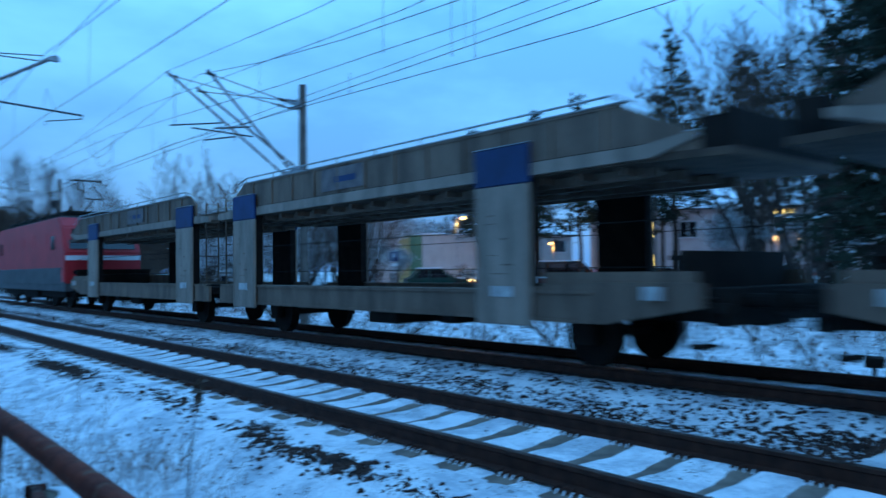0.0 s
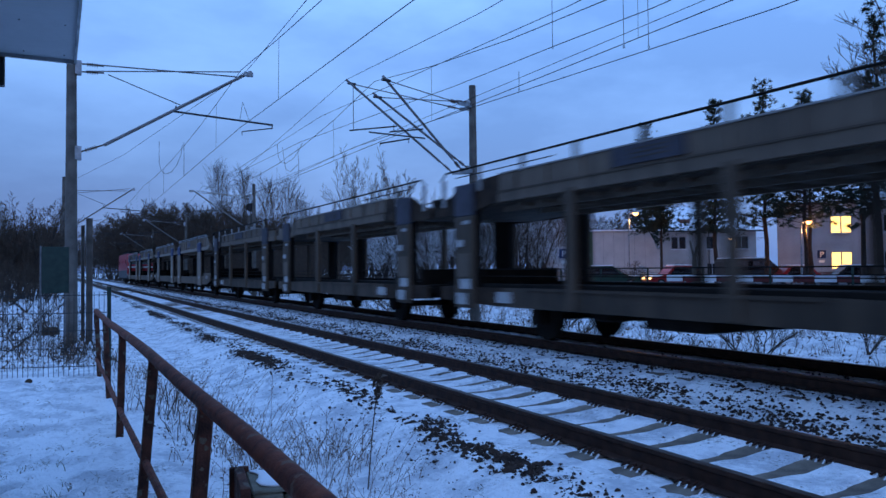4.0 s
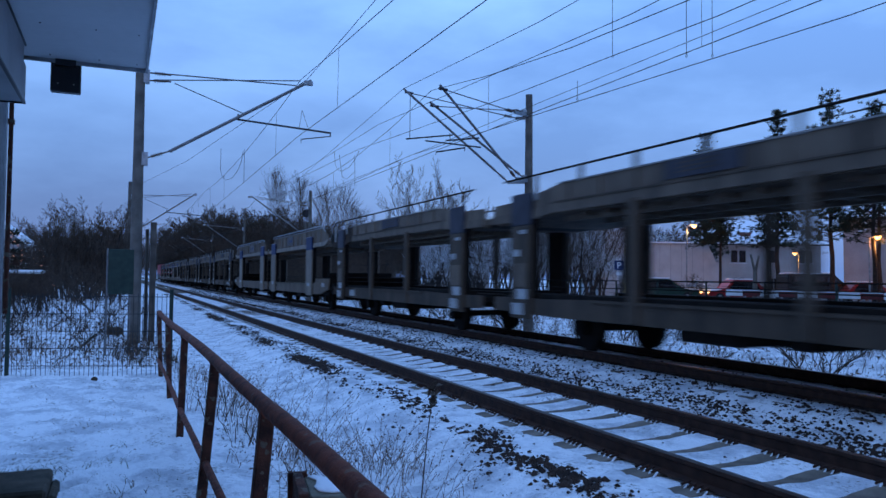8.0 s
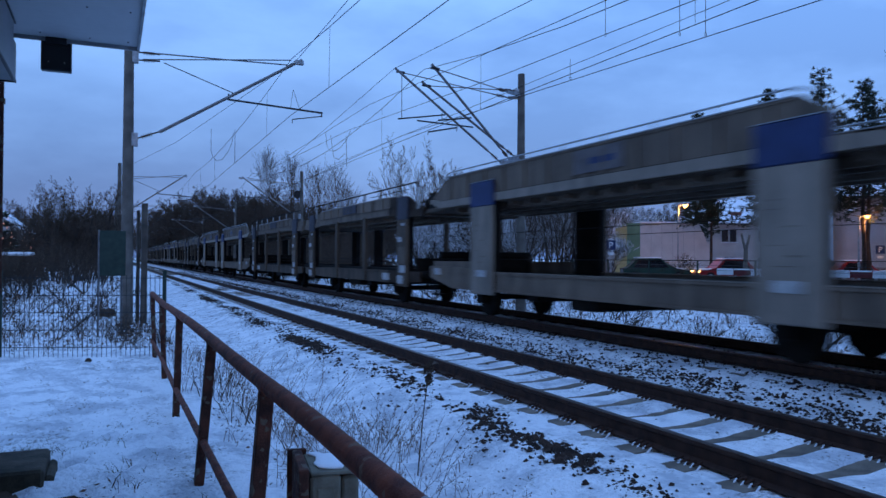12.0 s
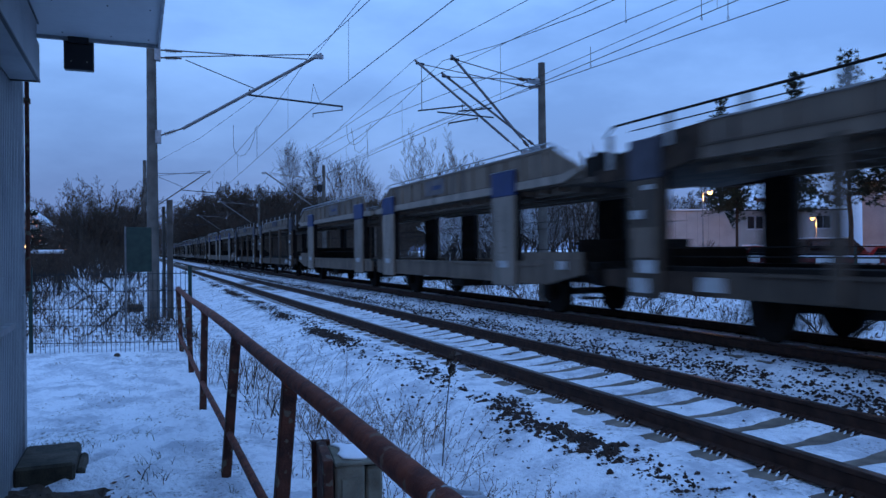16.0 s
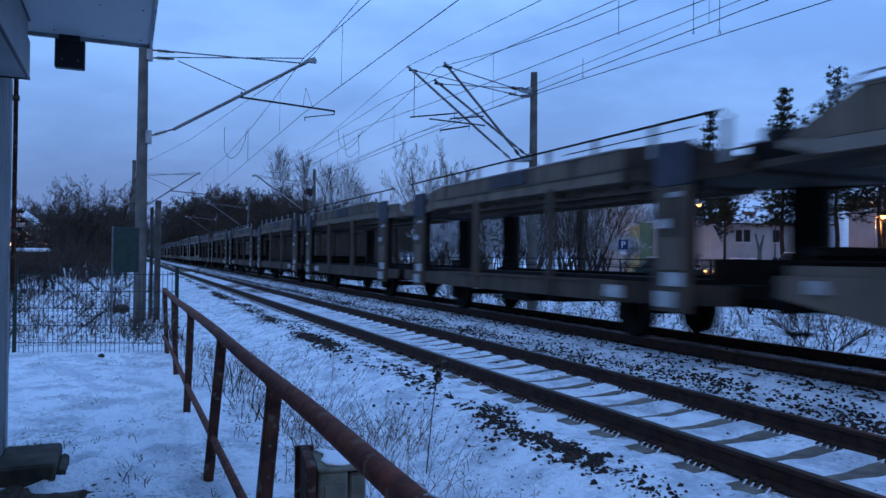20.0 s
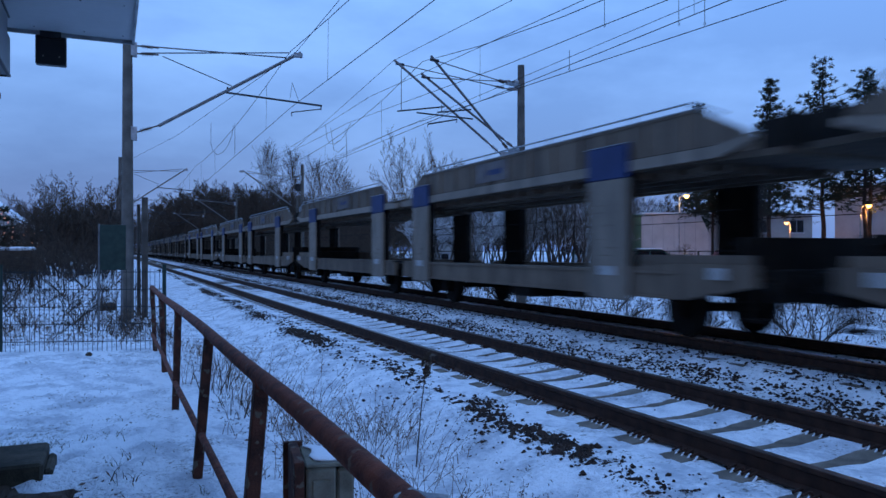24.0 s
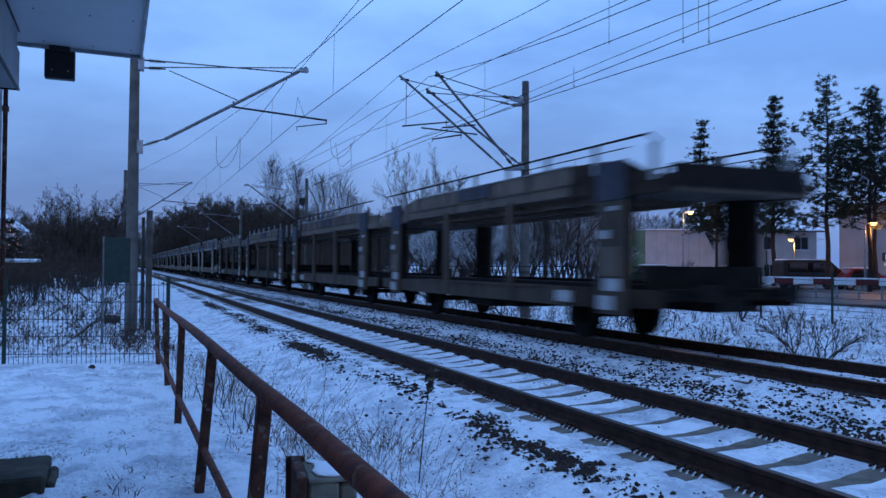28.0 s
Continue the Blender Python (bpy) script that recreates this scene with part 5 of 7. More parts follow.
def bare_tree(h, seed, stems=1, spread=0.55, depth=5, twig=0.006, label="bare leafless tree with fine dark twigs", name="bare_tree", lean=0.12, thick=1.0, snowy=False):
    rng = random.Random(seed)
    t = thing(name, label, "tree" if name == "bare_tree" else "shrub", "bare trees and shrubs")
    tv, tf, cv, cf, sv, sf = [], [], [], [], [], []

    def grow(p, d, length, r, level):
        bend = Vector((rng.uniform(-1, 1), rng.uniform(-1, 1), rng.uniform(-0.3, 0.5))) * 0.16
        mid = p + d * length * 0.5
        d2 = (d + bend).normalized()
        q = mid + d2 * length * 0.5
        v, f = (tv, tf) if level < 2 else (cv, cf)
        limb(v, f, p, mid, r, r * 0.85, 6 if level < 2 else 3)
        limb(v, f, mid, q, r * 0.85, r * 0.65, 6 if level < 2 else 3)
        if snowy and level >= 2 and rng.random() < 0.6:
            limb(sv, sf, p + Vector((0, 0, r)), q + Vector((0, 0, r * 0.8)), r * 0.85 + 0.006, r * 0.6 + 0.005, 3)
        if level >= depth:
            return
        kids = rng.choice((2, 3, 3)) if level else rng.choice((3, 4))
        for i in range(kids):
            a = rng.uniform(0, 2 * math.pi)
            s = spread * rng.uniform(0.6, 1.3)
            side = Vector((math.cos(a), math.sin(a), 0.25)) * s
            nd = (d2 + side).normalized()
            start = q if i < 2 else mid.lerp(q, rng.uniform(0.1, 0.9))
            grow(start, nd, length * rng.uniform(0.62, 0.84), max(twig, r * 0.58), level + 1)

    for i in range(stems):
        a = rng.uniform(0, 6.28)
        o = Vector((math.cos(a), math.sin(a), 0)) * (0.0 if stems == 1 else rng.uniform(0.1, 0.5) * h * 0.15)
        d = Vector((rng.uniform(-lean, lean) * (1 if stems == 1 else 3), rng.uniform(-lean, lean) * (1 if stems == 1 else 3), 1)).normalized()
        grow(o, d, h * (0.30 if depth > 3 else 0.4), h * 0.016 * thick, 0)
    k = h / max(v.z for v in cv)
    for v in tv + cv + sv:
        v *= k
    raw("trunk", tv, tf, BARK, t)
    raw("crown", cv, cf, TWIG, t)
    if snowy:
        tagged(raw("branch_snow", sv, sf, SNOW, t), kind="stuff")
    return t


def pine(h, seed, clear=0.45, width=0.22, label="tall Scots pine with a bare trunk and dark ragged crown", droop=0.0, snow=0.12, full=1.0):
    rng = random.Random(seed)
    t = thing("pine_tree", label, "tree", "pine trees")
    tv, tf, nv, nf, sv, sf = [], [], [], [], [], []
    p, pts = Vector((0, 0, -0.3)), []
    for i in range(9):
        q = Vector((rng.uniform(-1, 1) * 0.006 * h, rng.uniform(-1, 1) * 0.006 * h, h * (i + 1) / 9.3))
        limb(tv, tf, p, q, h * 0.013 * (1 - i / 10.5), h * 0.013 * (1 - (i + 1) / 10.5), 8)
        pts.append((p, q))
        p = q
    count = int((34 + h * 2.4) * full)
    for i in range(count):
        f = clear + (1 - clear) * (i + rng.random()) / count
        a = rng.uniform(0, 6.28)
        shape = math.sin(min(1, (f - clear) / (1 - clear) * 0.9 + 0.22) * math.pi) ** 0.7
        shape = max(0.16, shape)
        if droop:
            tiers = max(9, int(h * 1.1))
            f = clear + (1 - clear) * (math.floor((f - clear) / (1 - clear) * tiers) + 0.22 * rng.random()) / tiers
            shape = (1 - (f - clear) / (1 - clear)) ** 0.75 * 0.97 + 0.05
        reach = h * width * shape * (rng.uniform(0.5, 1.15) if droop else rng.uniform(0.3, 1.3))
        seg = pts[min(8, int(f * 9.3))]
        o = seg[0].lerp(seg[1], (f * 9.3) % 1)
        o.z = h * f
        up = rng.uniform(-0.1, 0.45) - droop
        e = o + Vector((math.cos(a) * reach, math.sin(a) * reach, up * reach))
        limb(tv, tf, o, e, 0.02 + 0.004 * reach, 0.008, 4)
        clumps = max(2, int(reach / (0.24 if droop else 0.30)))
        for c in range(clumps):
            w = (0.12 if droop else 0.30) + (0.93 if droop else 0.75) * (c + rng.random()) / clumps
            m = o.lerp(e, min(1.05, w)) + Vector((rng.gauss(0, 0.15), rng.gauss(0, 0.15), rng.gauss(0.05, 0.10))) * min(1.2, h / 11)
            size = rng.uniform(0.15, 0.32) * min(1.15, h / 11) * ((1.15 - 0.6 * w) if droop else 0.9)
            for _ in range(30):
                d = Vector((rng.gauss(0, 1), rng.gauss(0, 1), rng.gauss(0.25, 0.7))).normalized()
                s = Vector((rng.gauss(0, 1), rng.gauss(0, 1), rng.gauss(0, 1))).cross(d).normalized() * size * 0.085
                b0 = m + d * size * 0.15 * rng.random()
                k = len(nv)
                nv.extend((b0 - s, b0 + s, b0 + d * size))
                nf.append((k, k + 1, k + 2))
            if rng.random() < snow:
                k = len(sv)
                for dx, dy in ((-1, -0.6), (1, -0.7), (0.8, 0.7), (-0.7, 0.8)):
                    sv.append(m + Vector((dx * size * 0.5, dy * size * 0.5, size * 0.30 + rng.uniform(-0.05, 0.05))))
                sv.append(m + Vector((0, 0, size * 0.55)))
                sf.extend(((k, k + 1, k + 4), (k + 1, k + 2, k + 4), (k + 2, k + 3, k + 4), (k + 3, k, k + 4)))
    raw("trunk", tv, tf, PINE_BARK, t)
    raw("crown", nv, nf, NEEDLE, t)
    if sf:
        tagged(raw("needle_snow", sv, sf, SNOW, t), kind="stuff")
    return t


def twiggy_tree(h, seed, stems=4, fan=0.30, label="bare deciduous tree with long fine twigs", fine=0.009, levels=3, steep=0.55, name="bare_tree", dense=1.0, taper=0.6, stout=0.0115, low=0.30):
    """Long limbs with side branches all along them, down to fine straight twigs."""
    rng = random.Random(seed)
    t = thing(name, label, "tree" if name == "bare_tree" else "shrub", "bare trees and shrubs")
    tv, tf, cv, cf = [], [], [], []

    def shoot(p, d, length, r, level):
        n = 5 if level == 0 else (4 if level == 1 else 2)
        v, f = (tv, tf) if level == 0 else (cv, cf)
        pts = [p]
        for i in range(n):
            d = (d + Vector((rng.gauss(0, 0.10), rng.gauss(0, 0.10), 0.06 + rng.gauss(0, 0.05)))).normalized()
            q = pts[-1] + d * length / n
            limb(v, f, pts[-1], q, max(fine, r * (1 - i / n * 0.8)), max(fine * 0.7, r * (1 - (i + 1) / n * 0.8)), 6 if level == 0 else 3)
            pts.append(q)
        if level >= levels:
            return
        kids = round((16, 11, 9, 6)[level] * dense)
        for i in range(kids):
            w = (low if level == 0 else 0.18) + ((1 - low) if level == 0 else 0.80) * (i + rng.random()) / kids
            k = min(n - 1, int(w * n))
            o = pts[k].lerp(pts[k + 1], w * n - k)
            a = rng.uniform(0, 6.28)
            side = d.cross(Vector((math.cos(a), math.sin(a), 0.3))).normalized()
            nd = (d * steep + side * (1 - steep) * 1.2 + Vector((0, 0, 0.25))).normalized()
            shoot(o, nd, length * rng.uniform(0.34, 0.55) * (1.15 - taper * w) * (0.75 if level else 1.0), max(fine, r * 0.26 * (1.1 - 0.6 * w)), level + 1)

    for i in range(stems):
        a = 6.28 * (i + rng.random() * 0.6) / stems
        lean = fan * rng.uniform(0.4, 1.1) if stems > 1 else 0.04
        d = Vector((math.cos(a) * lean, math.sin(a) * lean, 1)).normalized()
        shoot(Vector((0.12 * math.cos(a), 0.12 * math.sin(a), -0.3)), d, h * rng.uniform(0.82, 1.0), h * stout, 0)
    k = h / max(v.z for v in cv)
    for v in tv + cv:
        v *= k
    raw("trunk", tv, tf, BARK, t)
    raw("crown", cv, cf, TWIG, t)
    return t


def feathery_tree(h, seed, wide, clear, branches=54, label=""):
    """A slender tree: thin steep branches round one stem, ending in an oval of fine upright twigs."""
    rng = random.Random(seed)
    t = thing("bare_tree", label, "tree", "bare trees and shrubs")
    tv, tf, cv, cf = [], [], [], []
    stem = [Vector((0, 0, -0.3))]
    for i in range(8):
        stem.append(Vector((rng.gauss(0, 0.10), rng.gauss(0, 0.10), h * (i + 1) / 8 * 0.96)))
        limb(tv, tf, stem[-2], stem[-1], h * 0.0055 * (1 - i / 9), h * 0.0055 * (1 - (i + 1) / 9), 6)
    for i in range(branches):
        u = (i + rng.random()) / branches
        w = clear + (0.97 - clear) * u
        k = min(7, int(w * 8))
        o = stem[k].lerp(stem[k + 1], w * 8 - k)
        reach = wide * (0.35 + 0.65 * math.sin(math.pi * min(1.0, 0.28 + 0.72 * u))) * rng.uniform(0.55, 1.1)
        a = 2.4 * i + rng.uniform(-0.5, 0.5)
        d = Vector((math.cos(a) * 0.52, math.sin(a) * 0.52, 1)).normalized()
        length = min(reach / 0.40, (h * 1.03 - o.z) / d.z)
        pts = [o]
        for j in range(4):
            d = (d + Vector((rng.gauss(0, 0.07), rng.gauss(0, 0.07), 0.07))).normalized()
            pts.append(pts[-1] + d * length / 4)
            limb(cv, cf, pts[-2], pts[-1], 0.020 - 0.003 * j, 0.017 - 0.003 * j, 3)
        for j in range(10):
            q = rng.uniform(0.15, 1.0) * 3.99
            b = pts[int(q)].lerp(pts[int(q) + 1], q % 1)
            e = (d + Vector((rng.gauss(0, 0.42), rng.gauss(0, 0.42), rng.gauss(0.25, 0.2)))).normalized()
            long = rng.uniform(0.5, 1.3) * (0.5 + 0.05 * h)
            c = b + e * long
            limb(cv, cf, b, c, 0.010, 0.007, 3)
            for _ in range(2):
                g = b.lerp(c, rng.uniform(0.3, 0.9))
                limb(cv, cf, g, g + (e + Vector((rng.gauss(0, 0.4), rng.gauss(0, 0.4), rng.gauss(0.1, 0.2)))).normalized() * long * 0.5, 0.008, 0.006, 3)
    raw("trunk", tv, tf, BARK, t)
    raw("crown", cv, cf, TWIG, t)
    return t


def put(t, x, y, turn=0.0, dz=0.0, k=1.0):
    t.matrix_basis = pose(x, y, ground_z(x, y) + dz, 0, 0, turn) @ Matrix.Scale(k, 4)
    return t


def put_copy(t, x, y, turn=0.0, dz=0.0, k=1.0):
    c = copy_thing(t, pose(x, y, ground_z(x, y) + dz, 0, 0, turn))
    c.scale = (k, k, k)
    return c


for i, (x, y, h, c, w) in enumerate([(50.5, 53.9, 15.7, 0.22, 0.15), (47.0, 42.3, 15.2, 0.34, 0.19), (43.8, 35.0, 14.4, 0.32, 0.23), (42.5, 31.0, 12.6, 0.34, 0.25), (46.5, 33.5, 13.0, 0.4, 0.22), (37.2, 22.9, 14.8, 0.3, 0.15), (39.5, 20.0, 13.5, 0.3, 0.24), (41.5, 26.5, 12.5, 0.35, 0.22)]):
    if i < 2:
        put(pine(h, 40 + i, 0.22 + 0.06 * i, 0.175, "tall narrow spruce with dark layered branches", 0.05, 0.05, 3.2), x, y, 40 * i)
    else:
        put(pine(h, 40 + i, c * 0.88, w * 1.02, full=1.7), x, y, 40 * i)
put(pine(15.5, 71, 0.14, 0.17, "large dark spruce with drooping snow-dusted branches", 0.22, 0.10, 4.0), 31.0, 9.4)
put(pine(18.5, 72, 0.06, 0.19, "large dark spruce with drooping snow-dusted branches", 0.22, 0.08, 4.5), 24.0, 7.7, 90)
put(pine(13.0, 77, 0.05, 0.19, "dark spruce with snow-dusted branches behind the car park", 0.22, 0.10, 3.0), 36.0, 13.6, 30)
put(pine(11.0, 73, 0.44, 0.22, "leaning pine with ragged low branches", 0.26, 0.03, 3.5), 45.9, 47.2, 30)
for i, (x, y, h) in enumerate(((-5.3, 45.4, 4.5), (-3.95, 45.0, 3.7), (-4.6, 44.2, 2.6))):
    put(pine(h, 74 + i, 0.03, 0.34, "small snow-dusted conifer in a garden", 0.2, 0.16, 9.0), x, y, 50 * i, -0.7)

big = put(twiggy_tree(11.7, 3, 8, 0.50, fine=0.009, steep=0.56, dense=0.85, stout=0.009), 23.0, 55.0)
lacy = put(bare_tree(14.0, 33, 1, 0.55, 6, 0.014, "tall bare tree with dark crooked branches"), 34.9, 17.0)
put_copy(lacy, 39.0, 18.9, 130, 0, 0.9)
put_copy(lacy, 30.0, 12.2, 200, 0, 0.92)
put_copy(lacy, 36.0, 14.6, 290, 0, 1.0)
put_copy(big, 32.5, 15.6, 40, 0, 1.1)
put_copy(big, 28.0, 11.8, 140, 0, 1.0)
slim_label = "tall slender bare tree with steep feathery branches"
tall = put(feathery_tree(17.0, 5, 1.9, 0.40, label=slim_label), 21.0, 110.0)
put_copy(tall, 24.5, 110.0, 120, 0, 0.95)
low = put(feathery_tree(14.6, 6, 2.2, 0.22, 46, slim_label), 31.0, 109.0)
for x, y, turn, k in ((27.9, 110.0, 60, 1.0), (29.4, 112.0, 150, 0.93), (32.8, 111.0, 200, 0.88), (34.6, 112.0, 20, 0.80), (22.8, 114.0, 280, 0.82), (26.3, 114.0, 330, 0.82)):
    put_copy(low, x, y, turn, 0, k)
wood = put(twiggy_tree(15.0, 8, 6, 0.42, "bare broad-crowned tree at the edge of a wood", 0.021, 3, 0.42, dense=1.15), 15.6, 135.0)
k = 0
for x, y, s in ((18.5, 128, 0.95), (21.0, 140, 1.0), (13.5, 150, 1.05), (25, 132, 0.9), (29, 138, 0.95), (11, 170, 1.0), (16.5, 165, 1.1), (22, 175, 1.15), (-1.0, 150, 0.7), (18, 150, 1.0), (24, 150, 1.05), (28, 148, 1.0), (33, 140, 0.9), (56, 70, 0.5), (52, 67, 0.45), (60, 72, 0.55), (48, 65, 0.4), (21, 95, 0.6), (25, 90, 0.55), (28.5, 86, 0.5), (38, 70, 0.5), (42.5, 72, 0.5), (33.5, 68, 0.5), (28, 78, 0.55), (47, 74, 0.6), (12.8, 120, 0.6), (16.5, 112, 0.65), (20, 118, 0.8), (34, 128, 0.8), (40, 125, 0.8), (45, 118, 0.75), (50, 120, 0.8), (38, 95, 0.6), (44, 90, 0.6), (52, 88, 0.65), (60, 85, 0.7), (68, 75, 0.7), (74, 65, 0.7), (80, 52, 0.75), (14.5, 200, 1.1), (14, 240, 1.2), (-4, 190, 1.0), (-7.5, 82, 0.45), (-10, 95, 0.55), (-6.5, 105, 0.5), (-4.5, 118, 0.55), (-8, 125, 0.6), (-5, 138, 0.65), (-3.5, 165, 0.8), (-12, 110, 0.6), (-15, 85, 0.5), (-18, 100, 0.6), (-3.2, 215, 1.0), (12.5, 300, 1.2), (33, 120, 0.8), (36, 110, 0.75), (-2.5, 240, 1.1), (0, 320, 1.2), (14, 380, 1.3)):
    k += 1
    put_copy(wood, x, y, 70 * k, -0.5, s)
thicket = put(twiggy_tree(5.1, 12, 9, 0.55, "dense bare shrub with dark purple-brown twigs", 0.006, 3, 0.45, "bare_shrub", dense=0.86), -1.6, 39.0)
for i, (x, y, s) in enumerate(((-0.8, 42, 0.85), (-1.2, 40.5, 0.98), (-2.5, 38.2, 0.85), (-2.6, 41, 0.8), (-5.4, 46.0, 0.74), (-4.6, 45.9, 0.66), (-3.8, 45.8, 0.62), (-6.2, 46.4, 0.7), (-4.5, 66, 1.1), (-2.5, 70, 1.0), (-0.2, 55, 0.9), (-2.75, 29.3, 0.40), (-3.7, 29.0, 0.40), (-4.6, 29.0, 0.40), (-3.2, 30.0, 0.42), (-0.9, 36.5, 0.42), (-1.9, 35.5, 0.45), (-0.2, 37.5, 0.40), (0.2, 75, 1.0), (-0.5, 95, 1.2), (16.5, 46, 0.5), (18, 49, 0.55), (17, 54, 0.6), (19.5, 56, 0.65), (16.5, 59, 0.65), (18.5, 63, 0.7), (20.5, 66, 0.75), (17, 70, 0.75), (19, 73, 0.8), (21.5, 77, 0.8), (17.5, 82, 0.8), (23, 84, 0.9), (20, 87, 0.9), (17, 93, 0.9), (25, 94, 1.0), (18, 100, 1.0), (22, 103, 1.0), (14.2, 44, 0.35), (15.4, 50, 0.45), (14.0, 55, 0.45), (15.5, 64, 0.6), (14.2, 68, 0.6), (14.3, 77, 0.7), (14.2, 88, 0.7), (14.5, 103, 0.8), (15, 112, 0.9), (14, 122, 0.9), (14.5, 60, 0.7), (15.2, 72, 0.9), (16, 85, 1.0), (15.0, 97, 1.0), (17, 66, 0.9), (18.5, 78, 1.1), (20, 92, 1.2), (22.5, 70, 1.1))):
    put_copy(thicket, x, y, 53 * i, -0.6 * s, s)
under = put(bare_tree(6.5, 19, 12, 0.75, 6, 0.020, "dense dark undergrowth of bare twigs", "bare_shrub", 0.3, 0.5), 16.5, 118.0)
for i, (x, y, s) in enumerate(((19, 121, 1.1), (22, 119, 1.0), (25, 122, 1.1), (28, 118, 1.0), (31, 121, 1.1), (34, 118, 1.0), (14.8, 128, 1.1), (17.5, 131, 1.2), (20.5, 129, 1.2), (23.5, 132, 1.2), (26.5, 129, 1.1), (30, 131, 1.1), (14.2, 142, 1.2), (16.5, 146, 1.3), (19.5, 144, 1.3), (14.0, 158, 1.3), (17.0, 160, 1.4), (13.8, 180, 1.5), (16.0, 190, 1.6), (13.6, 215, 1.6), (13.4, 260, 1.8), (-1.5, 120, 0.9), (-2.5, 150, 1.1), (-2.0, 200, 1.3), (15.2, 106, 0.9), (17.2, 98, 0.9), (19.2, 90, 0.85), (21.0, 84, 0.8), (23.0, 79, 0.75), (25.5, 76, 0.7), (37, 116, 1.0), (40, 112, 1.0), (43, 106, 1.0))):
    put_copy(under, x, y, 47 * i, -0.4, s)
scrub = put(bare_tree(1.1, 17, 5, 0.7, 3, 0.006, "low bare scrub of brown twigs on the bank", "bare_shrub", 0.35), 14.2, 11.5)
for i, (x, y, s) in enumerate(((13.2, 9.0, 0.42), (12.4, 3.6, 0.35), (13.3, 5.2, 0.5), (14.2, 4.2, 0.5), (15.5, 5.0, 0.55), (17.0, 5.6, 0.6), (13.8, 6.0, 0.5), (16.2, 6.8, 0.6), (38.1, 42.2, 1.9), (38.7, 41.9, 1.5), (37.6, 41.6, 1.2), (12.9, 12.2, 0.6), (13.3, 14.0, 0.7), (12.8, 16.0, 0.6), (13.0, 10.6, 0.5), (15.4, 13.2, 1.1), (16.5, 10.4, 0.9), (14.6, 18.5, 0.9), (16.0, 21.0, 1.0), (13.9, 24.0, 0.9), (18.2, 25.5, 1.2), (15.2, 28.0, 1.1), (20.2, 19.5, 1.1), (13.4, 7.2, 0.45), (15.8, 7.8, 0.6), (18.6, 9.2, 0.8), (14.4, 33.0, 1.2), (17.0, 36.0, 1.4), (-0.6, 18.0, 0.5), (-2.2, 16.8, 0.5), (-0.9, 21.5, 0.9), (-2.9, 21.8, 1.1), (-3.9, 20.4, 0.9), (0.6, 19.0, 0.5), (0.3, 17.6, 0.6), (-1.2, 23.5, 0.7), (-2.0, 26.0, 0.6), (-0.4, 27.0, 0.8), (-1.6, 28.5, 0.9), (-0.9, 30.5, 1.1), (-2.4, 31.0, 1.1), (0.1, 31.5, 0.9), (-1.6, 33.0, 1.3), (-0.4, 34.0, 1.3), (-2.7, 25.0, 0.6), (0.0, 24.0, 0.7), (-3.0, 34.5, 1.3), (0.5, 28.5, 0.7), (-1.1, 18.2, 0.45), (-1.9, 19.4, 0.5))):
    put_copy(scrub, x, y, 61 * i, -0.05, s)
sapling = put(twiggy_tree(7.5, 23, 3, 0.22, "young bare tree with thin leaning stems", 0.010, 2, 0.6), 25.2, 39.5)
for i, (x, y, s) in enumerate(((24.0, 41.0, 0.9), (26.8, 40.6, 1.05), (22.4, 44.0, 0.95), (28.8, 41.5, 0.9), (21.2, 47.0, 1.0), (30.0, 46.0, 1.2), (33.5, 48.0, 1.25), (36.2, 50.5, 1.3))):
    put_copy(sapling, x, y, 83 * i, 0, s)
frost = put(bare_tree(6.2, 14, 5, 0.6, 6, 0.013, "snow-laden bare shrub with white twigs", "snowy_shrub", 0.15, 0.6, snowy=True), 26.0, 45.5)
for i, (x, y, s) in enumerate(((25.0, 43.0, 0.8), (28.0, 47.5, 0.95), (23.0, 47.0, 0.9), (30.8, 50.5, 1.0), (26.0, 55.0, 1.1), (22.5, 53.0, 1.0), (20.5, 48.0, 0.8), (33.0, 45.5, 0.7), (29.5, 44.0, 0.9), (24.0, 49.5, 1.0), (31.5, 47.5, 1.0), (27.5, 52.0, 1.15), (34.5, 49.0, 1.1), (38.6, 41.6, 0.30), (22.0, 44.5, 0.8), (36.8, 53.5, 1.2), (40.5, 56.5, 1.3), (45.0, 58.0, 1.3), (37.0, 19.0, 0.8), (33.0, 13.5, 0.7), (39.0, 15.5, 0.9), (30.5, 40.5, 0.55), (33.0, 60, 1.3))):
    put_copy(frost, x, y, 67 * i, 0, s)


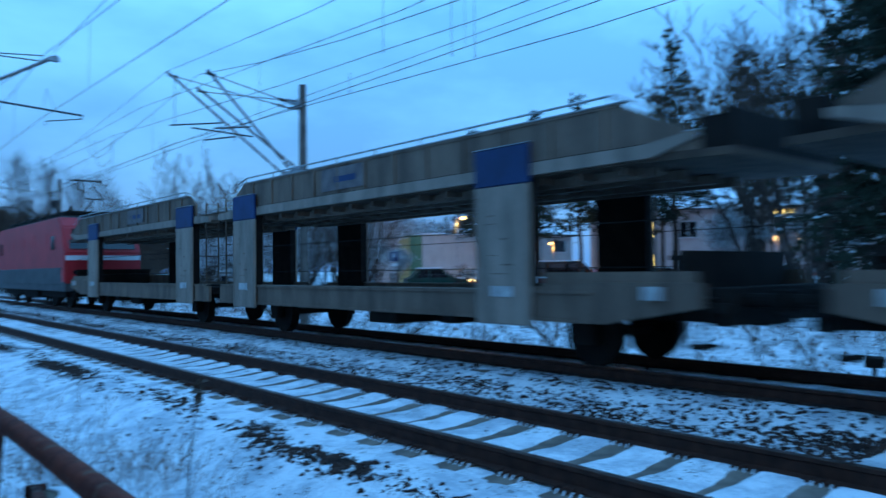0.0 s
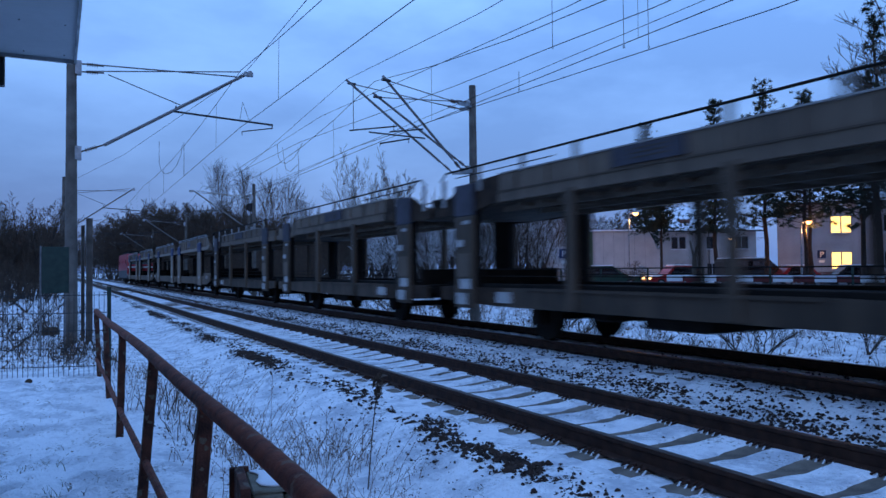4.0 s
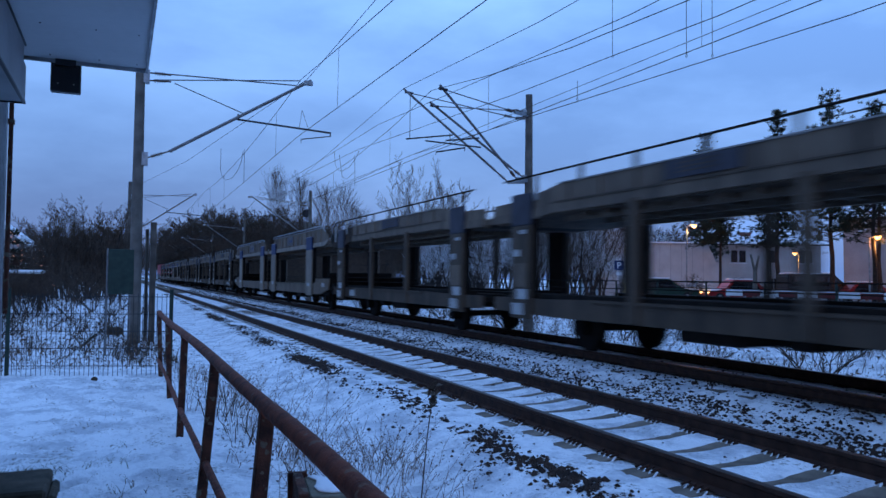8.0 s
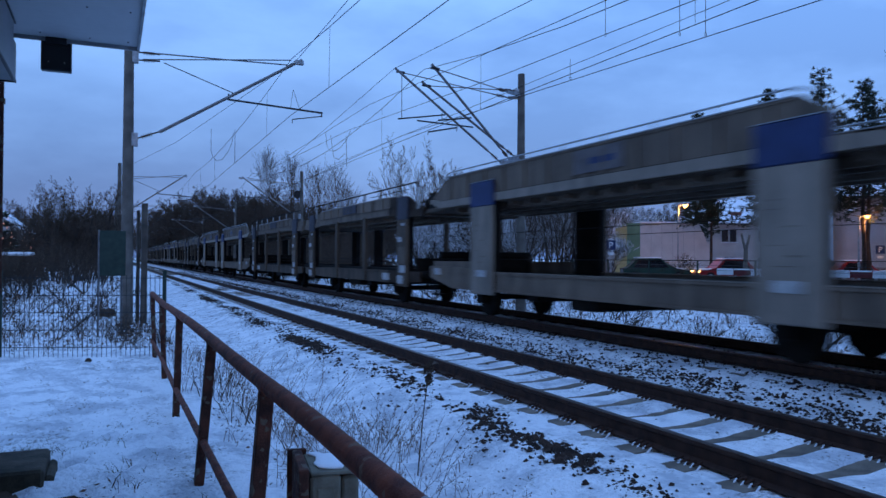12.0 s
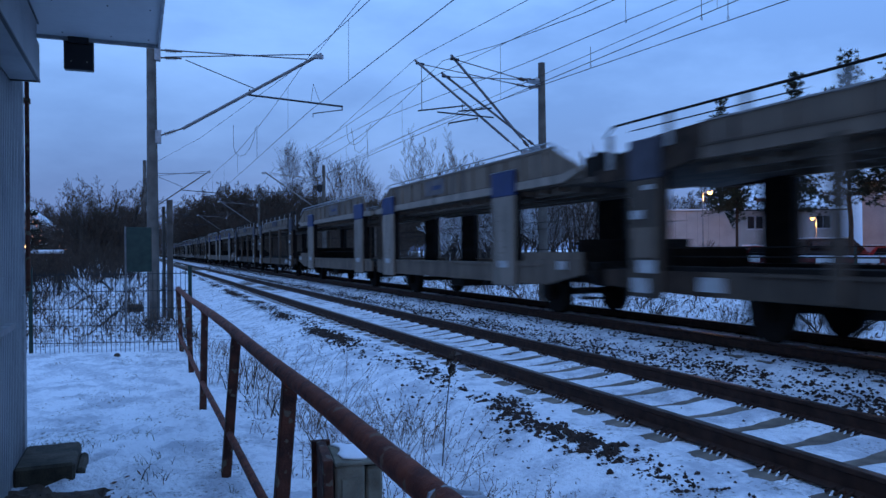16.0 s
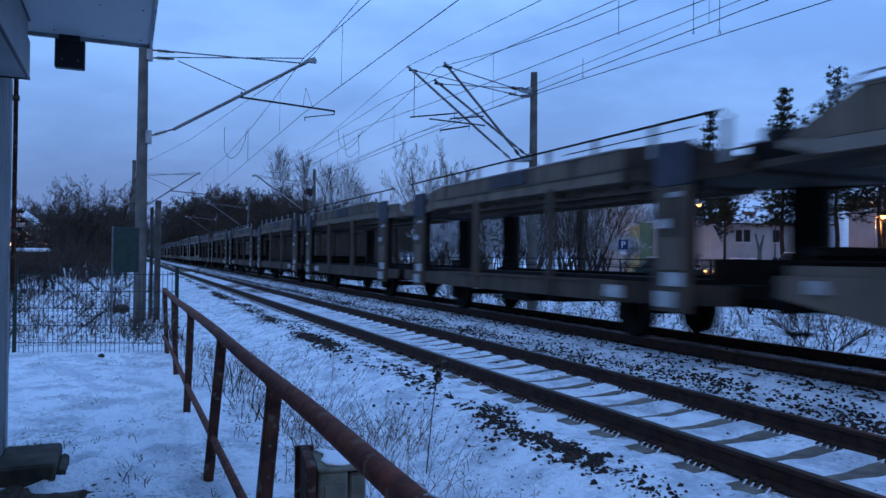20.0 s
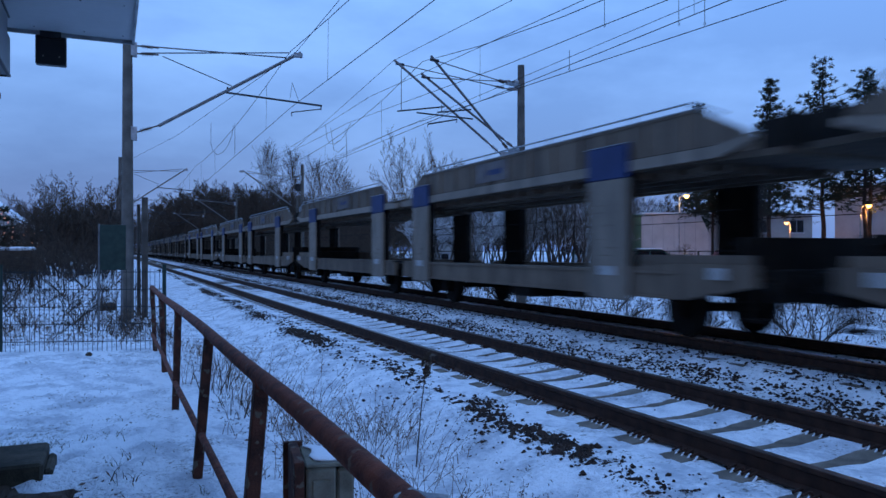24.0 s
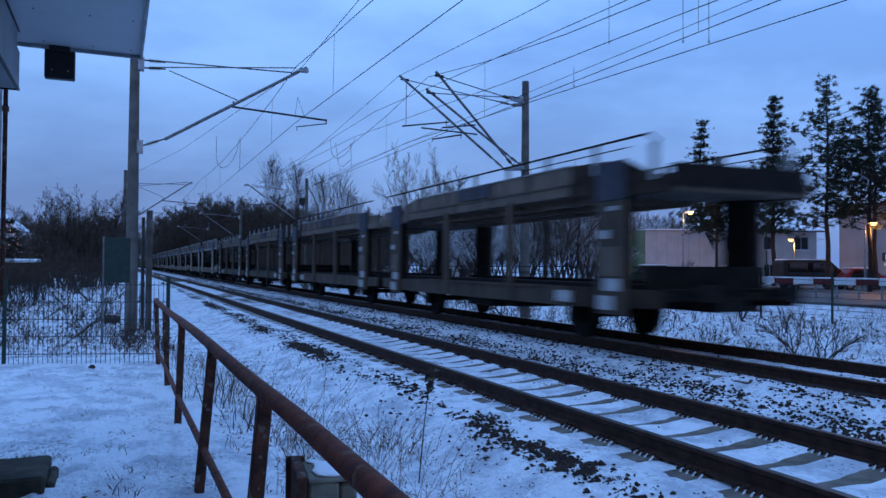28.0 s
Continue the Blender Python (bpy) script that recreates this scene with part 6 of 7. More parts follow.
def tufts(name, label, mat, rows, seed, wide=0.0026):
    """Stalks: rows of (x0, x1, y0, y1, count of tufts, height, stalks)."""
    rng = random.Random(seed)
    v, f = [], []
    for x0, x1, y0, y1, count, h, n in rows:
        for _ in range(count):
            x, y = rng.uniform(x0, x1), rng.uniform(y0, y1)
            z = ground_z(x, y) - 0.02
            hh = h * rng.uniform(0.4, 1.25)
            for _ in range(int(n * rng.uniform(0.5, 1.5))):
                a, l = rng.uniform(0, 6.28), hh * rng.uniform(0.5, 1.1)
                p = Vector((x + rng.gauss(0, 0.07), y + rng.gauss(0, 0.07), z))
                d = Vector((math.cos(a) * rng.uniform(0.05, 0.55), math.sin(a) * rng.uniform(0.05, 0.55), 1)).normalized()
                s = Vector((-math.sin(a + 1), math.cos(a + 1), 0)) * wide * (1 + y / 25)
                m = p + d * l * 0.55
                e = m + (d + Vector((math.cos(a), math.sin(a), -0.2)) * 0.45).normalized() * l * 0.5
                k = len(v)
                v.extend((p - s, p + s, m + s * 0.8, m - s * 0.8, e))
                f.extend(((k, k + 1, k + 2, k + 3), (k + 3, k + 2, k + 4)))
                if rng.random() < 0.35:
                    k = len(v)
                    g = m + Vector((rng.gauss(0, 0.06), rng.gauss(0, 0.06), rng.uniform(0.02, 0.1)))
                    v.extend((m - s * 0.6, m + s * 0.6, g))
                    f.append((k, k + 1, k + 2))
    tagged(raw(name, v, f, mat), label, "grass", kind="stuff")


tufts("dry_grass", "dry brown grass and weeds poking out of the snow", DRY_GRASS, [(0.95, 1.6, 5.5, 9.5, 12, 0.40, 6), (1.0, 2.4, 3.2, 6.0, 9, 0.22, 6), (0.8, 1.4, 9.5, 14, 26, 0.36, 8), (1.2, 2.3, 6.0, 14, 9, 0.3, 6), (2.3, 2.8, 3.0, 30, 16, 0.15, 5), (-3.2, 1.2, 14.4, 22, 110, 0.30, 6), (-7, -2, 17, 30, 70, 0.35, 8), (12.2, 21, 5, 45, 620, 0.40, 9), (21, 27, 8, 45, 260, 0.6, 9), (11.6, 13.5, 5, 70, 160, 0.3, 8), (2.3, 2.9, 3.0, 8.0, 14, 0.22, 6)], 6)
tufts("winter_grass", "short yellow-green grass blades in the snow", GREEN_GRASS, [(-0.9, 0.7, 5.0, 10, 26, 0.045, 5), (-0.92, -0.5, 6.9, 7.3, 26, 0.07, 12), (-0.2, 0.6, 4.2, 5.6, 5, 0.08, 6), (-0.05, 0.15, 6.3, 6.6, 2, 0.10, 8), (-0.2, 0.05, 7.1, 7.5, 4, 0.10, 12), (-1.0, -0.4, 4.6, 5.7, 16, 0.05, 6)], 9, 0.0028)
tufts("weed_stalks", "dark brown upright weed stalks", TWIG, [(-3.4, 1.1, 14.2, 24, 55, 0.32, 4), (-0.2, 1.1, 15, 20, 24, 0.5, 6), (-0.4, 1.2, 18, 30, 30, 0.5, 6), (-6.0, 0.4, 20, 32, 60, 0.5, 6), (12.8, 22, 6, 40, 260, 0.8, 5), (11.5, 13.6, 3, 30, 190, 0.26, 6), (1.0, 1.9, 6.6, 11.0, 16, 0.5, 4)], 21, 0.005)
tufts("dry_grass", "dark dead weeds lying on the snow beside the step", TWIG, [(-0.15, 0.12, 5.75, 5.95, 3, 0.12, 6), (-0.3, 0.3, 6.1, 6.7, 4, 0.08, 2), (0.45, 0.75, 5.6, 6.1, 2, 0.14, 4), (-0.95, -0.35, 6.95, 7.25, 12, 0.06, 6)], 27, 0.004)


def weed_clumps():
    """Branched dry weeds with seed heads along the bank below the railing."""
    rng = random.Random(77)
    v, f = [], []
    clumps = [(1.75, 7.4, 0.75, 8), (1.60, 7.9, 0.85, 8), (1.95, 7.8, 0.7, 7), (1.45, 8.5, 0.7, 8), (1.85, 8.8, 0.6, 7), (2.1, 6.2, 0.7, 9), (2.3, 5.6, 0.6, 8), (1.8, 6.6, 0.6, 10), (2.0, 5.0, 0.55, 9), (1.6, 4.9, 0.4, 14), (1.35, 5.9, 0.35, 16), (1.5, 7.0, 0.35, 14), (2.4, 4.2, 0.35, 14), (2.1, 3.9, 0.3, 12), (1.5, 10.4, 0.5, 16), (1.75, 11.0, 0.5, 14), (1.4, 9.5, 0.55, 12), (1.5, 12.0, 0.5, 12), (1.35, 8.9, 0.4, 8), (2.35, 7.0, 0.40, 18), (2.55, 7.1, 0.42, 16), (2.2, 6.8, 0.45, 12), (2.5, 6.6, 0.3, 12), (2.7, 6.9, 0.32, 10), (1.9, 5.2, 0.35, 8), (2.3, 4.6, 0.3, 8), (1.5, 5.6, 0.45, 10), (1.65, 6.3, 0.5, 10)]
    for x, y, h, n in clumps:
        for _ in range(n):
            p = Vector((x + rng.gauss(0, 0.11), y + rng.gauss(0, 0.18), 0))
            p.z = ground_z(p.x, p.y) - 0.02
            a, lean, L = rng.gauss(0.5, 1.3), rng.uniform(0.1, 0.95), h * rng.uniform(0.45, 1.2)
            d = Vector((math.cos(a) * lean, math.sin(a) * lean, 1)).normalized()
            m = p + d * L * 0.55
            e = m + (d + Vector((math.cos(a), math.sin(a), 0)) * 0.3).normalized() * L * 0.45
            limb(v, f, p, m, 0.0026, 0.0021, 3), limb(v, f, m, e, 0.0021, 0.0014, 3)
            for _ in range(rng.randint(2, 6)):
                s = m.lerp(e, rng.uniform(-0.3, 1.0))
                t = s + (d + Vector((rng.gauss(0, 0.6), rng.gauss(0, 0.6), rng.uniform(-0.1, 0.5)))).normalized() * L * rng.uniform(0.06, 0.20)
                limb(v, f, s, t, 0.0018, 0.0012, 3)
                for _ in range(2):
                    k, c = len(v), t + Vector((rng.gauss(0, 0.012), rng.gauss(0, 0.012), rng.gauss(0, 0.012)))
                    for _ in range(3):
                        v.append(c + Vector((rng.gauss(0, 0.007), rng.gauss(0, 0.007), rng.gauss(0, 0.007))))
                    f.append((k, k + 1, k + 2))
    tagged(raw("dry_weeds", v, f, DRY_GRASS), "branched dry weeds with seed heads below the railing", "weeds", kind="stuff")


weed_clumps()


def litter(name, label, mat, rows, seed):
    """Withered leaves and bits of weed on the snow and on low stems: rows of (x0, x1, y0, y1, count, height, size)."""
    rng = random.Random(seed)
    v, f = [], []
    for x0, x1, y0, y1, count, h, size in rows:
        for _ in range(count):
            x, y = rng.uniform(x0, x1), rng.uniform(y0, y1)
            if noise.noise((x * 1.3, y * 1.0, 6.0)) + rng.gauss(0, 0.25) < 0.0:
                continue
            z = ground_z(x, y) + 0.02 + h * rng.random() ** 2.2
            s = size * rng.uniform(0.5, 1.5)
            c = Vector((x, y, z))
            k = len(v)
            d = Vector((rng.gauss(0, 1), rng.gauss(0, 1), rng.gauss(0, 0.8))).normalized()
            e = d.cross(Vector((rng.gauss(0, 1), rng.gauss(0, 1), rng.gauss(0, 1)))).normalized()
            v.extend((c - d * s, c + e * s * 0.45, c + d * s, c - e * s * 0.35))
            f.append((k, k + 1, k + 2, k + 3))
    tagged(raw(name, v, f, mat), label, "weeds", kind="stuff")


litter("withered_weeds", "withered brown leaves and weeds on the snow", DRY_GRASS, [(-4.5, 1.1, 14.0, 27, 2900, 0.4, 0.034), (-4.0, 0.6, 24, 36, 1800, 0.6, 0.045), (11.4, 22, 1.5, 45, 5500, 0.35, 0.05), (0.9, 2.3, 3.2, 14, 700, 0.25, 0.018), (-0.9, 0.6, 4.0, 13, 160, 0.02, 0.012), (-0.2, 0.15, 5.2, 6.0, 70, 0.03, 0.022)], 31)
litter("dark_leaf_litter", "dark wet leaf litter between the weeds", TWIG, [(-4.5, 1.1, 14.0, 27, 600, 0.35, 0.030), (-0.6, 1.1, 15.0, 21, 500, 0.35, 0.035), (-5.5, 0.6, 20, 32, 800, 0.45, 0.045), (11.4, 22, 1.5, 45, 5500, 0.4, 0.05), (0.9, 2.3, 3.2, 14, 400, 0.2, 0.018), (1.0, 3.3, 3.0, 40, 9000, 0.03, 0.013), (-0.9, 0.7, 3.5, 13, 260, 0.02, 0.011)], 32)


def build_stalk():
    bm = tubes(((0, 0, -0.05), (0.05, 0.0, 0.50), 0.006, 0.005, 6), ((0.05, 0.0, 0.50), (0.12, 0.02, 0.95), 0.005, 0.004, 6))
    part("stem", bm, TWIG, stake)
    rng = random.Random(4)
    v, f = [], []
    for _ in range(70):
        z = rng.uniform(0.78, 0.97)
        c = Vector((0.112 + rng.gauss(0, 0.018), 0.01 + rng.gauss(0, 0.018), z))
        k = len(v)
        for _ in range(3):
            v.append(c + Vector((rng.gauss(0, 0.02), rng.gauss(0, 0.02), rng.gauss(0, 0.02))))
        f.append((k, k + 1, k + 2))
    raw("seed_head", v, f, TWIG, stake)


build_stalk()


# ---- buildings across the line ----
def facade(b, w, h, d, mat, plinth=None):
    """A block in its own space: front along x at y = 0, depth to +y."""
    part("wall", boxes((0, w, 0, d, -0.5, h)), mat, b)
    if plinth:
        part("plinth", boxes((-0.03, w + 0.03, -0.03, d, -0.5, 0.9)), plinth, b)


def window(b, x, z, w, h, lit=False, panes=2, y=0.0):
    f = part("window", boxes((x - w / 2, x + w / 2, y - 0.04, y + 0.02, z - h / 2, z + h / 2)), LIT_WINDOW if lit else GLASS, b, "warm lit window" if lit else "")
    bars = [(x - w / 2 - 0.06, x - w / 2, y - 0.07, y, z - h / 2 - 0.06, z + h / 2 + 0.06), (x + w / 2, x + w / 2 + 0.06, y - 0.07, y, z - h / 2 - 0.06, z + h / 2 + 0.06), (x - w / 2, x + w / 2, y - 0.07, y, z + h / 2, z + h / 2 + 0.06), (x - w / 2, x + w / 2, y - 0.07, y, z - h / 2 - 0.06, z - h / 2)]
    for i in range(1, panes):
        c = x - w / 2 + w * i / panes
        bars.append((c - 0.05, c + 0.05, y - 0.065, y, z - h / 2, z + h / 2))
    part("frame", boxes(*bars), GALV, f)
    part("sill", boxes((x - w / 2 - 0.1, x + w / 2 + 0.1, y - 0.14, y, z - h / 2 - 0.11, z - h / 2 - 0.06)), OLD_SNOW, f)


TURN = -24.2


def build_warehouse():
    b = thing("warehouse", "flat-roofed pale warehouse with a yellow and green section", "building")
    b.matrix_basis = pose(35.6, 55.2, 0.0, 0, 0, TURN)
    part("wall", boxes((7.55, 12.7, 0, 9, -0.5, 4.72)), SHEET_WALL, b)
    part("end_bay", made((prism, [(12.7, -0.5), (14.2, -0.5), (14.1, 1.2), (13.7, 2.5), (13.2, 3.7), (12.7, 4.72)], 0.1, 8.9, "y")), SHEET_WALL, b)
    part("yellow_bay", boxes((5.35, 6.40, 0.1, 9, -0.5, 4.55)), YELLOW_WALL, b, "dull yellow cladding")
    part("green_bay", boxes((6.40, 7.55, 0.05, 9, -0.5, 4.68)), GREEN_WALL, b, "green cladding strip")
    part("grey_bay", boxes((3.2, 5.35, 0.2, 9, -0.5, 4.3)), SHEET_WALL, b)
    part("plinth", boxes((7.55, 13.8, -0.05, 0, -0.5, 0.5)), SLAB, b)
    part("roof_snow", boxes((7.5, 12.8, -0.1, 9.1, 4.73, 4.83, 0.04)), SNOW, b, "flat layer of snow")
    part("parapet", boxes((7.5, 12.7, -0.06, 0.0, 4.62, 4.72)), GALV, b)
    seams = bmesh.new()
    for k in range(1, 6):
        box(seams, 7.55 + 0.95 * k - 0.02, 7.55 + 0.95 * k + 0.02, -0.012, 0, 0.5, 4.62)
    part("seam", seams, GALV, b, "panel joints of the cladding")


def hip_roof(bm, w, d, z, rise, over=0.5, ridge=0.45):
    a = [(-over, -over, z), (w + over, -over, z), (w + over, d + over, z), (-over, d + over, z)]
    r = [(w * (0.5 - ridge / 2), d / 2, z + rise), (w * (0.5 + ridge / 2), d / 2, z + rise)]
    vs = [bm.verts.new(p) for p in a + r]
    lo = [bm.verts.new((x, y, zz - 0.18)) for x, y, zz in a]
    for q in ((0, 1, 5, 4), (1, 2, 5), (2, 3, 4, 5), (3, 0, 4)):
        bm.faces.new([vs[i] for i in q])
    for i in range(4):
        bm.faces.new((vs[i], lo[i], lo[(i + 1) % 4], vs[(i + 1) % 4]))
    bm.faces.new(lo[::-1])


def build_villa():
    b = thing("house", "white plastered house with a snow-covered hipped roof and chimney", "house")
    b.matrix_basis = pose(53.1, 55.1, 0.0, 0, 0, TURN)
    w = 10.1
    facade(b, w, 5.0, 9, PLASTER)
    bm = bmesh.new()
    hip_roof(bm, w, 9, 5.15, 2.6)
    part("roof", bm, SNOW, b, "hipped roof under snow")
    part("gutter", boxes((-0.55, w + 0.55, -0.62, -0.5, 4.93, 5.05)), DARK_STEEL, b)
    part("chimney", boxes((2.7, 3.7, 0.9, 1.5, 5.2, 6.15), (2.6, 3.8, 0.8, 1.6, 6.15, 6.25)), BRICK_BAND, b)
    for x in (1.7, 2.5, 5.3, 8.2, 8.9):
        window(b, x, 3.85, 0.62, 1.15, panes=1)
    for x in (2.1, 5.5, 8.5):
        window(b, x, 1.1, 1.0, 1.3)
    part("drain_pipe", tubes(((5.2, -0.08, 0), (5.2, -0.08, 5.0), 0.05, 0.05, 8)), DARK_STEEL, b)
    

def build_apartment():
    b = thing("apartment_house", "warm-plastered apartment house with two lit windows and a snowy roof", "building")
    b.matrix_basis = pose(53.36, 41.53, 0.0, 0, 0, -54)
    w = 27
    facade(b, w, 6.5, 10, PINK_PLASTER, BRICK_BAND)
    bm = bmesh.new()
    hip_roof(bm, w, 10, 6.65, 2.6, 0.5, 0.75)
    part("roof", bm, SNOW, b, "roof under snow")
    for x in (4.7, 8.4, 12.0, 19.0):
        for z in (4.75, 1.85):
            window(b, x, z, 1.4, 1.3, lit=(x == 4.7))
    window(b, 16.2, 6.1, 1.5, 0.4, lit=True, panes=1)
    part("entrance_light", boxes((15.5, 17.4, -0.15, -0.05, 3.72, 3.90, 0.02)), LIT_WINDOW, b, "warm lit strip above an entrance")
    for x in (15.5, 17.4):
        part("entrance_lamp", tubes(((x, -0.25, 3.6), (x, -0.25, 4.0), 0.22, 0.22, 10)), SODIUM, b, "glowing round entrance lamp")
    part("gutter", boxes((-0.5, w + 0.5, -0.62, -0.5, 6.42, 6.54)), DARK_STEEL, b)


def build_shed():
    b = thing("shed", "small white shed with a snow-covered pitched roof", "shed")
    b.matrix_basis = pose(27.3, 63.5, -0.1, 0, 0, -18)
    part("wall", boxes((0, 4.8, 0, 5, -0.5, 2.7)), PLASTER, b)
    part("roof", made((prism, [(-0.3, 2.6), (5.1, 2.6), (5.1, 2.8), (2.4, 4.0), (-0.3, 2.8)], -0.3, 5.3, "y")), SNOW, b)
    part("wall_stripe", boxes((0, 4.8, -0.02, 0, 1.5, 1.56)), DARK_STEEL, b)
    for x in (1.2, 2.6, 3.9):
        window(b, x, 0.9, 0.7, 0.8, panes=1)


def build_left_house():
    b = thing("house", "small house with steep snow-covered roof behind garden conifers", "house")
    b.matrix_basis = pose(-11.6, 52.0, 0.45, 0, 0, 0)
    part("wall", boxes((0, 6.6, 0, 8, -0.5, 2.5)), PLASTER, b)
    part("gable", made((prism, [(0, 2.5), (6.6, 2.5), (3.3, 5.0)], 0.0, 8, "y")), PLASTER, b)
    for pts in ([(-0.4, 2.30), (3.3, 5.12), (3.3, 5.32), (-0.4, 2.5)], [(7.0, 2.30), (3.3, 5.12), (3.3, 5.32), (7.0, 2.5)]):
        part("roof", made((prism, pts, -0.4, 8.4, "y")), SNOW, b)
    window(b, 4.6, 1.2, 1.0, 1.1)
    h = thing("garden_pergola", "dark timber garden pergola with snow on its beam", "pergola")
    part("body", boxes((-9.0, -2.65, 31.0, 31.3, 1.28, 1.50), (-2.8, -2.68, 31.05, 31.2, -0.6, 1.3), (-5.0, -4.88, 31.05, 31.2, -0.6, 1.3), (-7.6, -7.48, 31.05, 31.2, -0.6, 1.3)), SOIL, h)
    part("snow_cap", boxes((-9.05, -2.6, 30.95, 31.35, 1.5, 1.64, 0.05)), OLD_SNOW, h)


build_warehouse(), build_villa(), build_apartment(), build_shed(), build_left_house()

def fairy_lights(x, y, h, seed):
    """A string of small warm bulbs wound round a conifer."""
    rng = random.Random(seed)
    b = thing("fairy_light_string", "string of small warm fairy lights on a garden conifer", "fairy lights", "garden lights")
    z0 = ground_z(x, y) - 0.7
    b.matrix_basis = pose(x, y, z0)
    bm = bmesh.new()
    bmesh.ops.create_icosphere(bm, subdivisions=1, radius=0.032)
    first, wire_pts = None, []
    for i in range(46):
        f = 0.12 + 0.80 * i / 46
        a, r = i * 1.9, h * 0.30 * (1 - f) + 0.08
        p = (r * math.cos(a) * rng.uniform(0.7, 1.05), r * math.sin(a) * rng.uniform(0.7, 1.05), h * f)
        wire_pts.append(p)
        if first is None:
            first = bulb = part("bulb", bm, FAIRY, b)
        else:
            bulb = new("bulb", first.data)
            bulb.parent = b
        bulb.location = p
    part("cable", made((path_tube, wire_pts, 0.006, 4)), WIRE, b)


fairy_lights(-5.3, 45.4, 4.5, 1)
fairy_lights(-3.95, 45.0, 3.7, 2)
gl = thing("garden_lamp", "bright warm lamp on a short garden post", "lamp")
gl.matrix_basis = pose(-5.5, 44.3, ground_z(-5.5, 44.3) - 0.7)
part("post", tubes(((0, 0, 0), (0, 0, 2.2), 0.03, 0.03, 8)), DARK_STEEL, gl)
part("lit_globe", tubes(((0, 0, 2.2), (0, 0, 2.34), 0.07, 0.07, 10)), SODIUM, gl, "glowing warm globe")


# ---- street furniture, cars ----
def pollard(x, y):
    """A pale trunk cut back to two stubs."""
    t = thing("pollarded_trunk", "pale forked trunk cut back to two stubs", "tree")
    t.matrix_basis = pose(x, y, ground_z(x, y), 0, 0, -35)
    part("trunk", tubes(((0, 0, -0.3), (0.03, 0, 2.1), 0.17, 0.12, 10)), SLAB, t)
    part("branch_stub", tubes(((0.03, 0, 2.0), (-0.22, 0, 3.1), 0.09, 0.06, 8)), SLAB, t)
    part("branch_stub", tubes(((0.03, 0, 2.0), (0.26, 0, 3.0), 0.09, 0.06, 8)), SLAB, t)


pollard(35.4, 33.6)


def street_lamp(x, y, h, arm, watts, post=GALV):
    s = thing("street_lamp", "lit street lamp with a sodium-orange head on a slim post", "street lamp", "street lamps")
    z = ground_z(x, y)
    s.matrix_basis = pose(x, y, z)
    part("post", tubes(((0, 0, -0.3), (0, 0, h - 0.2), 0.07, 0.045, 10), ((0, 0, h - 0.2), (arm, -arm * 0.4, h), 0.035, 0.03, 8)), post, s)
    bm = made((tube, (arm, -arm * 0.4, h - 0.06), (arm, -arm * 0.4, h + 0.05), 0.22, 0.08, 12))
    head = part("head", bm, DARK_STEEL, s)
    bm = made((tube, (arm, -arm * 0.4, h - 0.27), (arm, -arm * 0.4, h - 0.065), 0.08, 0.21, 14))
    part("lit_bowl", bm, SODIUM, head, "glowing orange bowl")
    li = bpy.data.lights.new("street_light", "POINT")
    li.energy, li.color, li.shadow_soft_size = watts, (1.0, 0.42, 0.11), 0.2
    lo = new("street_light", li)
    lo.location = (x + arm, y - arm * 0.4, z + h - 0.62)


street_lamp(38.4, 42.8, 5.65, 0.5, 430)
street_lamp(42.1, 31.0, 4.35, 0.5, 300)
street_lamp(50.3, 43.2, 3.85, -0.3, 150)


def parking_sign(x, y, turn, k=1.0):
    s = thing("parking_sign", "square blue parking sign with a white P on a post", "traffic sign", "parking signs")
    s.matrix_basis = pose(x, y, ground_z(x, y), 0, 0, turn) @ Matrix.Scale(k, 4)
    part("post", tubes(((0, 0.03, -0.3), (0, 0.03, 3.0), 0.03, 0.03, 8)), GALV, s)
    plate = part("plate", boxes((-0.32, 0.32, -0.02, 0.0, 2.35, 3.0, 0.005)), SIGN_BLUE, s)
    cu = bpy.data.curves.new("letter", "FONT")
    cu.body, cu.size, cu.extrude, cu.align_x = "P", 0.62, 0.004, "CENTER"
    tmp = new("letter", cu)
    me = bpy.data.meshes.new_from_object(tmp)
    bpy.data.objects.remove(tmp)
    me.materials.append(WHITE_PAINT)
    t = new("letter", me)
    t.parent = plate
    t.matrix_basis = pose(0, -0.028, 2.46, 90, 0, 0)
    part("lower_plate", boxes((-0.2, 0.2, -0.02, 0.0, 2.0, 2.2)), WHITE_PAINT, s)


parking_sign(27.9, 37.0, -36, 0.9)
parking_sign(44.8, 31.5, -40, 0.82)


car_park = part("car_park", boxes((27.2, 60.0, 8.0, 46.0, -0.06, 0.03)), WET_TAR)
tagged(car_park, "dark slushy asphalt car park", "car park", kind="structure")


def build_barrier():
    """Red and white boards in a row, snow on their top edge."""
    p, step = Vector((30.7, 31.15)), Vector((0.1925, -1.013))
    for i in range(17):
        a, b = p + step * i, p + step * (i + 0.98)
        L = (b - a).length
        s = thing("barrier_board", "red barrier board on a post, edge dusted with snow" if i % 2 else "white barrier board on a post, edge dusted with snow", "barrier", "barrier along the car park")
        s.matrix_basis = pose(a.x, a.y, ground_z(a.x, a.y), 0, 0, math.degrees(math.atan2(b.y - a.y, b.x - a.x)))
        part("board", boxes((0, L, -0.02, 0.02, 0.66, 0.94, 0.006)), SIGN_RED if i % 2 else WHITE_PAINT, s)
        part("post", boxes((0.05, 0.13, 0.02, 0.10, -0.3, 0.95)), GALV, s)
        part("snow_edge", boxes((0.02, L - 0.02, -0.04, 0.04, 0.94, 1.01, 0.012)), SNOW, s)


build_barrier()


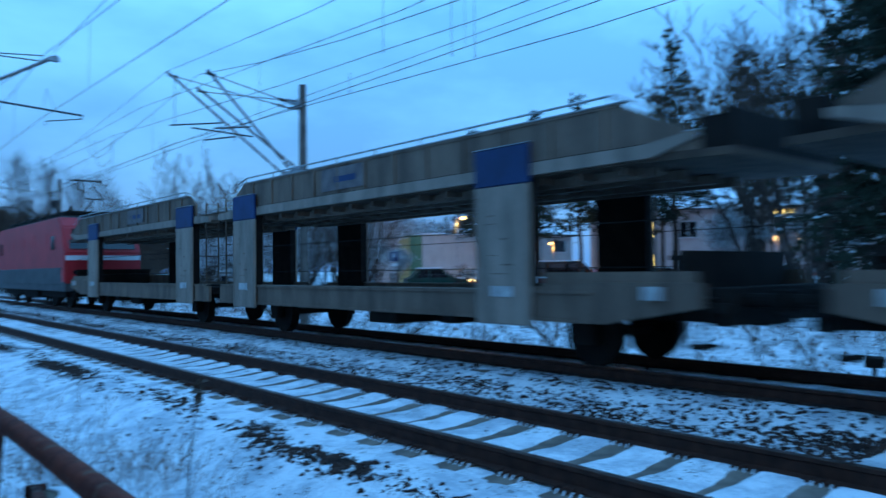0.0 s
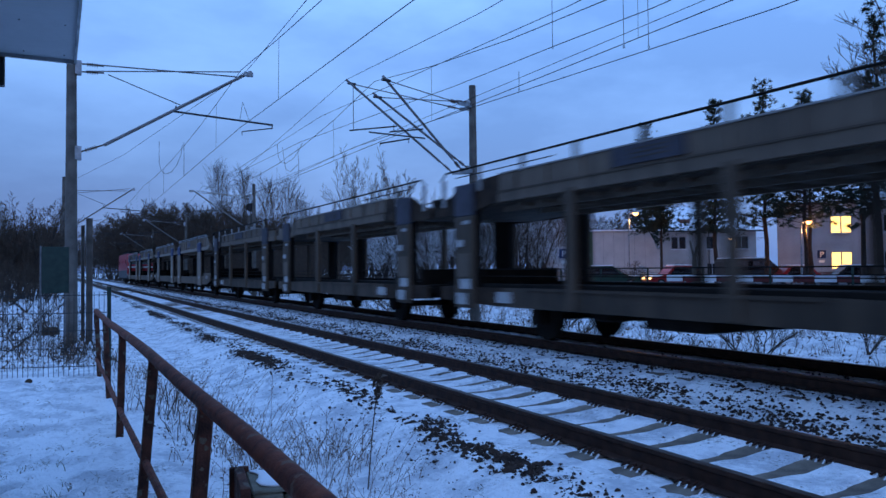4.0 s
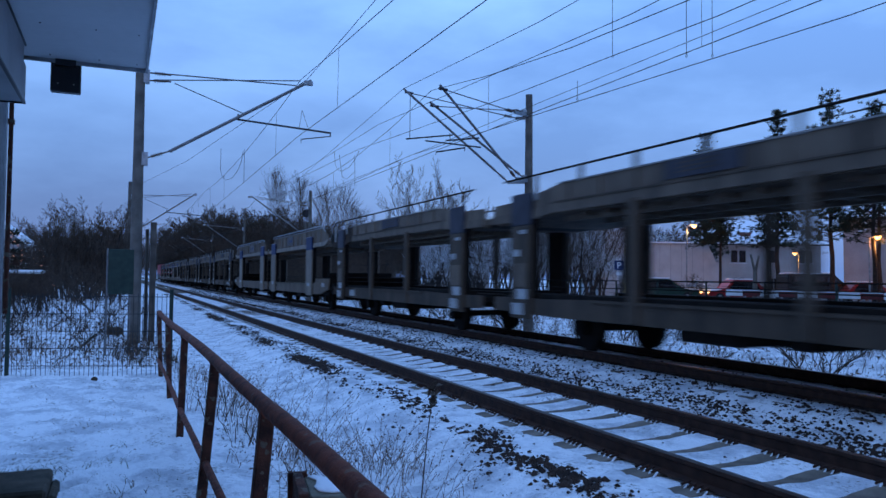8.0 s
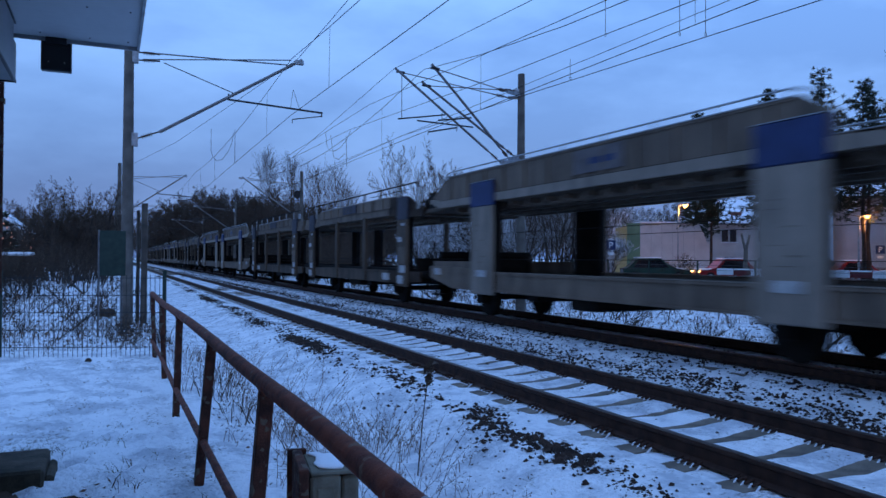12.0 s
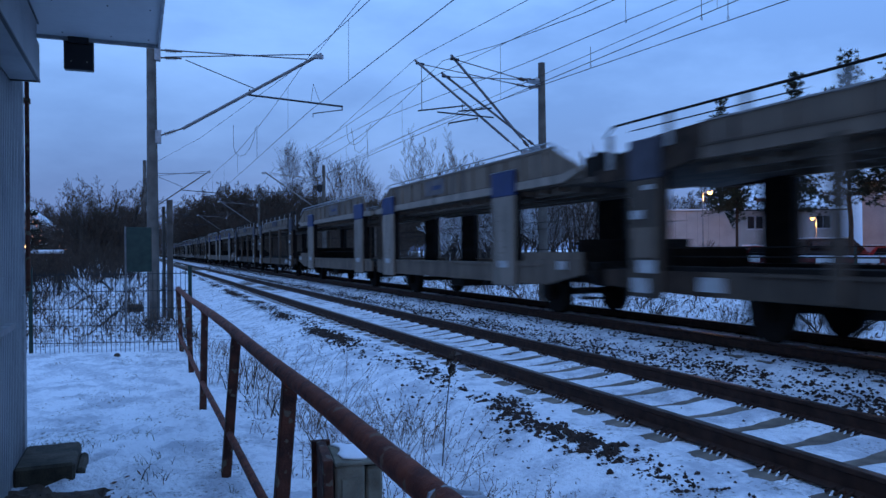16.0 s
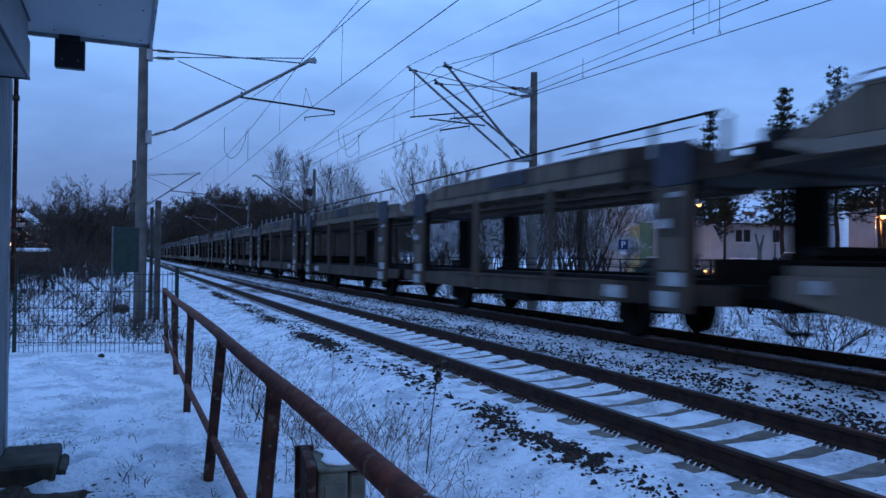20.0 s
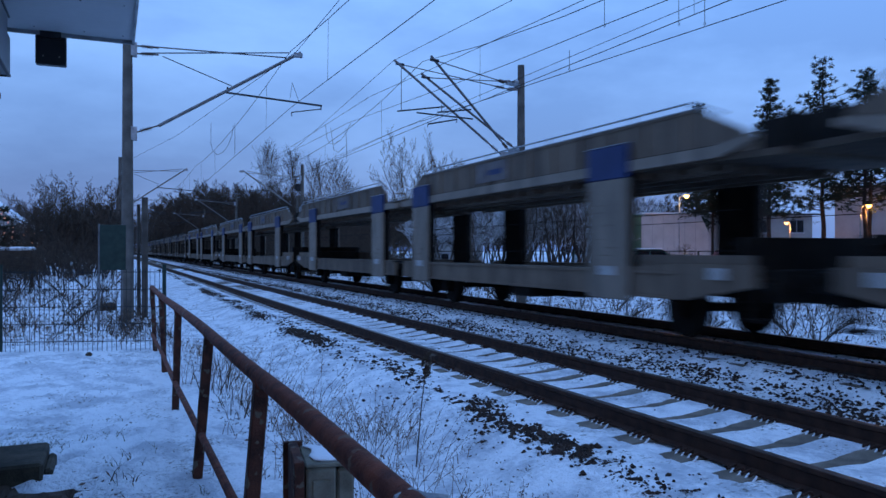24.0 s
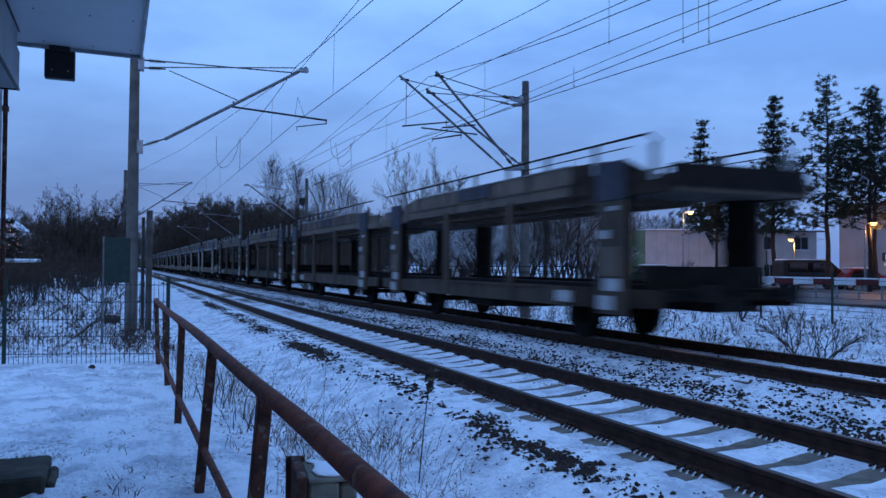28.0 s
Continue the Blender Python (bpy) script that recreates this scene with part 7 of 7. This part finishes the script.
def build_pedestal():
    """A low trackside box on two legs."""
    p = thing("track_pedestal", "low dark trackside box on legs with snow around it", "track box")
    p.matrix_basis = pose(12.75, 4.35, ground_z(12.75, 4.35), 0, 0, 20)
    part("box", boxes((-0.20, 0.20, -0.14, 0.14, 0.55, 0.70, 0.02)), WAGON_BLACK, p)
    part("neck", tubes(((-0.06, 0, 0.15), (-0.06, 0, 0.56), 0.035, 0.035, 8), ((0.07, 0, 0.15), (0.07, 0, 0.56), 0.035, 0.035, 8)), WAGON_BLACK, p)
    part("plinth", boxes((-0.35, 0.35, -0.22, 0.22, -0.1, 0.16, 0.02)), CONCRETE, p)


build_pedestal()


def car(name, label, x, y, turn, L, W, H, paint, lights=False, van=False, snow=0.08):
    c = thing(name, label, "van" if van else "car", "parked vehicles")
    c.matrix_basis = pose(x, y, ground_z(x, y), 0, 0, turn)
    hood = 0.52 * H if not van else 0.55 * H
    if van:
        side = [(-L / 2, 0.3), (-L / 2, H - 0.15), (-L / 2 + 0.12, H), (L / 2 - 1.5, H), (L / 2 - 0.75, hood + 0.12), (L / 2 - 0.1, hood - 0.08), (L / 2, 0.55), (L / 2 - 0.05, 0.3)]
        glass = [(-L / 2 + 0.25, hood + 0.08), (-L / 2 + 0.25, H - 0.18), (L / 2 - 1.55, H - 0.18), (L / 2 - 0.95, hood + 0.08)]
    else:
        side = [(-L / 2, 0.32), (-L / 2, hood), (-L / 2 + 0.45, hood + 0.08), (-L / 2 + 1.0, H - 0.03), (0.35, H), (L / 2 - 1.25, hood + 0.07), (L / 2 - 0.12, hood - 0.12), (L / 2, 0.5), (L / 2 - 0.05, 0.3)]
        glass = [(-L / 2 + 0.72, hood + 0.06), (-L / 2 + 1.08, H - 0.10), (0.30, H - 0.08), (L / 2 - 1.42, hood + 0.06)]
    bm = made((prism, side, -W / 2, W / 2, "y"))
    bmesh.ops.bevel(bm, geom=bm.edges[:], offset=0.06, segments=2, affect="EDGES")
    part("body", bm, paint, c)
    for s in (-1, 1):
        part("side_window", made((prism, glass, s * (W / 2 - 0.01), s * (W / 2 + 0.006), "y")), GLASS, c)
        for wx in (-L / 2 + 0.8, L / 2 - 0.8):
            w = part("wheel", tubes(((wx, s * (W / 2 - 0.2), 0.31), (wx, s * (W / 2 + 0.01), 0.31), 0.31, 0.31, 16)), TYRE, c)
            part("rim", tubes(((wx, s * (W / 2), 0.31), (wx, s * (W / 2 + 0.02), 0.31), 0.19, 0.17, 12)), GALV, w)
        part("headlight", boxes((L / 2 - 0.12, L / 2 + 0.02, s * (W / 2 - 0.38), s * (W / 2 - 0.12), 0.58, 0.72, 0.02)), CAR_LIGHT if lights else GLASS, c)
        part("tail_light", boxes((-L / 2 - 0.02, -L / 2 + 0.06, s * (W / 2 - 0.28), s * (W / 2 - 0.08), 0.65, 0.85, 0.02)), FAIRY if lights else SIGN_RED, c)
    part("windscreen", made((prism, [(glass[3][0] + 0.05, hood + 0.09), (glass[2][0] + 0.05, H - 0.06), (glass[2][0] + 0.01, H - 0.07), (glass[3][0] + 0.01, hood + 0.08)], -W / 2 + 0.1, W / 2 - 0.1, "y")), GLASS, c)
    top = boxes((glass[1][0] - 0.1, glass[2][0] + 0.05, -W / 2 + 0.12, W / 2 - 0.12, H - 0.01, H + snow, 0.03))
    part("snow_on_roof", top, SNOW, c, "layer of snow")
    part("snow_on_bonnet", boxes((L / 2 - 1.0, L / 2 - 0.2, -W / 2 + 0.12, W / 2 - 0.12, hood - 0.06, hood + 0.07, 0.03)), SNOW, c, "layer of snow")
    return c


car("minibus", "dark parked minibus with snow on its roof", 44.7, 37.0, -24, 4.7, 1.9, 2.0, CAR_DARK, van=True)
car("parked_car", "red parked car with snow on roof and bonnet", 46.6, 34.4, -28, 4.2, 1.7, 1.45, CAR_RED)
car("parked_car", "red parked car with its lamps lit", 40.2, 40.0, 158, 4.4, 1.75, 1.55, CAR_RED, True)
car("parked_car", "dark parked car with snow on its bonnet", 43.0, 27.5, -40, 4.3, 1.7, 1.42, CAR_DARK)
car("parked_car", "red parked car with snow on roof and bonnet", 44.5, 25.0, -40, 4.2, 1.7, 1.42, CAR_RED)
car("parked_car", "dark green parked car with snow on its bonnet", 36.5, 43.2, -30, 4.7, 1.75, 1.58, CAR_GREEN)
car("parked_car", "dark parked car with snow on its bonnet", 40.0, 18.2, 205, 4.2, 1.75, 1.5, CAR_DARK)

# ---- sleepers: the near stretch piece by piece, the rest joined ----
def build_sleepers(track, xc, y0, n_single, y1, up=0.0):
    bm = bmesh.new()
    us = (-1.3, -1.12, -0.95, -0.6, -0.5, -0.4, -0.2, 0.2, 0.4, 0.5, 0.6, 0.95, 1.12, 1.3)
    prism(bm, [(-1.3, -0.34), (1.3, -0.34)] + [(u, sleeper_top(u)) for u in us[::-1]], -0.13, 0.13, "y")
    bmesh.ops.recalc_face_normals(bm, faces=bm.faces[:])
    me = bpy.data.meshes.new("sleeper")
    bm.to_mesh(me)
    me.materials.append(SLEEPER)
    clip = bmesh.new()
    for s in (-1, 1):
        for o in (-0.115, 0.115):
            x = s * GAUGE / 2 + o
            box(clip, x - 0.05, x + 0.05, -0.10, 0.10, -0.205, -0.188)
            for dy in (-0.105, -0.035, 0.035, 0.105):
                tube(clip, (x + 0.045 * (1 if o > 0 else -1), dy, -0.160), (x - 0.05 * (1 if o > 0 else -1), dy, -0.140), 0.011, 0.009, 5)
            tube(clip, (x, 0, -0.19), (x, 0, -0.128), 0.016, 0.013, 6)
    cm = bpy.data.meshes.new("rail_clip")
    clip.to_mesh(cm)
    clip.free()
    cm.materials.append(RAIL)
    lump = bmesh.new()
    for s in (-1, 1):
        for o in (-0.108, 0.108):
            for dy in (-0.145, -0.07, 0.0, 0.072):
                g = 1 if o > 0 else -1
                tube(lump, (s * GAUGE / 2 + o + g * 0.074, dy - 0.008, -0.198), (s * GAUGE / 2 + o + g * 0.010, dy + 0.006, -0.156), 0.012, 0.007, 6)
    sm = bpy.data.meshes.new("clip_snow")
    lump.to_mesh(sm)
    lump.free()
    sm.materials.append(OLD_SNOW)
    rng = random.Random(int(xc * 10))
    for i in range(n_single):
        ob = new("sleeper", me)
        ob.parent = track
        ob.matrix_basis = pose(xc + rng.uniform(-0.015, 0.015), y0 + PITCH * i + rng.uniform(-0.012, 0.012), up + rng.uniform(-0.005, 0.005), 0, 0, rng.uniform(-0.4, 0.4))
        c = new("rail_clip", cm)
        c.parent = ob
        if i < 90 and xc < 7:
            c = new("clip_snow", sm)
            c.parent = ob
    rest = bmesh.new()
    y = y0 + PITCH * n_single
    rows = [y + PITCH * k for k in range(int((y1 - y) / PITCH) + 1)] + [y0 - PITCH * k for k in range(1, 60)]
    for y in rows:
        box(rest, xc - 1.3, xc + 1.3, y - 0.13, y + 0.13, up - 0.32, up - 0.18)
    tagged(part("distant_sleepers", rest, SLEEPER, track), kind="stuff")
    bm.free()


build_sleepers(near_track, NEAR, PHASE, 130, 300)
build_sleepers(far_track, FAR, 0.70, 90, 200, RISE)
motions()
